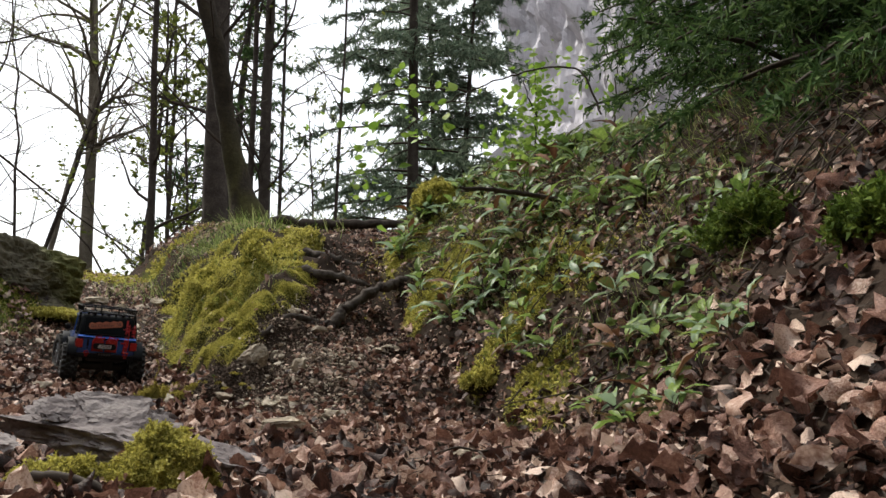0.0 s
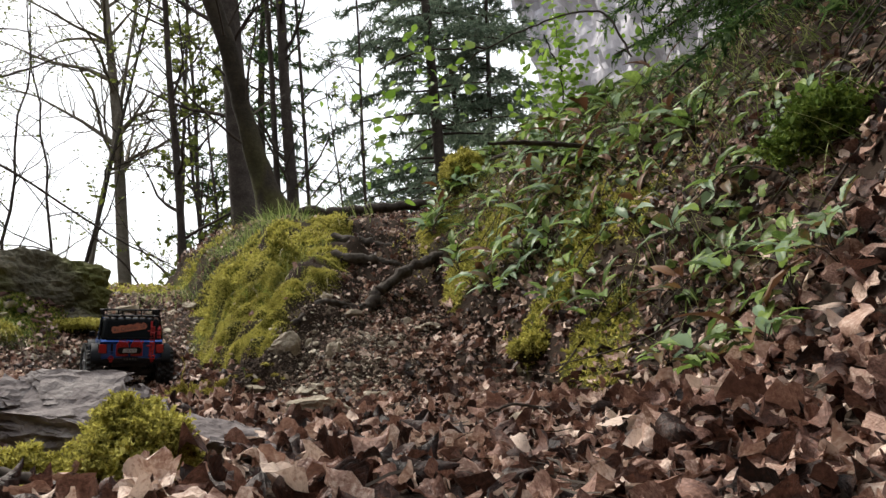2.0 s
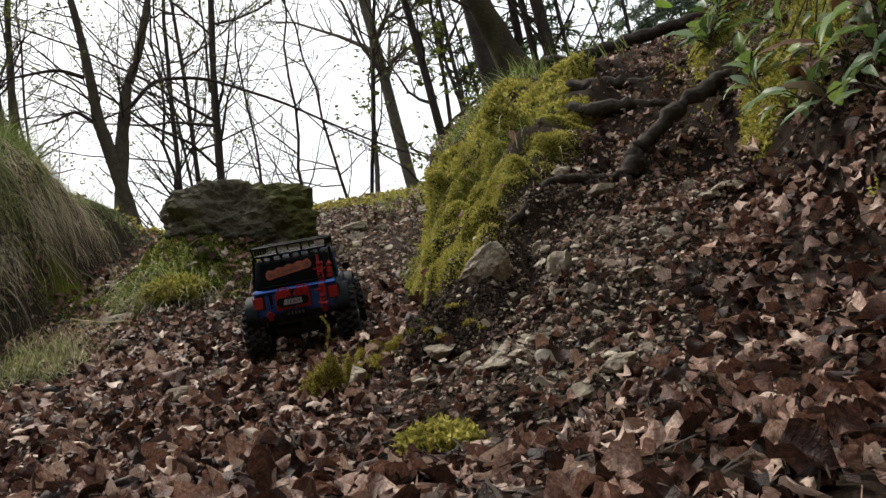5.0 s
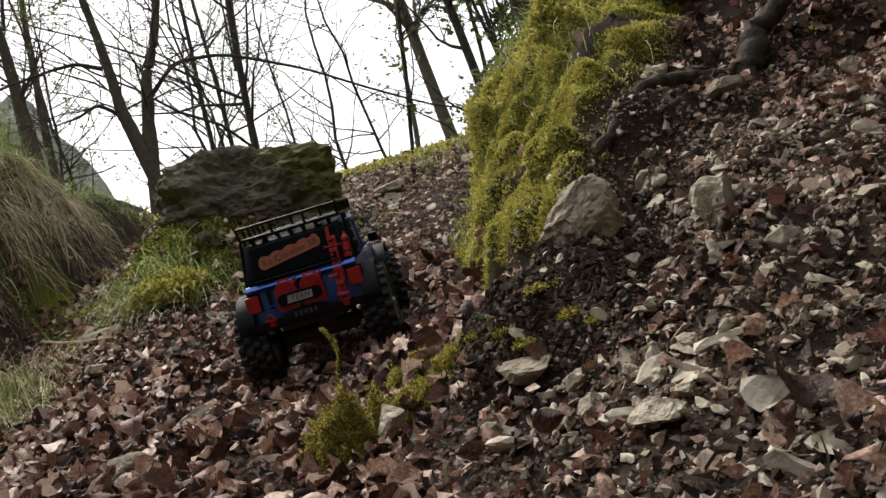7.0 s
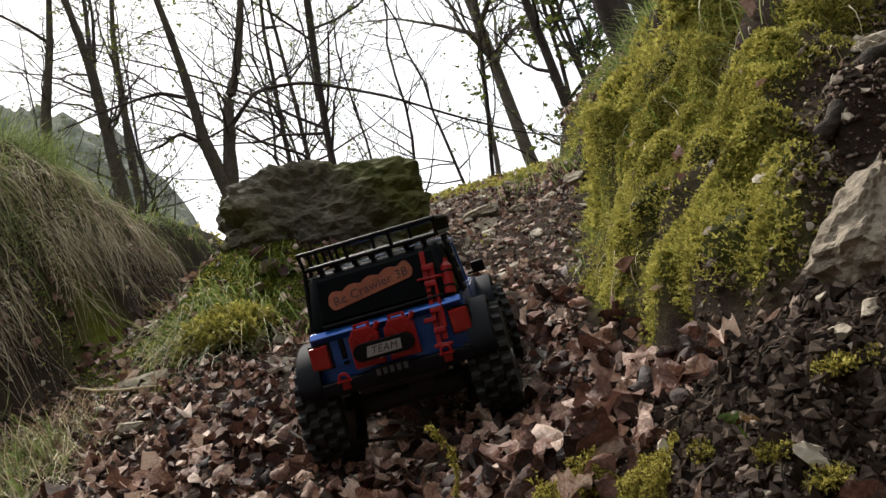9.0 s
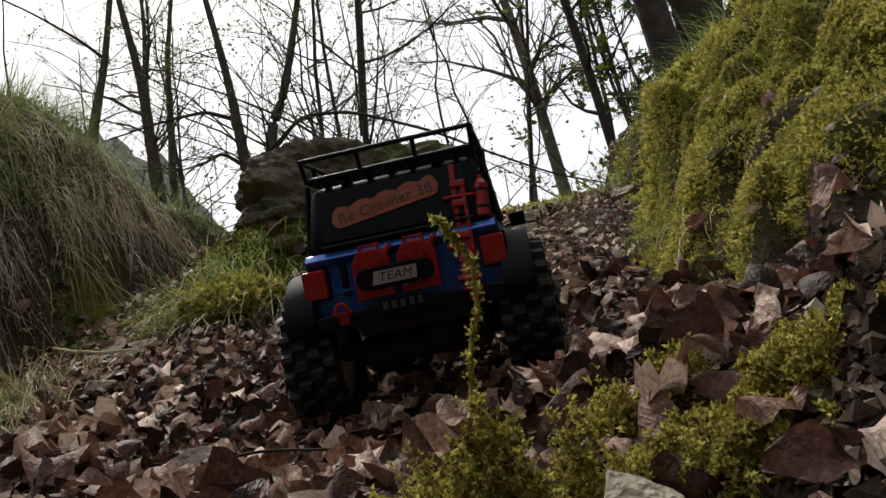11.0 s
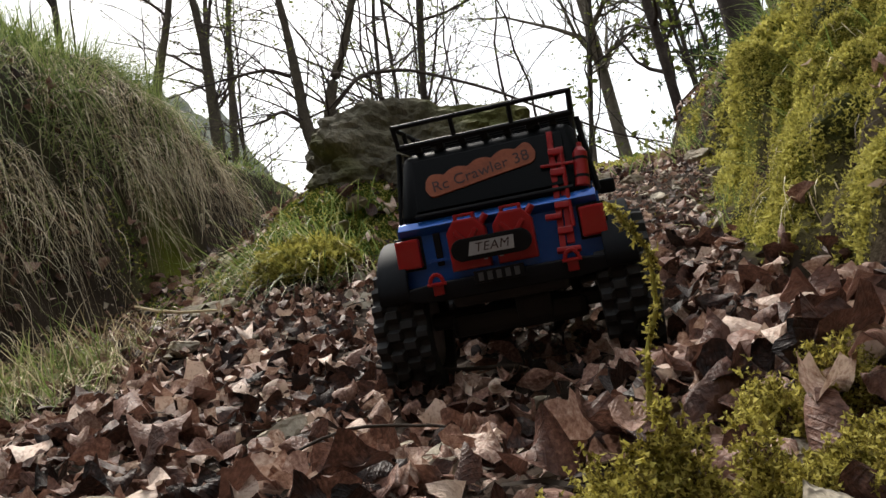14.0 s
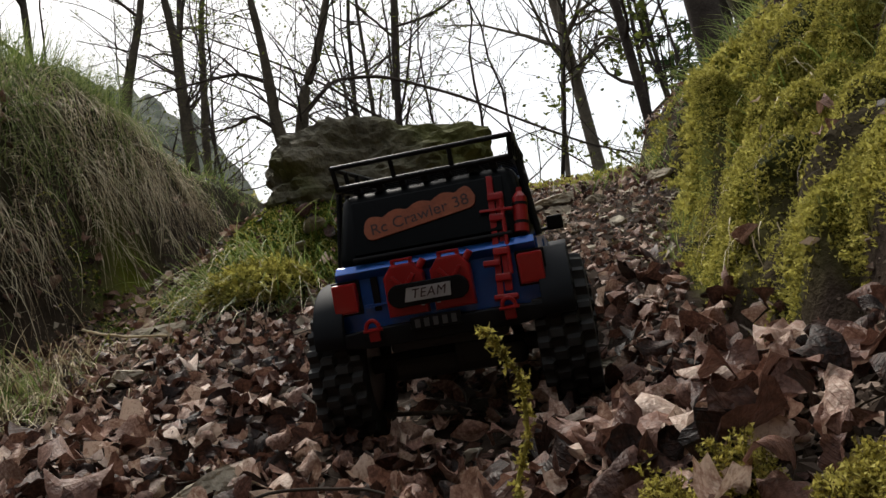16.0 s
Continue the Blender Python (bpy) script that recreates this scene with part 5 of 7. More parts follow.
    solid("rock_slider", C_BLACK, car, lambda bm: add_box(bm, (s * 0.09, 0, 0.092), (0.012, 0.17, 0.007), 0.002))
solid("rear_bumper", C_BLACK, car, lambda bm: add_prism(bm, [(-0.1, 0.089), (-0.1, 0.096), (-0.06, 0.1), (0.06, 0.1), (0.1, 0.096), (0.1, 0.089), (0.06, 0.084), (-0.06, 0.084)], -0.214, -0.2, "xz", 0.0015), "dark grey steel bumper", True)
solid("front_bumper", C_BLACK, car, lambda bm: add_box(bm, (0, 0.205, 0.095), (0.16, 0.016, 0.018), 0.004))
solid("grille", C_BLACK, car, lambda bm: add_box(bm, (0, 0.193, 0.125), (0.12, 0.006, 0.034), 0.002))
solid("tailgate_seam", C_BLACK, car, lambda bm: add_box(bm, (-0.053, -0.1985, 0.127), (0.006, 0.003, 0.028), 0.001))
solid("tailgate_shoulder", C_BLUE, car, lambda bm: add_box(bm, (0, -0.1965, 0.147), (0.168, 0.009, 0.009), 0.001, (40, 0, 0)))
solid("tailgate_handle", C_BLUE, car, lambda bm: add_box(bm, (-0.052, -0.2, 0.118), (0.024, 0.002, 0.0025), 0.0005))


def jerrycan(bm):
    w, h = 0.0165, 0.021
    out = [(-w, -h), (w, -h), (w, h * 0.55), (w * 0.55, h), (-w * 0.55, h), (-w, h * 0.55)]
    add_prism(bm, out, -0.007, 0.007, "xz", 0.002)
    add_box(bm, (0, -0.0076, 0), (0.004, 0.003, 0.03), 0.001, (0, 38, 0))
    add_box(bm, (0, -0.0076, 0), (0.004, 0.003, 0.03), 0.001, (0, -38, 0))
    add_box(bm, (0, 0, h + 0.0035), (0.018, 0.006, 0.0025), 0.001)
    for k in (-1, 1):
        add_box(bm, (k * 0.0075, 0, h + 0.0015), (0.003, 0.006, 0.006), 0.0005)
    add_cyl(bm, (w * 0.8, 0, h * 0.75), (w * 1.1, 0, h * 1.05), 0.003, 10)


for s in (-1, 1):
    can = solid("fuel_can", C_RED, car, jerrycan, "red plastic jerrycan", m=pose(-0.006 + s * 0.0195, -0.2065, 0.127, 0, 0, 0))
    solid("can_clip", C_STEEL, can, lambda bm: add_box(bm, (-0.013 * s, -0.0075, -0.012), (0.003, 0.002, 0.006), 0.0005), "chrome clip")
holder = solid("plate_holder", C_BLACK, car, lambda bm: add_prism(bm, [(0.024 * math.copysign(1, math.cos(a)) + 0.0095 * math.cos(a), 0.0095 * math.sin(a)) for a in [radians(9 + 18 * k) for k in range(20)]], -0.003, 0.003, "xz", 0.001), "black oval badge holder", m=pose(-0.006, -0.2175, 0.1225))
badge = solid("badge", C_WHITE, holder, lambda bm: add_prism(bm, [(-0.0195, -0.0055), (0.0185, -0.0055), (0.0195, 0.0055), (-0.0165, 0.0055)], -0.0045, -0.0031, "xz"), "white badge with black capital letters")
lettering("badge_lettering", "TEAM", 0.0105, C_INK, holder, pose(0.0005, -0.0047, 0, 90, 0, 0), 0.0002, 0.25, 1.12)
numplate = solid("number_plate", C_BLACK, car, lambda bm: add_box(bm, (-0.004, -0.2165, 0.0985), (0.042, 0.002, 0.0105), 0.0008), "dark number plate with grey bars")
for k in range(5):
    solid("plate_bar", C_BAR, numplate, lambda bm: add_box(bm, (-0.019 + 0.0075 * k, -0.2178, 0.0985), (0.0042, 0.0008, 0.0068)))


# high-lift jack beside the rear window
def jack(bm):
    add_box(bm, (-0.003, 0, 0), (0.0045, 0.0035, 0.086), 0.0006)
    add_box(bm, (0.003, 0.001, -0.004), (0.0055, 0.0035, 0.07), 0.0006)
    for z in (-0.03, -0.012, 0.012, 0.027):
        add_box(bm, (0, -0.001, z), (0.011, 0.006, 0.005), 0.001)
    add_cyl(bm, (0.006, -0.002, -0.028), (0.0035, -0.002, 0.03), 0.0016, 8)
    add_box(bm, (0.001, -0.003, -0.044), (0.017, 0.008, 0.0035), 0.001)
    add_box(bm, (0, -0.002, 0.0175), (0.024, 0.003, 0.002), 0.0005)
    add_box(bm, (-0.007, -0.003, -0.02), (0.012, 0.006, 0.004), 0.001)


solid("lifting_jack", C_RED, car, jack, "red high-lift jack", m=pose(0.0565, -0.196, 0.157, -16, 3, 0) @ Matrix.Diagonal((1.15, 1, 1.2, 1)))
ext = solid("extinguisher", C_RED, car, lambda bm: (add_cyl(bm, (0, 0, -0.017), (0, 0, 0.013), 0.0062, 16), add_cyl(bm, (0, 0, 0.013), (0, 0, 0.018), 0.0062, 16, 0.003), add_cyl(bm, (0, 0, 0.018), (0, 0, 0.022), 0.0025, 10)), "small red extinguisher cylinder", m=pose(0.0765, -0.187, 0.172, -18, 5, 0))
for z in (-0.009, 0.007):
    solid("strap", C_BLACK, ext, lambda bm: add_cyl(bm, (0, 0, z - 0.0012), (0, 0, z + 0.0012), 0.0066, 16))


# plaque with lettering on the rear window
def plaque(bm):
    L, pts = 0.043, []
    for k in range(49):
        x = -L + 2 * L * k / 48
        b = 0.0075 + 0.0032 * abs(math.sin((x + L) / (2 * L) * math.pi * 4.6 + 0.4))
        e = max(0.0, (abs(x) - (L - 0.007)) / 0.007)
        pts.append((x, b * math.sqrt(max(0.0, 1 - e * e))))
    for k in range(48, -1, -1):
        x = -L + 2 * L * k / 48
        e = max(0.0, (abs(x) - (L - 0.007)) / 0.007)
        pts.append((x, -0.0078 * math.sqrt(max(0.0, 1 - e * e)) - 0.0001))
    add_prism(bm, pts, 0.003, 0.0045, "xy", 0.0004)


sign = solid("plaque", C_WOOD, car, plaque, "orange-brown wooden plaque with dark lettering", m=BACK @ pose(-0.007, 0.002, 0, 0, 0, 9) @ Matrix.Diagonal((1.15, 1.15, 1, 1)))
lettering("plaque_lettering", "Rc Crawler 38", 0.0125, C_INK, sign, pose(0, -0.0005, 0.0046), 0.0003, 0.0, 1.02)


# roof rack of tubes
def tube_run(bm, pts, r=0.0022):
    for a, b in zip(pts[:-1], pts[1:]):
        add_cyl(bm, a, b, r, 8)


rack = thing("roof_rack")
rack.parent = car
tagged(rack, "black tubular roof rack")
x0, x1, y0, y1, zl, zh = -0.076, 0.076, -0.172, 0.03, 0.221, 0.239
solid("lower_rail", C_BLACK, rack, lambda bm: tube_run(bm, [(x0, y0, zl), (x1, y0, zl), (x1, y1, zl), (x0, y1, zl), (x0, y0, zl)], 0.0026))
solid("upper_rail", C_BLACK, rack, lambda bm: tube_run(bm, [(x0 - 0.002, y0 - 0.004, zh), (x1 + 0.002, y0 - 0.004, zh), (x1 + 0.002, y1, zh), (x0 - 0.002, y1, zh), (x0 - 0.002, y0 - 0.004, zh)]))
for k in range(4):
    xx = x0 + (x1 - x0) * k / 3
    for yy in (y0, y1):
        solid("rack_post", C_BLACK, rack, lambda bm: add_cyl(bm, (xx, yy, zl), (xx * 1.02, yy - (0.004 if yy < 0 else 0), zh), 0.0022, 8))
for k in range(1, 5):
    yy = y0 + (y1 - y0) * k / 5
    for xx in (x0, x1):
        solid("rack_post", C_BLACK, rack, lambda bm: add_cyl(bm, (xx, yy, zl), (xx * 1.02, yy, zh), 0.0022, 8))
for k in range(1, 12):
    yy = y0 + (y1 - y0) * k / 12
    solid("rack_slat", C_BLACK, rack, lambda bm: add_box(bm, (0, yy, zl), (0.15, 0.005, 0.0025)))
for xx in (-0.045, 0, 0.045):
    solid("rack_spine", C_BLACK, rack, lambda bm: add_box(bm, (xx, (y0 + y1) / 2, zl - 0.003), (0.006, 0.2, 0.003)))
for k in range(7):
    solid("roof_rib", C_BLACK, rack, lambda bm: add_box(bm, (-0.06 + 0.02 * k, -0.165, 0.2165), (0.006, 0.012, 0.005), 0.001))


# wheels
def tyre(bm):
    """A chunky tyre: one skin, with lugs raised out of the tread."""
    W, n = 0.048, 88
    prof = [(0.036, -0.4, 0), (0.045, -0.5, 0), (0.055, -0.49, 0), (0.0585, -0.47, 1), (0.0595, -0.3, 1), (0.0595, -0.24, 2), (0.0597, -0.04, 2), (0.0597, 0.02, 3), (0.0597, 0.22, 3), (0.0595, 0.28, 4), (0.0585, 0.47, 4), (0.055, 0.49, 0), (0.045, 0.5, 0), (0.036, 0.4, 0)]
    shift = {1: 0, 2: 2, 3: 0, 4: 2}
    rings = []
    for k in range(n):
        row = []
        for r, w, lug in prof:
            up = lug and (k + shift[lug]) % 4 < 2
            a = 2 * math.pi * (k + (0.35 if lug in (2, 3) and k % 2 else 0)) / n
            rr = r + (0.0045 if up else (-0.001 if lug else 0))
            row.append(bm.verts.new((w * W, rr * math.cos(a), rr * math.sin(a))))
        rings.append(row)
    for k in range(n):
        p, q = rings[k], rings[(k + 1) % n]
        for j in range(len(prof) - 1):
            bm.faces.new((p[j], p[j + 1], q[j + 1], q[j]))


def rim(bm):
    add_cyl(bm, (-0.018, 0, 0), (0.018, 0, 0), 0.0355, 32)
    for k in range(6):
        a = k * math.pi / 3
        add_box(bm, (0.0185, 0.02 * math.cos(a), 0.02 * math.sin(a)), (0.004, 0.024, 0.009), 0.001, (math.degrees(a), 0, 0))
    for k in range(12):
        a = k * math.pi / 6
        add_cyl(bm, (0.018, 0.031 * math.cos(a), 0.031 * math.sin(a)), (0.0215, 0.031 * math.cos(a), 0.031 * math.sin(a)), 0.0016, 6)
    add_cyl(bm, (0.018, 0, 0), (0.024, 0, 0), 0.008, 12)


bmt = bmesh.new()
tyre(bmt)
tyre_me = from_bm("tyre", bmt, C_RUBBER)
bmt = bmesh.new()
rim(bmt)
rim_me = from_bm("rim", bmt, C_STEEL)
for sx in (-1, 1):
    for cy, turn, dz in ((-0.15, 0, 0.004 * sx), (0.15, 8, 0.004 * -sx)):
        wh = thing("wheel")
        wh.parent = car
        wh.matrix_basis = pose(sx * 0.096, cy, 0.0625 + dz, 0, 0, (180 if sx < 0 else 0) + turn)
        part("tyre", tyre_me, wh, "black chunky mud tyre")
        part("rim", rim_me, wh, "dull metal rim")
for cy in (-0.15, 0.15):
    solid("axle", C_CHASSIS, car, lambda bm: (add_cyl(bm, (-0.085, cy, 0.0625), (0.085, cy, 0.0625), 0.008, 12), add_box(bm, (0.015, cy, 0.0625), (0.034, 0.036, 0.032), 0.008)))
solid("chassis", C_CHASSIS, car, lambda bm: [add_box(bm, (s * 0.028, 0, 0.088), (0.008, 0.36, 0.012), 0.001) for s in (-1, 1)] + [add_box(bm, (0, 0.01, 0.08), (0.05, 0.09, 0.028), 0.005)])
for sx in (-1, 1):
    for cy in (-0.135, 0.135):
        sh = solid("shock_absorber", C_CHASSIS, car, lambda bm: (add_cyl(bm, (sx * 0.055, cy, 0.062), (sx * 0.045, cy * 0.9, 0.112), 0.005, 10), add_cyl(bm, (sx * 0.052, cy * 0.97, 0.077), (sx * 0.045, cy * 0.9, 0.112), 0.0075, 10)))
    for s2 in (-1, 1):
        solid("link_rod", C_CHASSIS, car, lambda bm: add_cyl(bm, (sx * 0.04, s2 * 0.14, 0.058), (sx * 0.022, s2 * 0.03, 0.075), 0.003, 8))
# dark chassis blocks added to close the underside and deepen its shade
for sx in (-1, 1):
    for cy in (-0.15, 0.15):
        solid("inner_fender", C_CHASSIS, car, lambda bm: add_box(bm, (sx * 0.058, cy, 0.118), (0.05, 0.08, 0.03), 0.006))
solid("skid_plate", C_CHASSIS, car, lambda bm: add_box(bm, (0, 0.0, 0.066), (0.07, 0.15, 0.016), 0.006))
solid("axle_guard", C_CHASSIS, car, lambda bm: [add_box(bm, (0, -0.15, 0.056), (0.12, 0.03, 0.02), 0.006), add_box(bm, (0, -0.185, 0.085), (0.1, 0.02, 0.02), 0.004)])


# ---- single stones ----
def stone(x, y, dims, seed, label, rz=0.0, sink=0.3, material=None, name="stone", tilt=(0, 0), mossy=0.0, flat=0.0, rough=0.16):
    z = float(land(x, y)) + dims[2] * (0.5 - sink)
    ob = new(name, rock_mesh(name, dims, seed, material or M_STONE_OB, 5 if max(dims) > 0.1 else (4 if max(dims) > 0.03 else 3), rough, 0.0, 5.0 if flat else 3.0, mossy, cut=0.9))
    ob.matrix_basis = pose(x, y, z, tilt[0], tilt[1], rz)
    return tagged(ob, label, "stone", "loose stones")


slab = stone(-0.26, 0.885, (0.195, 0.12, 0.045), 3, "flat purplish grey stone slab with moss beside the track", -4, -0.3, M_SLAB, name="stone_slab", tilt=(32, 9), rough=0.4)
stone(-0.27, 0.945, (0.16, 0.11, 0.09), 92, "grey stone under the tilted slab", 10, 0.2, M_SLAB, name="stone_slab", flat=1.0, rough=0.3)
stone(-0.155, 0.9, (0.1, 0.06, 0.05), 97, "low grey tongue of stone beside the slab", -20, 0.1, M_SLAB, name="stone_slab", tilt=(12, 14), rough=0.35)
stone(-0.285, 0.91, (0.1, 0.07, 0.018), 91, "broken purplish flake on the stone slab", 16, -3.6, M_SLAB, name="stone_flake", tilt=(30, 12), flat=1.0, rough=0.4)
stone(-0.315, 0.885, (0.06, 0.05, 0.014), 96, "thin purplish flake lying on the stone slab", 50, -4.1, M_SLAB, name="stone_flake", tilt=(28, 4), flat=1.0, rough=0.4)
stone(-0.45, 0.95, (0.16, 0.13, 0.08), 5, "pale flat stone among the leaves", 70, 0.2, M_SLAB, name="stone_slab", tilt=(10, 5), flat=1.0)
stone(-0.503, 2.5, (0.112, 0.09, 0.1), 7, "rough pale tan stone set in the mossy mound", 20, 0.28, tilt=(-8, 10))
stone(-1.588, 2.74, (0.06, 0.05, 0.04), 8, "pale angular stone below the grassy bank", 30)
stone(-1.12, 2.5, (0.075, 0.05, 0.03), 9, "flat pale stone with a little moss", 60)
stone(-0.36, 2.45, (0.055, 0.045, 0.05), 10, "grey stone with a pale top on the dirt slope", 0)
stone(-0.401, 2.485, (0.044, 0.03, 0.027), 11, "pale grey stone on the dirt slope", 30)
stone(-0.325, 2.69, (0.045, 0.035, 0.035), 12, "yellowish limestone lump on the dirt slope", 80)
stone(-0.39, 2.96, (0.09, 0.035, 0.03), 13, "long pale stone lying on the dirt slope", 40)
stone(-0.14, 2.98, (0.09, 0.055, 0.035), 14, "white flat stone at the foot of the bank", 20)
stone(-0.22, 3.08, (0.05, 0.045, 0.035), 15, "mossy grey stone by the root", 10)
stone(-0.5, 3.08, (0.05, 0.03, 0.03), 16, "pale stone beside the moss", 0)
stone(-1.66, 4.12, (0.16, 0.1, 0.05), 17, "flat pale rock slab on the path", 30)
stone(-0.97, 2.86, (0.12, 0.09, 0.03), 18, "flat pale rock on the path", 20)
stone(-0.2, 1.46, (0.11, 0.07, 0.045), 19, "pale stone among the dead leaves", 50)
stone(-0.95, 2.51, (0.06, 0.04, 0.035), 20, "pale broken stone in the leaf litter", 10)
stone(-0.99, 2.48, (0.035, 0.03, 0.03), 21, "small grey stone in the leaf litter", 10)
stone(-0.72, 2.4, (0.04, 0.032, 0.032), 22, "grey stone beside the moss cushion", 10)
stone(0.1, 1.27, (0.07, 0.05, 0.03), 23, "pale flat stone among the leaves", 30)
stone(-1.0, 2.27, (0.07, 0.05, 0.04), 24, "pale squarish stone in the leaf litter", 10)
stone(-1.55, 3.42, (0.15, 0.11, 0.1), 25, "grey mossy rock at the foot of the boulder", 10, material=M_ROCK, mossy=0.6)
for k, (sx, sy, sd) in enumerate([(-0.535, 2.324, 0.045), (-0.481, 2.292, 0.025), (-0.448, 2.222, 0.026), (-0.554, 2.267, 0.028), (-0.596, 2.321, 0.019), (-0.417, 2.342, 0.021), (-0.509, 2.418, 0.017), (-0.457, 2.461, 0.021), (-0.344, 2.51, 0.026), (-0.403, 2.381, 0.027), (-0.38, 2.269, 0.02), (-0.379, 2.142, 0.033), (-0.436, 2.21, 0.014), (-0.361, 2.321, 0.016), (-0.483, 2.46, 0.016), (-0.525, 2.403, 0.015), (-0.462, 2.54, 0.016), (-0.43, 2.278, 0.015), (-0.393, 2.215, 0.016), (-0.354, 2.29, 0.015), (-0.402, 2.309, 0.013), (-0.365, 2.176, 0.018), (-0.501, 2.36, 0.012), (-0.415, 2.297, 0.011), (-0.507, 2.273, 0.016), (-0.46, 2.203, 0.016), (-0.4, 2.178, 0.012)]):
    stone(sx, sy, (sd * 1.15, sd * 0.85, sd * 0.75), 40 + k, "pale angular limestone lump on the gravel slope", k * 47, 0.25)
for k in range(26):
    rr = 3.2 + 1.9 * ((k * 0.618) % 1)
    tt = -1.15 - 0.75 * ((k * 0.381) % 1)
    yy = (rr + 0.6 * tt) / 0.8
    if tt < float(wall_x(yy)) - 0.03 and yy > 2.9 and not (abs(tt + 1.77) < 0.3 and abs(yy - 3.55) < 0.28):
        d = 0.05 + 0.05 * ((k * 0.27) % 1)
        stone(tt, yy, (d * 1.3, d * 0.9, d * 0.5), 70 + k, "pale flat stone embedded in the path", k * 61, 0.3)


# ---- roots, sticks and logs ----
def root(name, pts, radii, label, material=None, category="root", bump=0.15, seed=1):
    """A knotty root or stick along points."""
    p = np.array(pts, float)
    t = np.linspace(0, len(p) - 1, (len(p) - 1) * 6 + 1)
    q = np.stack([np.interp(t, np.arange(len(p)), p[:, k]) for k in range(3)], -1)
    for _ in range(3):
        q[1:-1] = 0.25 * q[:-2] + 0.5 * q[1:-1] + 0.25 * q[2:]
    r = np.interp(t, np.arange(len(p)), radii)
    rg = np.random.default_rng(seed)
    r = r * (1 + bump * rg.normal(0, 1, len(r)))
    q += rg.normal(0, 1, q.shape) * (r * 0.25)[:, None]
    v, f = tubes([(q, r, 8)])
    return tagged(new(name, mesh_np(name, v, f, material or M_BARK, True)), label, category)


def on(x, y, up=0.0):
    return (x, y, float(land(x, y)) + up)


root("tree_root", [on(-0.385, 3.13, -0.02), (-0.369, 3.179, 0.385), (-0.35, 3.225, 0.428), (-0.306, 3.279, 0.47), (-0.233, 3.352, 0.53), (-0.171, 3.412, 0.567), (-0.11, 3.464, 0.582), on(-0.04, 3.5, -0.04)], [0.018, 0.022, 0.021, 0.019, 0.021, 0.02, 0.017, 0.015], "dark gnarled root arching out of the bank over a hollow")
root("tree_root", [on(-0.61, 2.84, 0.0), on(-0.55, 2.87, 0.014), on(-0.5, 2.96, 0.016), on(-0.455, 3.055, 0.018), on(-0.4, 3.15, 0.016), on(-0.35, 3.23, 0.01)], [0.006, 0.01, 0.011, 0.011, 0.011, 0.009], "thin dark root lying across the dirt slope", bump=0.08)
root("step_root", [on(-0.62, 3.52, -0.005), on(-0.5, 3.5, 0.012), on(-0.38, 3.54, 0.012), on(-0.28, 3.6, 0.0)], [0.018, 0.022, 0.02, 0.014], "worn root forming a step in the path")
root("step_root", [on(-0.66, 3.74, -0.005), on(-0.54, 3.72, 0.014), on(-0.42, 3.74, 0.012), on(-0.3, 3.8, 0.0)], [0.02, 0.025, 0.022, 0.016], "worn root forming a step in the path")
root("fallen_log", [on(-0.95, 4.75, 0.03), on(-0.7, 4.78, 0.04), on(-0.45, 4.85, 0.05), on(-0.25, 4.95, 0.06), on(-0.1, 5.05, 0.06)], [0.028, 0.03, 0.028, 0.025, 0.02], "dark fallen log on the crest", category="log")
root("fallen_stick", [on(0.11, 4.0, 0.04), on(0.29, 3.52, 0.03), on(0.4, 3.15, 0.02), on(0.45, 2.88, 0.015), on(0.52, 2.77, 0.015), on(0.59, 2.7, 0.015), on(0.66, 2.7, 0.015), on(0.74, 2.8, 0.015)], [0.009, 0.011, 0.01, 0.009, 0.009, 0.008, 0.007, 0.005], "bent dead stick lying over the bank", category="stick", bump=0.06)
root("fallen_stick", [(0.08, 2.5, 0.735), (0.16, 2.54, 0.745), (0.26, 2.6, 0.75), (0.34, 2.64, 0.748), (0.41, 2.68, 0.745), on(0.48, 2.72, 0.0)], [0.004, 0.007, 0.008, 0.008, 0.009, 0.009], "thick dead stick jutting out over the bank", category="stick", bump=0.07)
root("fallen_stick", [on(0.5, 2.5, 0.03), on(0.42, 2.8, 0.05), on(0.35, 3.0, 0.04)], [0.003, 0.004, 0.003], "thin dead twig on the bank", M_TWIG, "stick", 0.04)
root("fallen_stick", [on(-1.25, 2.72, 0.02), on(-1.15, 2.66, 0.025), on(-1.02, 2.68, 0.02)], [0.0022, 0.0026, 0.0018], "thin dead twig on the leaf litter", M_TWIG, "stick", 0.04)
root("fallen_stick", [on(-1.0, 2.38, 0.02), on(-0.985, 2.44, 0.035), on(-0.95, 2.49, 0.03), on(-0.92, 2.5, 0.01)], [0.0008, 0.001, 0.001, 0.0007], "crooked brown twig on the stones", M_TWIG, "stick", 0.04)
root("fallen_stick", [on(0.043, 1.081, 0.022), on(0.068, 1.080, 0.028), on(0.097, 1.118, 0.022), on(0.138, 1.270, 0.028), on(0.164, 1.312, 0.022)], [0.0009, 0.0014, 0.0016, 0.0015, 0.0011], "crooked grey twig among the leaves", M_TWIG, "stick", 0.06)
root("fallen_stick", [on(0.096, 1.114, 0.022), on(0.096, 1.060, 0.028), on(0.106, 1.046, 0.022)], [0.0012, 0.0011, 0.0008], "short side twig among the leaves", M_TWIG, "stick", 0.06)
root("fallen_stick", [on(-0.29, 0.74, 0.02), on(-0.255, 0.735, 0.035), on(-0.21, 0.73, 0.02), on(-0.18, 0.73, 0.0)], [0.004, 0.004, 0.0035, 0.003], "dark twig lying against the mossy slab", M_TWIG, "stick", 0.05)
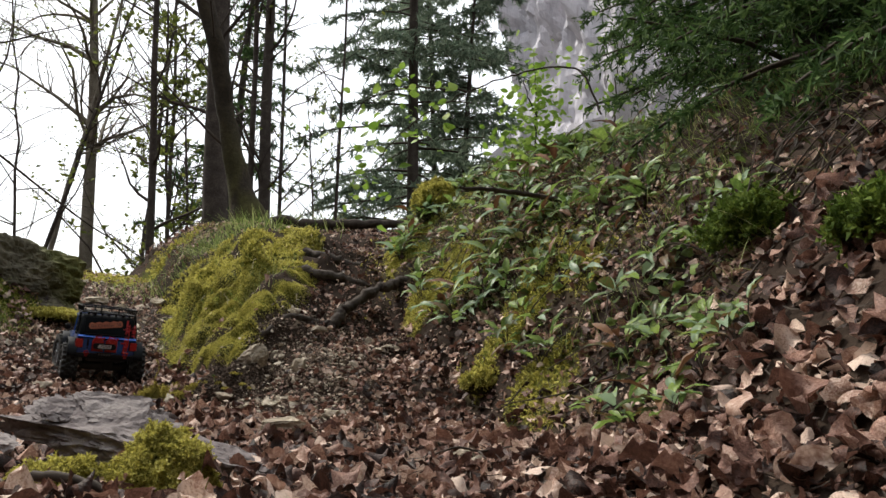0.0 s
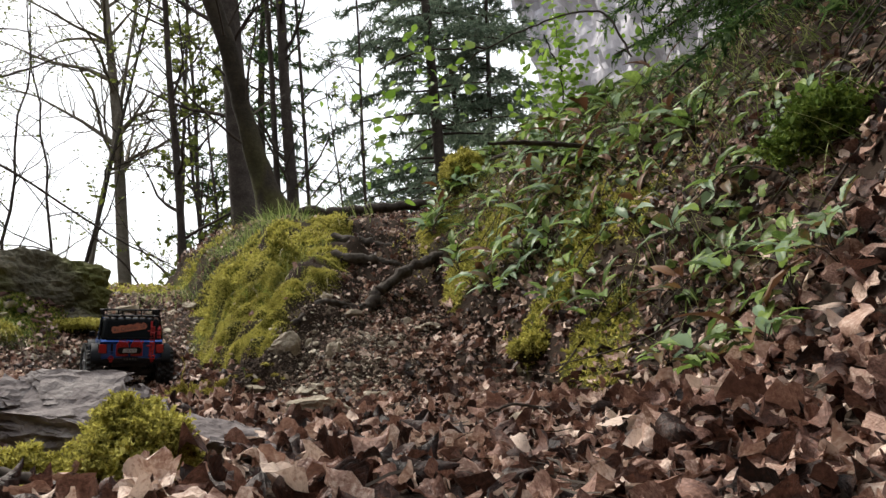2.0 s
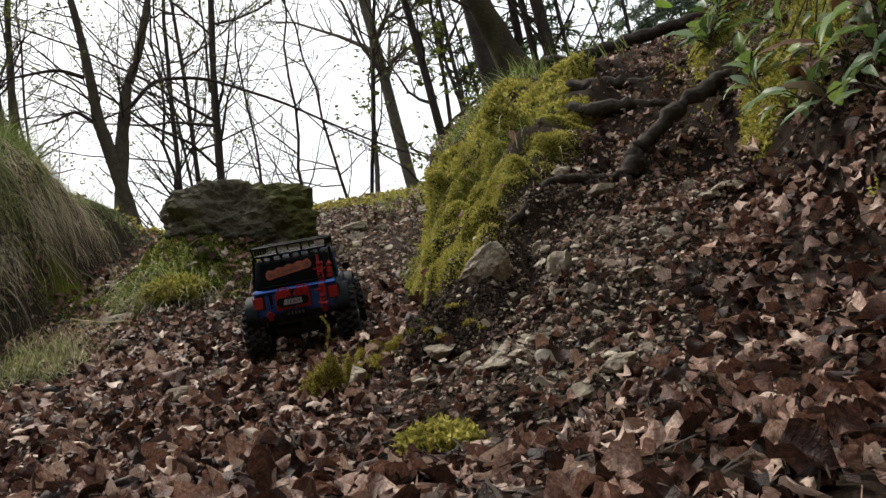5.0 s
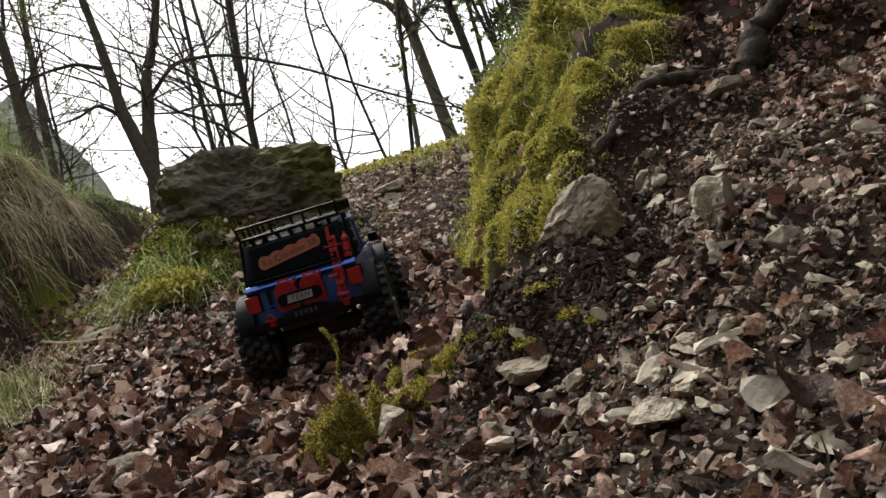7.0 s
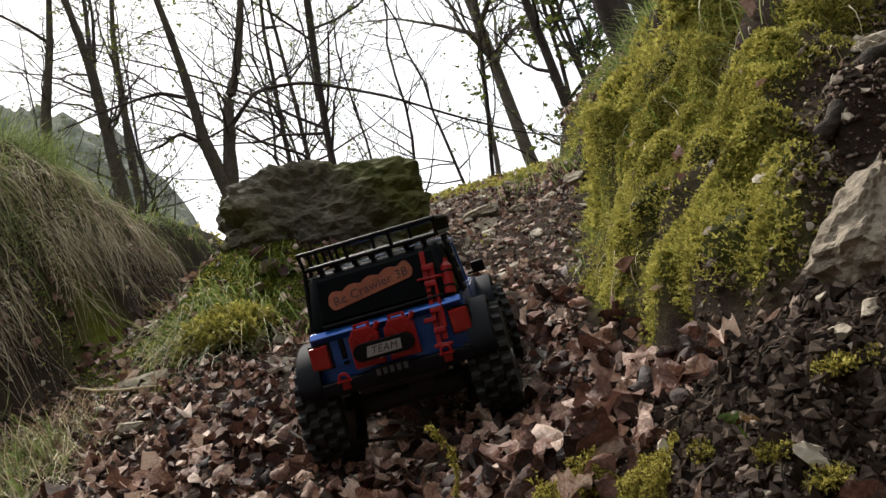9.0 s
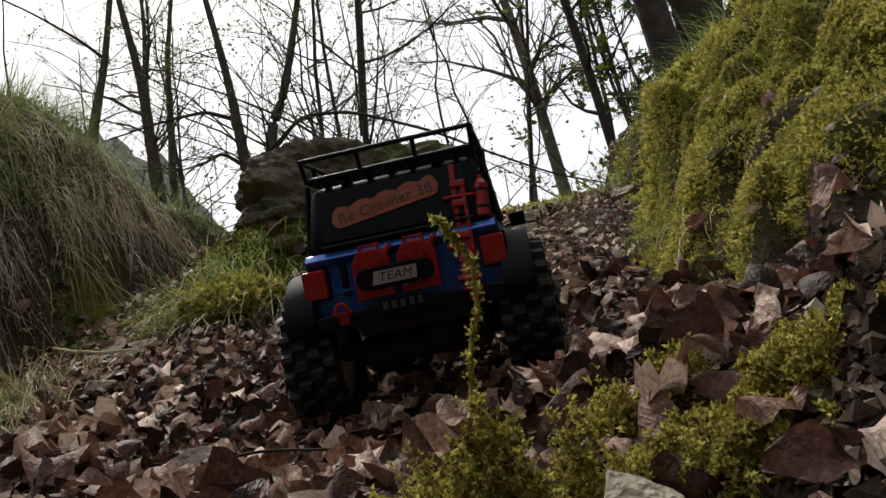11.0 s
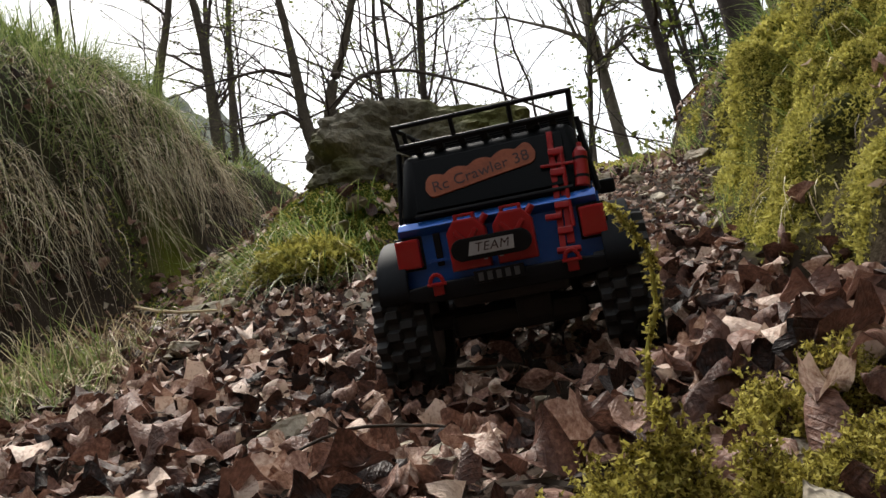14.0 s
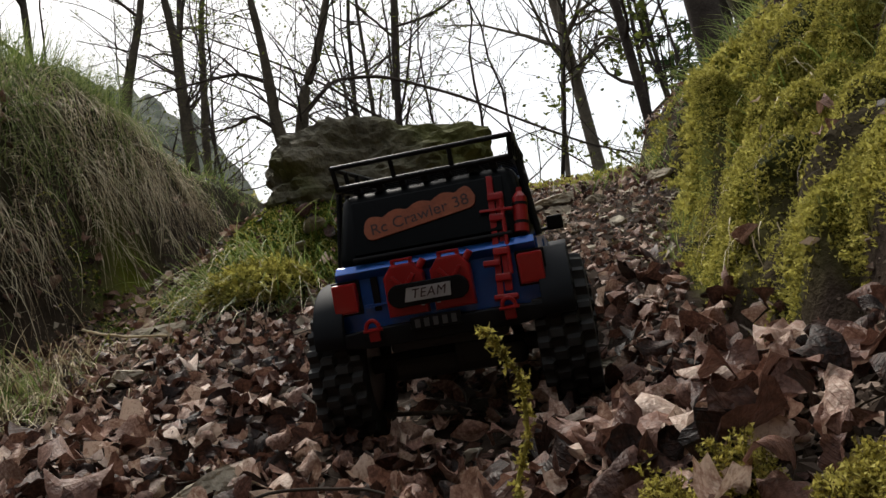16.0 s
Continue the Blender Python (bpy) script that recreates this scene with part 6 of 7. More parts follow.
rt = random.Random(31)
for k in range(150):
    ty = rt.uniform(1.35, 3.0) if k < 80 else rt.uniform(1.6, 4.2)
    tx = float(bank_x(ty)) + (rt.uniform(0.3, 0.8) if k < 80 else rt.uniform(0.08, 0.6))
    a, ln, up = rt.uniform(0, 6.28), rt.uniform(0.08, 0.26), rt.uniform(0.0, 0.12)
    p0 = on(tx, ty, 0.004)
    p1 = (tx + 0.5 * ln * math.cos(a), ty + 0.5 * ln * math.sin(a))
    p2 = (tx + ln * math.cos(a + 0.3), ty + ln * math.sin(a + 0.3))
    root("dead_twig", [p0, on(*p1, 0.012 + up * 0.7), on(*p2, 0.008 + up)], [0.002, 0.0017, 0.0009], "thin dead twig lying on the leafy bank", M_TWIG, "twig", 0.06, k)
root("grass_stalk", [on(-1.83, 2.83, 0.05), on(-1.75, 2.84, 0.04), on(-1.66, 2.86, 0.03)], [0.002, 0.0022, 0.0016], "pale dry stalk lying below the grass", M_STRAW, "stalk", 0.04)
stump = thing("mossy_stump", (-0.02, 4.12, 1.1), "low moss-covered stump on the bank", "stump")
part("wood", rock_mesh("wood", (0.19, 0.24, 0.2), 61, M_ROCK, 4, 0.2, 0, 2.4, 1.0), stump, m=Matrix.Translation((0, 0, float(land(-0.02, 4.12)) - 1.1 + 0.02)))


# ---- moss cushions ----
def cushion(name, x, y, dims, n, label, material, seed, size=(0.008, 0.02), lift=0.0, ragged=0.35, low=0.25):
    """A mound of moss shoots over a dark core."""
    rg = np.random.default_rng(seed)
    z = float(land(x, y)) + lift
    ob = thing(name, (x, y, z), label, "moss", "moss cushions")
    part("core", rock_mesh("core", tuple(d * (1.03 - 0.3 * ragged) for d in dims), seed, M_SOIL_MOSS, 3, 0.3, 0, 2.0), ob)
    d = rg.normal(0, 1, (n, 3))
    d[:, 2] = np.abs(d[:, 2]) * 1.1 - low
    d /= np.linalg.norm(d, axis=1, keepdims=True)
    k = 1 + ragged * (vn(d[:, 0] * 3 + seed, d[:, 1] * 3, 2.2, seed) - 0.5) + 0.7 * ragged * (vn(d[:, 0] * 3 + seed, d[:, 1] * 3 + d[:, 2] * 2, 6, seed) - 0.5)
    p = d * k[:, None] * np.array(dims) / 2
    N = d + np.array([0, 0, 0.3])
    N /= np.linalg.norm(N, axis=1, keepdims=True)
    part("moss_tuft", scatter("moss_tuft", ST, SF, p, N, rg.uniform(size[0], size[1], n), rg, material, 0.45, False), ob, kind="stuff")
    return ob


M_SOIL_MOSS = mat("moss_core", [(0.02, 0.022, 0.006), (0.06, 0.065, 0.012)], 30, 0.95, 0.6, vary="")
cushion("moss_cushion", -0.188, 0.81, (0.08, 0.08, 0.115), 15000, "bright yellow-green moss cushion against the stone slab", M_MOSS, 201, (0.003, 0.008))
cushion("moss_cushion", -0.265, 0.795, (0.11, 0.06, 0.07), 8000, "yellow-green moss below the stone slab", M_MOSS, 202, (0.003, 0.008))
cushion("moss_cushion", 0.625, 1.57, (0.17, 0.16, 0.1), 3000, "round dark green moss cushion on the leafy bank", M_MOSSD, 203, (0.012, 0.026), -0.02, 0.9)
cushion("moss_cushion", 0.63, 1.13, (0.11, 0.11, 0.08), 2200, "dark green moss cushion on the leafy bank", M_MOSSD, 204, (0.012, 0.026), -0.02, 0.9)
cushion("moss_cushion", 0.16, 2.31, (0.12, 0.09, 0.07), 1800, "moss lump at the foot of the bank", M_MOSS, 205)
cushion("moss_cushion", -1.7, 3.08, (0.2, 0.15, 0.11), 2600, "yellow-green moss hump below the boulder", M_MOSS, 206)
cushion("moss_cushion", -0.02, 4.12, (0.2, 0.26, 0.22), 4200, "yellow moss cap over the stump", M_MOSS, 207, (0.012, 0.026), 0.03)
for k, (mx, my, md, mh, mn, up) in enumerate([(-0.73, 2.294, 0.04, 0.075, 4600, 0.0), (-0.714, 2.298, 0.028, 0.09, 3200, 0.0), (-0.749, 2.296, 0.036, 0.05, 3000, 0.0), (-0.698, 2.325, 0.014, 0.09, 800, 0.0), (-0.735, 2.345, 0.045, 0.04, 2000, -0.008), (-0.688, 2.356, 0.038, 0.046, 3000, -0.002), (-0.668, 2.372, 0.04, 0.032, 3000, -0.002), (-0.648, 2.382, 0.042, 0.024, 2600, -0.003), (-0.632, 2.394, 0.04, 0.022, 2200, -0.004), (-0.722, 2.41, 0.026, 0.05, 1000, 0.002), (-0.7, 2.43, 0.024, 0.04, 700, 0.0)]):
    cushion("moss_cushion", mx, my, (md, md * 0.9, mh), int(mn * 2.2), "ragged olive and yellow moss cushion beside the track", M_MOSSB, 220 + k, (0.0018, 0.0055), up, 1.0)
stone(0.088, 1.329, (0.050, 0.038, 0.025), 101, "pale flat stone among the dead leaves", 0, 0.15)
stone(-0.001, 1.338, (0.036, 0.027, 0.018), 102, "pale crumbling stone among the dead leaves", 40, 0.15)
stone(-0.215, 1.472, (0.073, 0.055, 0.036), 103, "grey stone half buried in dead leaves", 80, 0.15)
stone(-0.186, 2.949, (0.061, 0.045, 0.030), 104, "pale stone at the foot of the slope", 120, 0.15)
stone(-0.220, 2.101, (0.050, 0.037, 0.025), 105, "pale stone on the track", 160, 0.15)
stone(-0.677, 2.308, (0.032, 0.026, 0.036), 93, "small pale grey stone in front of the moss cushion", 25, -0.35)
stone(-0.925, 2.42, (0.045, 0.035, 0.025), 94, "pale broken stone among the dead leaves", 70)
stone(-0.885, 2.4, (0.032, 0.026, 0.028), 95, "small round grey stone among the dead leaves", 10)
cushion("moss_cushion", -0.38, 1.95, (0.07, 0.05, 0.03), 700, "small tuft of moss among the leaves", M_MOSS, 210, (0.008, 0.016))
for k, (mx, my, md) in enumerate([(-0.5, 2.37, 0.035), (-0.53, 2.385, 0.03), (-0.515, 2.4, 0.028), (-0.56, 2.352, 0.026), (-0.6, 2.375, 0.03), (-0.62, 2.4, 0.026), (-0.54, 2.345, 0.03), (-0.475, 2.36, 0.022)]):
    cushion("moss_tuft_patch", mx, my, (md * 0.55, md * 0.55, md * 0.3), 220, "dull olive moss tuft on the crumbling dirt face", M_MOSSB, 250 + k, (0.003, 0.006), -0.002)
cushion("moss_cushion", -1.52, 3.36, (0.22, 0.14, 0.05), 2200, "yellow-green moss mat below the boulder", M_MOSS, 212, (0.01, 0.022))
# overlapping moss lobes hanging down the steep mound
rl = random.Random(5)
lobe = 0
for row, dd in enumerate((0.14, 0.22, 0.31)):
    for step in range(10):
        my = 2.54 + 0.15 * step + 0.05 * row + rl.uniform(-0.03, 0.03)
        mx = float(wall_x(my)) + dd + rl.uniform(-0.03, 0.03) - (0.06 if my > 3.0 else 0.0)
        if float(moss_mask(mx, my)) < 0.12 or mx > -0.56 or rl.random() < 0.38 or my < (2.7, 2.64, 2.58)[row] or (row == 0 and my > 3.25):
            continue
        sz = rl.uniform(0.75, 1.2)
        cushion("moss_lobe", mx, my, (0.14 * sz, 0.085 * sz, rl.uniform(0.1, 0.14) * sz), int(4000 * sz * sz), "rounded yellow-green moss lobe on the steep mound", M_MOSS, 240 + lobe, (0.003, 0.0075), -0.045, 0.5, 0.8).rotation_euler = (0, radians(-25), radians(rl.uniform(-30, 30)))
        lobe += 1
# a single moss shoot standing up from the cushion
sh = thing("moss_stalk", (-0.718, 2.303, 0.138), "pale green moss shoot standing from the cushion", "moss")
sp = np.array([(0, 0, 0), (0.003, 0.001, 0.017), (0.008, 0.003, 0.029), (0.01, 0.003, 0.044), (0.007, 0.0, 0.053), (0.003, -0.002, 0.061)])
v, f = tubes([(sp, [0.0009, 0.0008, 0.0007, 0.0006, 0.0005, 0.0004], 6)])
part("stem", mesh_np("stem", v, f, M_MOSS, True), sh)
rg = np.random.default_rng(9)
t = rg.uniform(0, 5, 230)
q = np.stack([np.interp(t, np.arange(6), sp[:, k]) for k in range(3)], -1)
N = rg.normal(0, 1, q.shape)
N /= np.linalg.norm(N, axis=1, keepdims=True)
part("fringe", scatter("fringe", ST, SF, q, N, rg.uniform(0.0018, 0.004, len(q)), rg, M_MOSSB, 0.3, False), sh, kind="stuff")


# ---- grass ----
def blades(name, x, y, length, lean, droop, width, material, label, category="grass", rg=None, z=None, seg=4):
    """Curved grass blades: lean is how far they start off upright down the slope, droop how far they hang."""
    rg = rg or np.random.default_rng(4)
    n = len(x)
    N = normal_at(x, y)
    p = np.stack([x, y, land(x, y) - 0.004 if z is None else z], -1)
    down = N * np.array([1, 1, 0])
    down /= np.linalg.norm(down, axis=1, keepdims=True) + 1e-6
    tuft = np.stack([vn(x, y, 9, 61) - 0.5, vn(x, y, 9, 62) - 0.5, 0 * x], -1) * 0.8
    d = np.array([0, 0, 0.8]) + down * lean + tuft + rg.normal(0, 0.25, (n, 3))
    d /= np.linalg.norm(d, axis=1, keepdims=True)
    hang = down * 0.25 + rg.normal(0, 0.22, (n, 3)) + np.array([0, 0, -1.0])
    side = np.cross(d, hang)
    side /= np.linalg.norm(side, axis=1, keepdims=True) + 1e-6
    L = np.asarray(length).reshape(-1, 1)
    dr = np.asarray(droop).reshape(-1, 1)
    V = []
    for k in range(seg + 1):
        s = k / seg
        c = p + d * L * s + hang * L * dr * s * s
        w = width * (1 - 0.85 * s) * (L / np.mean(L)) ** 0.5
        V += [c - side * w / 2, c + side * w / 2]
    V = np.stack(V, 1)
    fc = np.array([(2 * k, 2 * k + 1, 2 * k + 3, 2 * k + 2) for k in range(seg)])
    F = fc[None] + (np.arange(n) * (2 * seg + 2))[:, None, None]
    return tagged(new(name, mesh_np(name, V.reshape(-1, 3), F.reshape(-1, 4), material, True)), label, category, kind="stuff")


def hanging_blades(name, x, y, length, width, material, label, rg, seg=5):
    """Dry blades that arch out from a steep bank and hang straight down."""
    n = len(x)
    out = normal_at(x, y) * np.array([1, 1, 0])
    out += np.stack([vn(x, y, 10, 61) - 0.5, vn(x, y, 10, 62) - 0.5, 0 * x], -1) * 0.9 + rg.normal(0, 0.5, (n, 3)) * np.array([1, 1, 0])
    out /= np.linalg.norm(out, axis=1, keepdims=True) + 1e-6
    side = np.cross(out, [0, 0, 1.0]) + rg.normal(0, 0.25, (n, 3))
    side /= np.linalg.norm(side, axis=1, keepdims=True)
    p = np.stack([x, y, land(x, y) - 0.004], -1)
    L = np.asarray(length).reshape(-1, 1)
    reach, hump, sway = rg.uniform(0.15, 0.6, (n, 1)), rg.uniform(0.1, 0.9, (n, 1)), rg.normal(0, 0.3, (n, 1))
    V = []
    for k in range(seg + 1):
        s = k / seg
        c = p + out * L * reach * (1 - (1 - s) ** 2) + np.array([0, 0, 1.0]) * L * (hump * s * (1 - s) - 0.9 * s ** 1.5) + side * L * sway * s * s
        w = width * (1 - 0.8 * s)
        V += [c - side * w / 2, c + side * w / 2]
    V = np.stack(V, 1)
    fc = np.array([(2 * k, 2 * k + 1, 2 * k + 3, 2 * k + 2) for k in range(seg)])
    F = fc[None] + (np.arange(n) * (2 * seg + 2))[:, None, None]
    return tagged(new(name, mesh_np(name, V.reshape(-1, 3), F.reshape(-1, 4), material, True)), label, "grass", kind="stuff")


rng = np.random.default_rng(303)
gx1, gy1 = spots(130000, (-2.6, -1.5, 1.7, 4.5), lambda x, y: grass_mask(x, y) * (0.08 + 0.92 * sm(0.42, 0.6, vn(x, y, 13, 63))) * (1 - 0.7 * sm(0.3, 0.5, land(x, y, False) - path_z(0.8 * y - 0.6 * x))))
hanging_blades("dry_grass", gx1[:11000], gy1[:11000], rng.uniform(0.04, 0.19, 11000)[:len(gx1[:11000])], 0.0019, M_STRAW, "dry straw-coloured grass hanging straight down the bank", rng)
gx2, gy2 = spots(130000, (-2.9, -1.5, 1.6, 4.6), lambda x, y: grass_mask(x, y) * (0.1 + 0.9 * sm(0.4, 0.6, vn(x, y, 11, 64))) * (0.45 + 0.55 * sm(0.3, 0.5, land(x, y, False) - path_z(0.8 * y - 0.6 * x))))
hanging_blades("green_grass", gx2[:12000], gy2[:12000], rng.uniform(0.05, 0.18, len(gx2[:12000])), 0.002, M_GRASS, "green grass arching over and down the bank", rng)
blades("green_grass", gx2[12000:19000], gy2[12000:19000], rng.uniform(0.05, 0.17, len(gx2[12000:19000])), 0.3, rng.uniform(0.1, 0.9, len(gx2[12000:19000])), 0.0021, M_GRASS, "green spring grass on the bank", rg=rng)
gx4, gy4 = spots(60000, (-3.0, -1.5, 1.6, 4.6), lambda x, y: grass_mask(x, y) * sm(0.36, 0.5, land(x, y, False) - path_z(0.8 * y - 0.6 * x)) * (0.15 + 0.85 * sm(0.4, 0.6, vn(x, y, 12, 65))))
gx4, gy4 = gx4[:8000], gy4[:8000]
blades("upright_grass", gx4, gy4, 0.05 + 0.17 * rng.random(len(gx4)) ** 1.5, 0.1, rng.uniform(0.0, 0.5, len(gx4)), 0.0019, M_GRASS, "upright green grass along the crest of the bank", rg=rng)
for tx, ty, n, mt, lb in ((-1.68, 2.54, 420, M_GRASS, "green grass tussock at the foot of the bank"), (-1.66, 2.6, 380, M_STRAW, "dry straw tussock at the foot of the bank"), (-1.74, 2.64, 380, M_GRASS, "green grass tussock at the foot of the bank"), (-1.78, 2.74, 300, M_STRAW, "dry straw tussock at the foot of the bank"), (-1.7, 2.48, 260, M_STRAW, "dry straw tussock at the foot of the bank")):
    gx3, gy3 = rng.normal(tx, 0.05, n), rng.normal(ty, 0.06, n)
    blades("grass_tussock", gx3, gy3, rng.uniform(0.06, 0.17, n), 0.5, rng.uniform(0.3, 1.1, n), 0.0019, mt, lb, rg=rng)
gx3, gy3 = rng.normal(-1.76, 0.09, 500), rng.normal(3.12, 0.06, 500)
blades("grass_tuft", gx3, gy3, rng.uniform(0.06, 0.17, 500), 0.7, rng.uniform(0.3, 1.0, 500), 0.0025, M_GRASS, "green grass tuft drooping below the boulder", rg=rng)
gx3, gy3 = rng.normal(-1.74, 0.09, 160), rng.normal(3.1, 0.05, 160)
blades("grass_tuft", gx3, gy3, rng.uniform(0.08, 0.2, 160), 0.9, rng.uniform(0.5, 1.1, 160), 0.002, M_STRAW, "dry grass tuft drooping below the boulder", rg=rng)
gx3, gy3 = spots(5000, (-1.9, -0.5, 4.1, 5.8), lambda x, y: grass_mask(x, y) * (y > 4.3))
blades("crest_grass", gx3, gy3, rng.uniform(0.08, 0.2, len(gx3)), 0.3, rng.uniform(0.2, 0.7, len(gx3)), 0.004, M_GRASS, "green grass round the foot of the leaning tree", rg=rng)
gx3, gy3 = spots(26000, (-0.3, 1.2, 1.4, 4.6), lambda x, y: sm(0.08, 0.2, x - bank_x(y)) * (0.15 + 0.85 * sm(0.45, 0.6, vn(x, y, 5, 21))) * 0.5)
blades("bank_grass", gx3, gy3, rng.uniform(0.04, 0.14, len(gx3)), 0.5, rng.uniform(0.2, 0.9, len(gx3)), 0.002, M_GRASS, "thin green grass on the leafy bank", rg=rng)
gx3, gy3 = spots(5000, (-1.1, -0.5, 2.8, 3.9), lambda x, y: mound_top(x, y) * sm(0.5, 0.62, vn(x, y, 6, 23)) * 0.35)
hanging_blades("moss_grass", gx3, gy3, rng.uniform(0.05, 0.14, len(gx3)), 0.0016, M_STRAW, "thin dry grass hanging over the mossy mound", rng)
gx3, gy3 = spots(2500, (-1.2, -0.6, 3.1, 4.2), lambda x, y: mound_top(x, y) * sm(0.45, 0.6, vn(x, y, 5, 24)) * 0.35)
blades("mound_grass", gx3, gy3, rng.uniform(0.05, 0.13, len(gx3)), 0.3, rng.uniform(0.2, 0.8, len(gx3)), 0.002, M_GRASS, "thin green grass growing through the moss", rg=rng)


# ---- herbs on the bank ----
def herb_leaf_mesh(name, material, L, W, seed, rows=7):
    rg = np.random.default_rng(seed)
    bend, fold = rg.uniform(0.15, 0.55), rg.uniform(0.1, 0.35)
    vs, fs = [], []
    for i in range(rows):
        s = i / (rows - 1)
        w = W / 2 * math.sin(math.pi * min(1, 0.03 + 0.97 * s)) ** 0.8 + 0.0006
        for j in (-1, -0.5, 0, 0.5, 1):
            vs.append((j * w, L * s, -bend * L * s * s + abs(j) * w * fold * 2 + 0.0015 * math.sin(s * 22 + abs(j) * 3)))
    for i in range(rows - 1):
        for j in range(4):
            a = i * 5 + j
            fs.append((a, a + 1, a + 6, a + 5))
    return mesh_of(name, vs, fs, material, True)


def herb(seed, leaves, material, L, label):
    rg = random.Random(seed)
    ob = thing("woodland_herb", label=label, category="plant", group="herbs on the bank")
    for k in range(leaves):
        a = 2 * math.pi * (k + rg.uniform(-0.3, 0.3)) / leaves
        tilt = radians(rg.uniform(15, 60))
        h = rg.uniform(0.02, 0.07)
        b = Vector((math.cos(a) * h * 0.45, math.sin(a) * h * 0.45, h))
        v, f = tubes([([(0, 0, -0.01), (b.x * 0.4, b.y * 0.4, h * 0.6), tuple(b)], [0.0016, 0.0013, 0.001], 5)])
        part("stalk", mesh_np("stalk", v, f, M_TWIG, True), ob)
        ln = L * rg.uniform(0.7, 1.2)
        m = Matrix.Translation(b) @ Matrix.Rotation(a - math.pi / 2, 4, "Z") @ Matrix.Rotation(tilt, 4, "X")
        part("leaf", herb_leaf_mesh("leaf", material, ln, ln * rg.uniform(0.3, 0.42), seed * 10 + k), ob, m=m)
    return ob


kinds = [herb(1, 6, M_HERB, 0.075, "leafy green woodland herb with oval leaves on the bank"), herb(2, 5, M_HERB, 0.095, "broad-leaved green herb rooted in the leafy bank"), herb(3, 7, M_HERB, 0.055, "small green and pale blue-green herb on the bank"), herb(4, 4, M_HERB_R, 0.08, "woodland herb with russet brown oval leaves"), herb(5, 6, M_HERB, 0.06, "low green herb with pale leaf undersides")]
rg = random.Random(77)
placed = 0
cand = [(0.42, 1.75), (0.45, 1.95), (0.5, 1.45), (0.3, 2.1), (0.3, 2.25)]
while len(cand) < 160:
    y = rg.uniform(1.25, 4.3)
    u = rg.uniform(0.06, 0.46) if y < 3.0 else rg.uniform(0.05, 0.8)
    x = float(bank_x(y)) + u
    if vn(x, y, 4, 31) > 0.38 and math.hypot(x - 0.625, y - 1.5) > 0.22:
        cand.append((x, y))
for k, (x, y) in enumerate(cand):
    n = normal_at(np.array([x]), np.array([y]))[0]
    q = (Vector(n) * 0.75 + Vector((0, 0, 0.5))).to_track_quat("Z", "Y").to_matrix().to_4x4()
    s = rg.uniform(0.45, 0.92) + 0.3 * float(sm(2.2, 3.0, y))
    m = Matrix.Translation(on(x, y, -0.002)) @ q @ Matrix.Rotation(rg.uniform(0, 6.28), 4, "Z") @ Matrix.Scale(s, 4)
    src = kinds[rg.choice((0, 0, 1, 1, 2, 2, 3, 4))]
    if k < 5:
        kinds[k].matrix_basis = m
    else:
        c = copy_thing(src, m)
        c.matrix_basis = m
# small seedlings and trailing leaves
hx, hy = spots(18000, (-0.35, 1.5, 1.3, 4.7), lambda x, y: sm(0.05, 0.2, x - bank_x(y)) * (0.12 + 0.88 * sm(0.4, 0.62, vn(x, y, 3.5, 33))) * (1 - 0.9 * sm(0.42, 0.62, x - bank_x(y)) * (1 - sm(2.6, 3.2, y))) * sm(1.3, 2.0, y) * 0.6)
hp = np.stack([hx, hy, land(hx, hy) + rng.uniform(0.01, 0.06, len(hx))], -1)
HT, HF, HUV = leaf_templates(12, np.random.default_rng(44), 5, 0.7, 0.3)
tagged(new("seedlings", scatter("seedlings", HT, HF, hp, normal_at(hx, hy), rng.uniform(0.012, 0.048, len(hx)), rng, M_HERB_S, 0.6)), "small green seedling leaves covering the bank", "plant", kind="stuff")


# ---- fresh green leaves of the sapling above the bank ----
def sapling(name, stems, leaf_at, n, spread, size, label, seed):
    rg = np.random.default_rng(seed)
    base = np.array(stems[0][0])
    ob = thing(name, base, label, "sapling")
    runs = []
    for s in stems:
        q = np.array(s, float) - base
        tt = np.linspace(0, len(q) - 1, len(q) * 7)
        q = np.stack([np.interp(tt, np.arange(len(q)), q[:, k]) for k in range(3)], -1)
        for _ in range(8):
            q[1:-1] = 0.25 * q[:-2] + 0.5 * q[1:-1] + 0.25 * q[2:]
        runs.append((q + rg.normal(0, 0.003, q.shape), np.linspace(0.0045, 0.0018, len(q)), 6))
    v, f = tubes(runs)
    part("stem", mesh_np("stem", v, f, M_TWIG, True), ob)
    c = np.array(leaf_at)[rg.integers(0, len(leaf_at), n)] - base
    p = c + rg.normal(0, 1, (n, 3)) * spread
    N = rg.normal(0, 1, (n, 3)) + np.array([0, -0.6, 0.9])
    N /= np.linalg.norm(N, axis=1, keepdims=True)
    part("leaves", scatter("leaves", HT2, HF2, p, N, rg.uniform(size * 0.55, size * 1.2, n), rg, M_LIME, 0.3), ob, kind="stuff")
    return ob


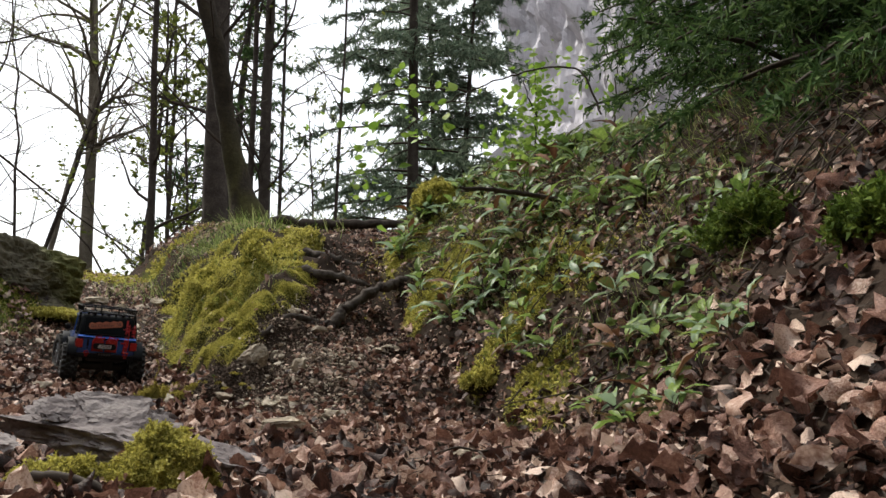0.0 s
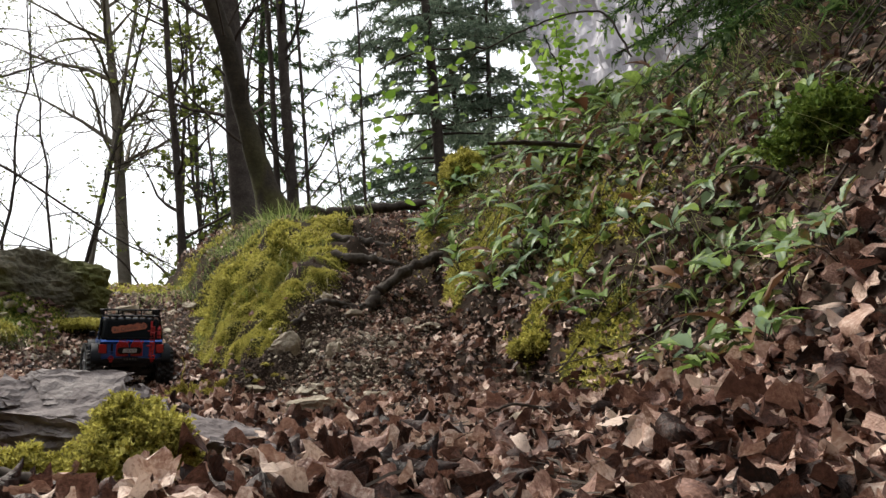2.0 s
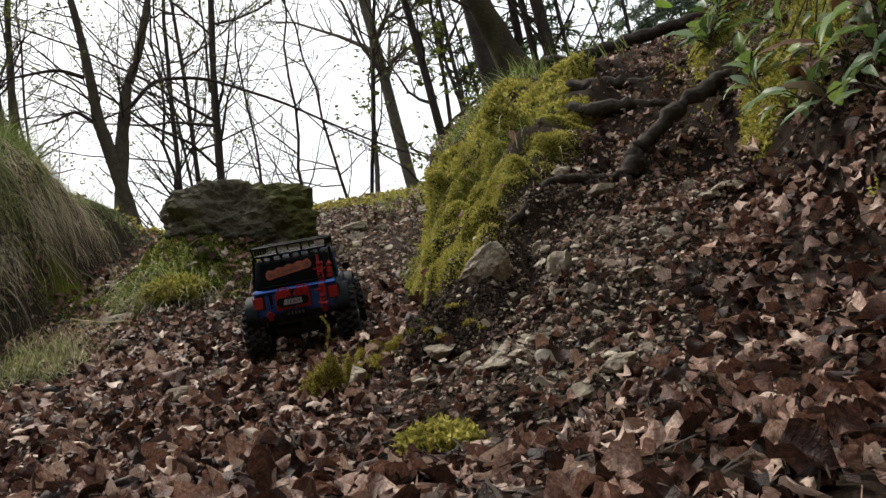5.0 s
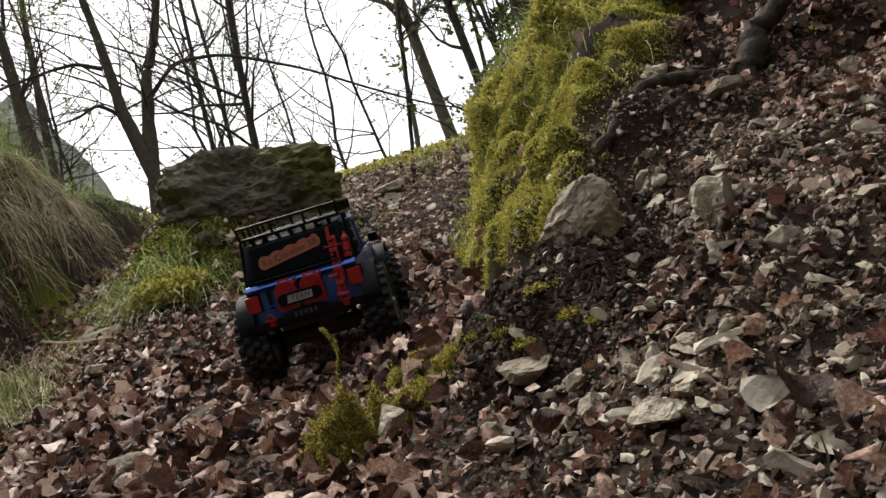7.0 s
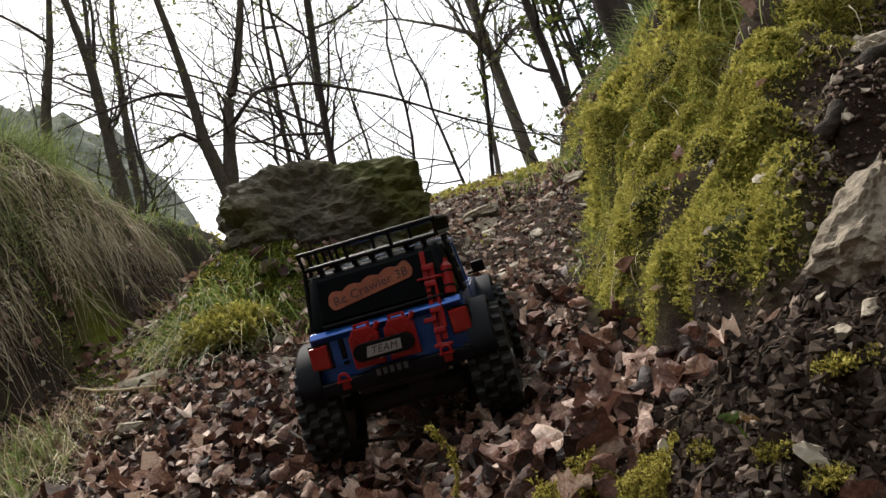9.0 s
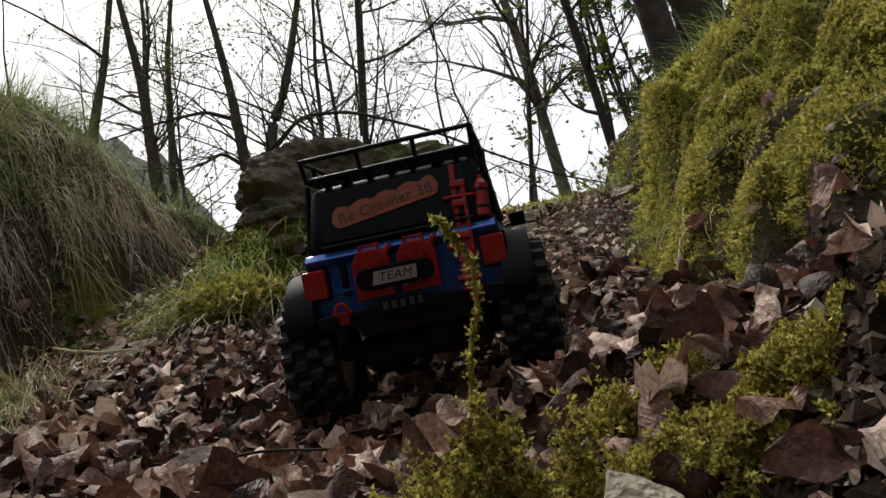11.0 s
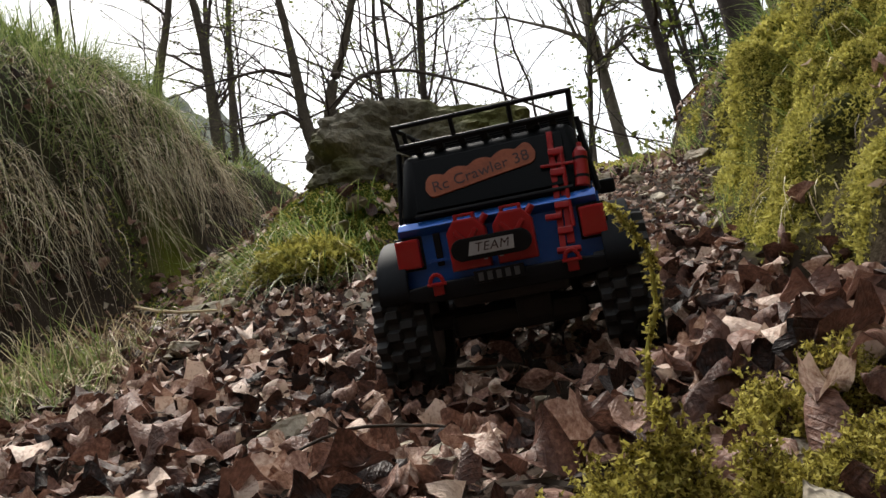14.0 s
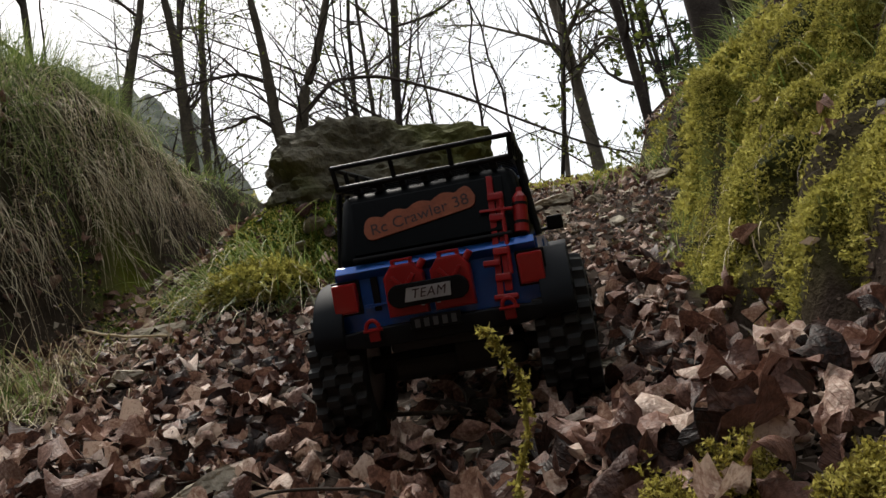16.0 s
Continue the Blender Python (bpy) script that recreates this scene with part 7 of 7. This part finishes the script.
HT2, HF2, HUV2 = leaf_templates(6, np.random.default_rng(45), 5, 0.6, 0.3)
tw = [(0.62, 3.15, 1.2), (0.55, 3.2, 1.42), (0.35, 3.2, 1.4), (0.1, 3.2, 1.3), (-0.1, 3.2, 1.18), (-0.25, 3.2, 1.0)]
tw2 = [(0.1, 3.2, 1.3), (-0.1, 3.22, 1.33), (-0.3, 3.22, 1.27), (-0.36, 3.22, 1.15)]
sapling("sapling", [tw, tw2], [(-0.28, 3.2, 1.3), (-0.35, 3.2, 1.2), (-0.15, 3.2, 1.33), (-0.06, 3.2, 1.32), (-0.26, 3.2, 1.05), (-0.28, 3.2, 0.92), (-0.22, 3.2, 0.98), (-0.08, 3.2, 1.12), (-0.3, 3.2, 1.12), (-0.24, 3.2, 0.86), (-0.05, 3.2, 1.18)], 95, 0.055, 0.046, "young tree with bright fresh green leaves", 401)
sb = [on(0.42, 3.75, 0), (0.43, 3.75, 1.35), (0.42, 3.76, 1.7)]
sapling("sapling", [sb, [(0.43, 3.75, 1.4), (0.36, 3.7, 1.55)]], [(0.42, 3.75, 1.12 + 0.06 * k) for k in range(9)] + [(0.5, 3.7, 1.2), (0.33, 3.7, 1.2), (0.36, 3.7, 1.35)], 420, 0.075, 0.042, "bushy sapling with bright fresh green leaves", 402)
sb = [on(0.75, 3.6, 0), (0.76, 3.6, 1.5), (0.8, 3.6, 1.75)]
sapling("sapling", [sb], [(0.75, 3.6, 1.35 + 0.05 * k) for k in range(6)], 130, 0.12, 0.04, "thin leafy bush on top of the bank", 403)


# ---- large curled leaves lying on top ----
big = thing("large_dead_leaves", (0, 0, 0), "large curled brown leaves lying on the litter", "dead leaves", kind="stuff")
rg = np.random.default_rng(88)
spot = [(-0.743, 2.459), (-0.77, 2.47), (-0.72, 2.485), (-0.755, 2.43), (-0.7, 2.45), (-0.778, 2.581), (-0.75, 2.56), (-0.79, 2.54), (-0.73, 2.53), (-0.69, 2.5), (-0.8, 2.5), (-0.82, 2.76), (-0.79, 2.66), (-0.75, 2.7), (-0.72, 2.6), (-0.7, 2.52), (-0.8, 2.56), (-0.76, 2.48), (-0.86, 2.68), (-0.71, 2.66), (-0.68, 2.56), (-0.3, 2.14), (-0.17, 2.0), (0.14, 1.4), (0.2, 1.32), (0.28, 1.25), (0.36, 1.2), (0.3, 1.1), (0.4, 1.05), (0.22, 1.18), (-1.15, 2.42), (-1.22, 2.5), (-1.08, 2.36), (-0.9, 2.36), (-1.3, 2.56)]
wide_spots = [(0.28, 1.06), (0.35, 1.02), (0.35, 0.91), (0.41, 0.96), (0.48, 1.03), (0.45, 0.98), (0.36, 1.19), (0.26, 0.96), (0.3, 0.86), (0.4, 0.86), (0.5, 0.9), (0.31, 1.3), (0.24, 1.2), (0.42, 1.1)]
lx, ly = np.array([p[0] for p in spot + wide_spots]), np.array([p[1] for p in spot + wide_spots])
bt, bb, bn = frames_for(normal_at(lx, ly), rg.uniform(0, 6.28, len(lx)), 0.5, rg)
spot = spot + wide_spots
for k in range(len(spot)):
    M = Matrix(((bt[k][0], bb[k][0], bn[k][0], 0), (bt[k][1], bb[k][1], bn[k][1], 0), (bt[k][2], bb[k][2], bn[k][2], 0), (0, 0, 0, 1)))
    q = rg.uniform(0.034, 0.055) if k < len(spot) - len(wide_spots) else rg.uniform(0.044, 0.064)
    part("leaf", leaf_mesh[(k * 7) % len(leaf_mesh)], big, m=Matrix.Translation(on(lx[k], ly[k], 0.014)) @ M @ Matrix.Diagonal((q, q * 1.15, q, 1)))
for k, (qx, qy, up, rx, ry, rz) in enumerate([(-0.722, 2.3, 0.062, 25, 10, 40), (-0.615, 2.385, 0.03, 10, 25, 300), (-0.68, 2.41, 0.03, 15, 10, 80)]):
    px3 = on(qx, qy, up)
    part("leaf", leaf_mesh[(k * 5 + 2) % len(leaf_mesh)], big, m=pose(px3[0], px3[1], px3[2], rx, ry, rz) @ Matrix.Scale(0.022 + 0.004 * (k % 3), 4))
# a seedling with a pale round leaf on the dirt face, and bare rootlets hanging from it
sd = thing("seedling", on(-0.574, 2.366, 0.0), "tiny seedling with pale green round leaves on the dirt", "seedling")
v, f = tubes([([(0, 0, -0.004), (-0.001, -0.006, 0.006), (-0.001, -0.012, 0.012)], [0.0007, 0.0006, 0.0005], 5)])
part("stem", mesh_np("stem", v, f, M_LIME, True), sd)
for k, (rx, rz) in enumerate(((35, 20), (20, -70), (50, 150))):
    part("leaf", herb_leaf_mesh("leaf", M_HERB, 0.011, 0.009, 900 + k), sd, m=pose(-0.001, -0.012, 0.011, rx, 0, rz))
rr = random.Random(12)
for k in range(26):
    qx, qy = rr.uniform(-0.64, -0.42), rr.uniform(2.35, 2.5)
    a, ln = rr.uniform(0, 6.28), rr.uniform(0.015, 0.045)
    root("rootlet", [on(qx, qy, 0.002), on(qx + 0.5 * ln * math.cos(a), qy - 0.4 * ln, 0.006), on(qx + ln * math.cos(a + 0.5), qy - 0.7 * ln, 0.001)], [0.0008, 0.0007, 0.0004], "thin brown rootlet sticking out of the dirt", M_TWIG, "root", 0.05, k)
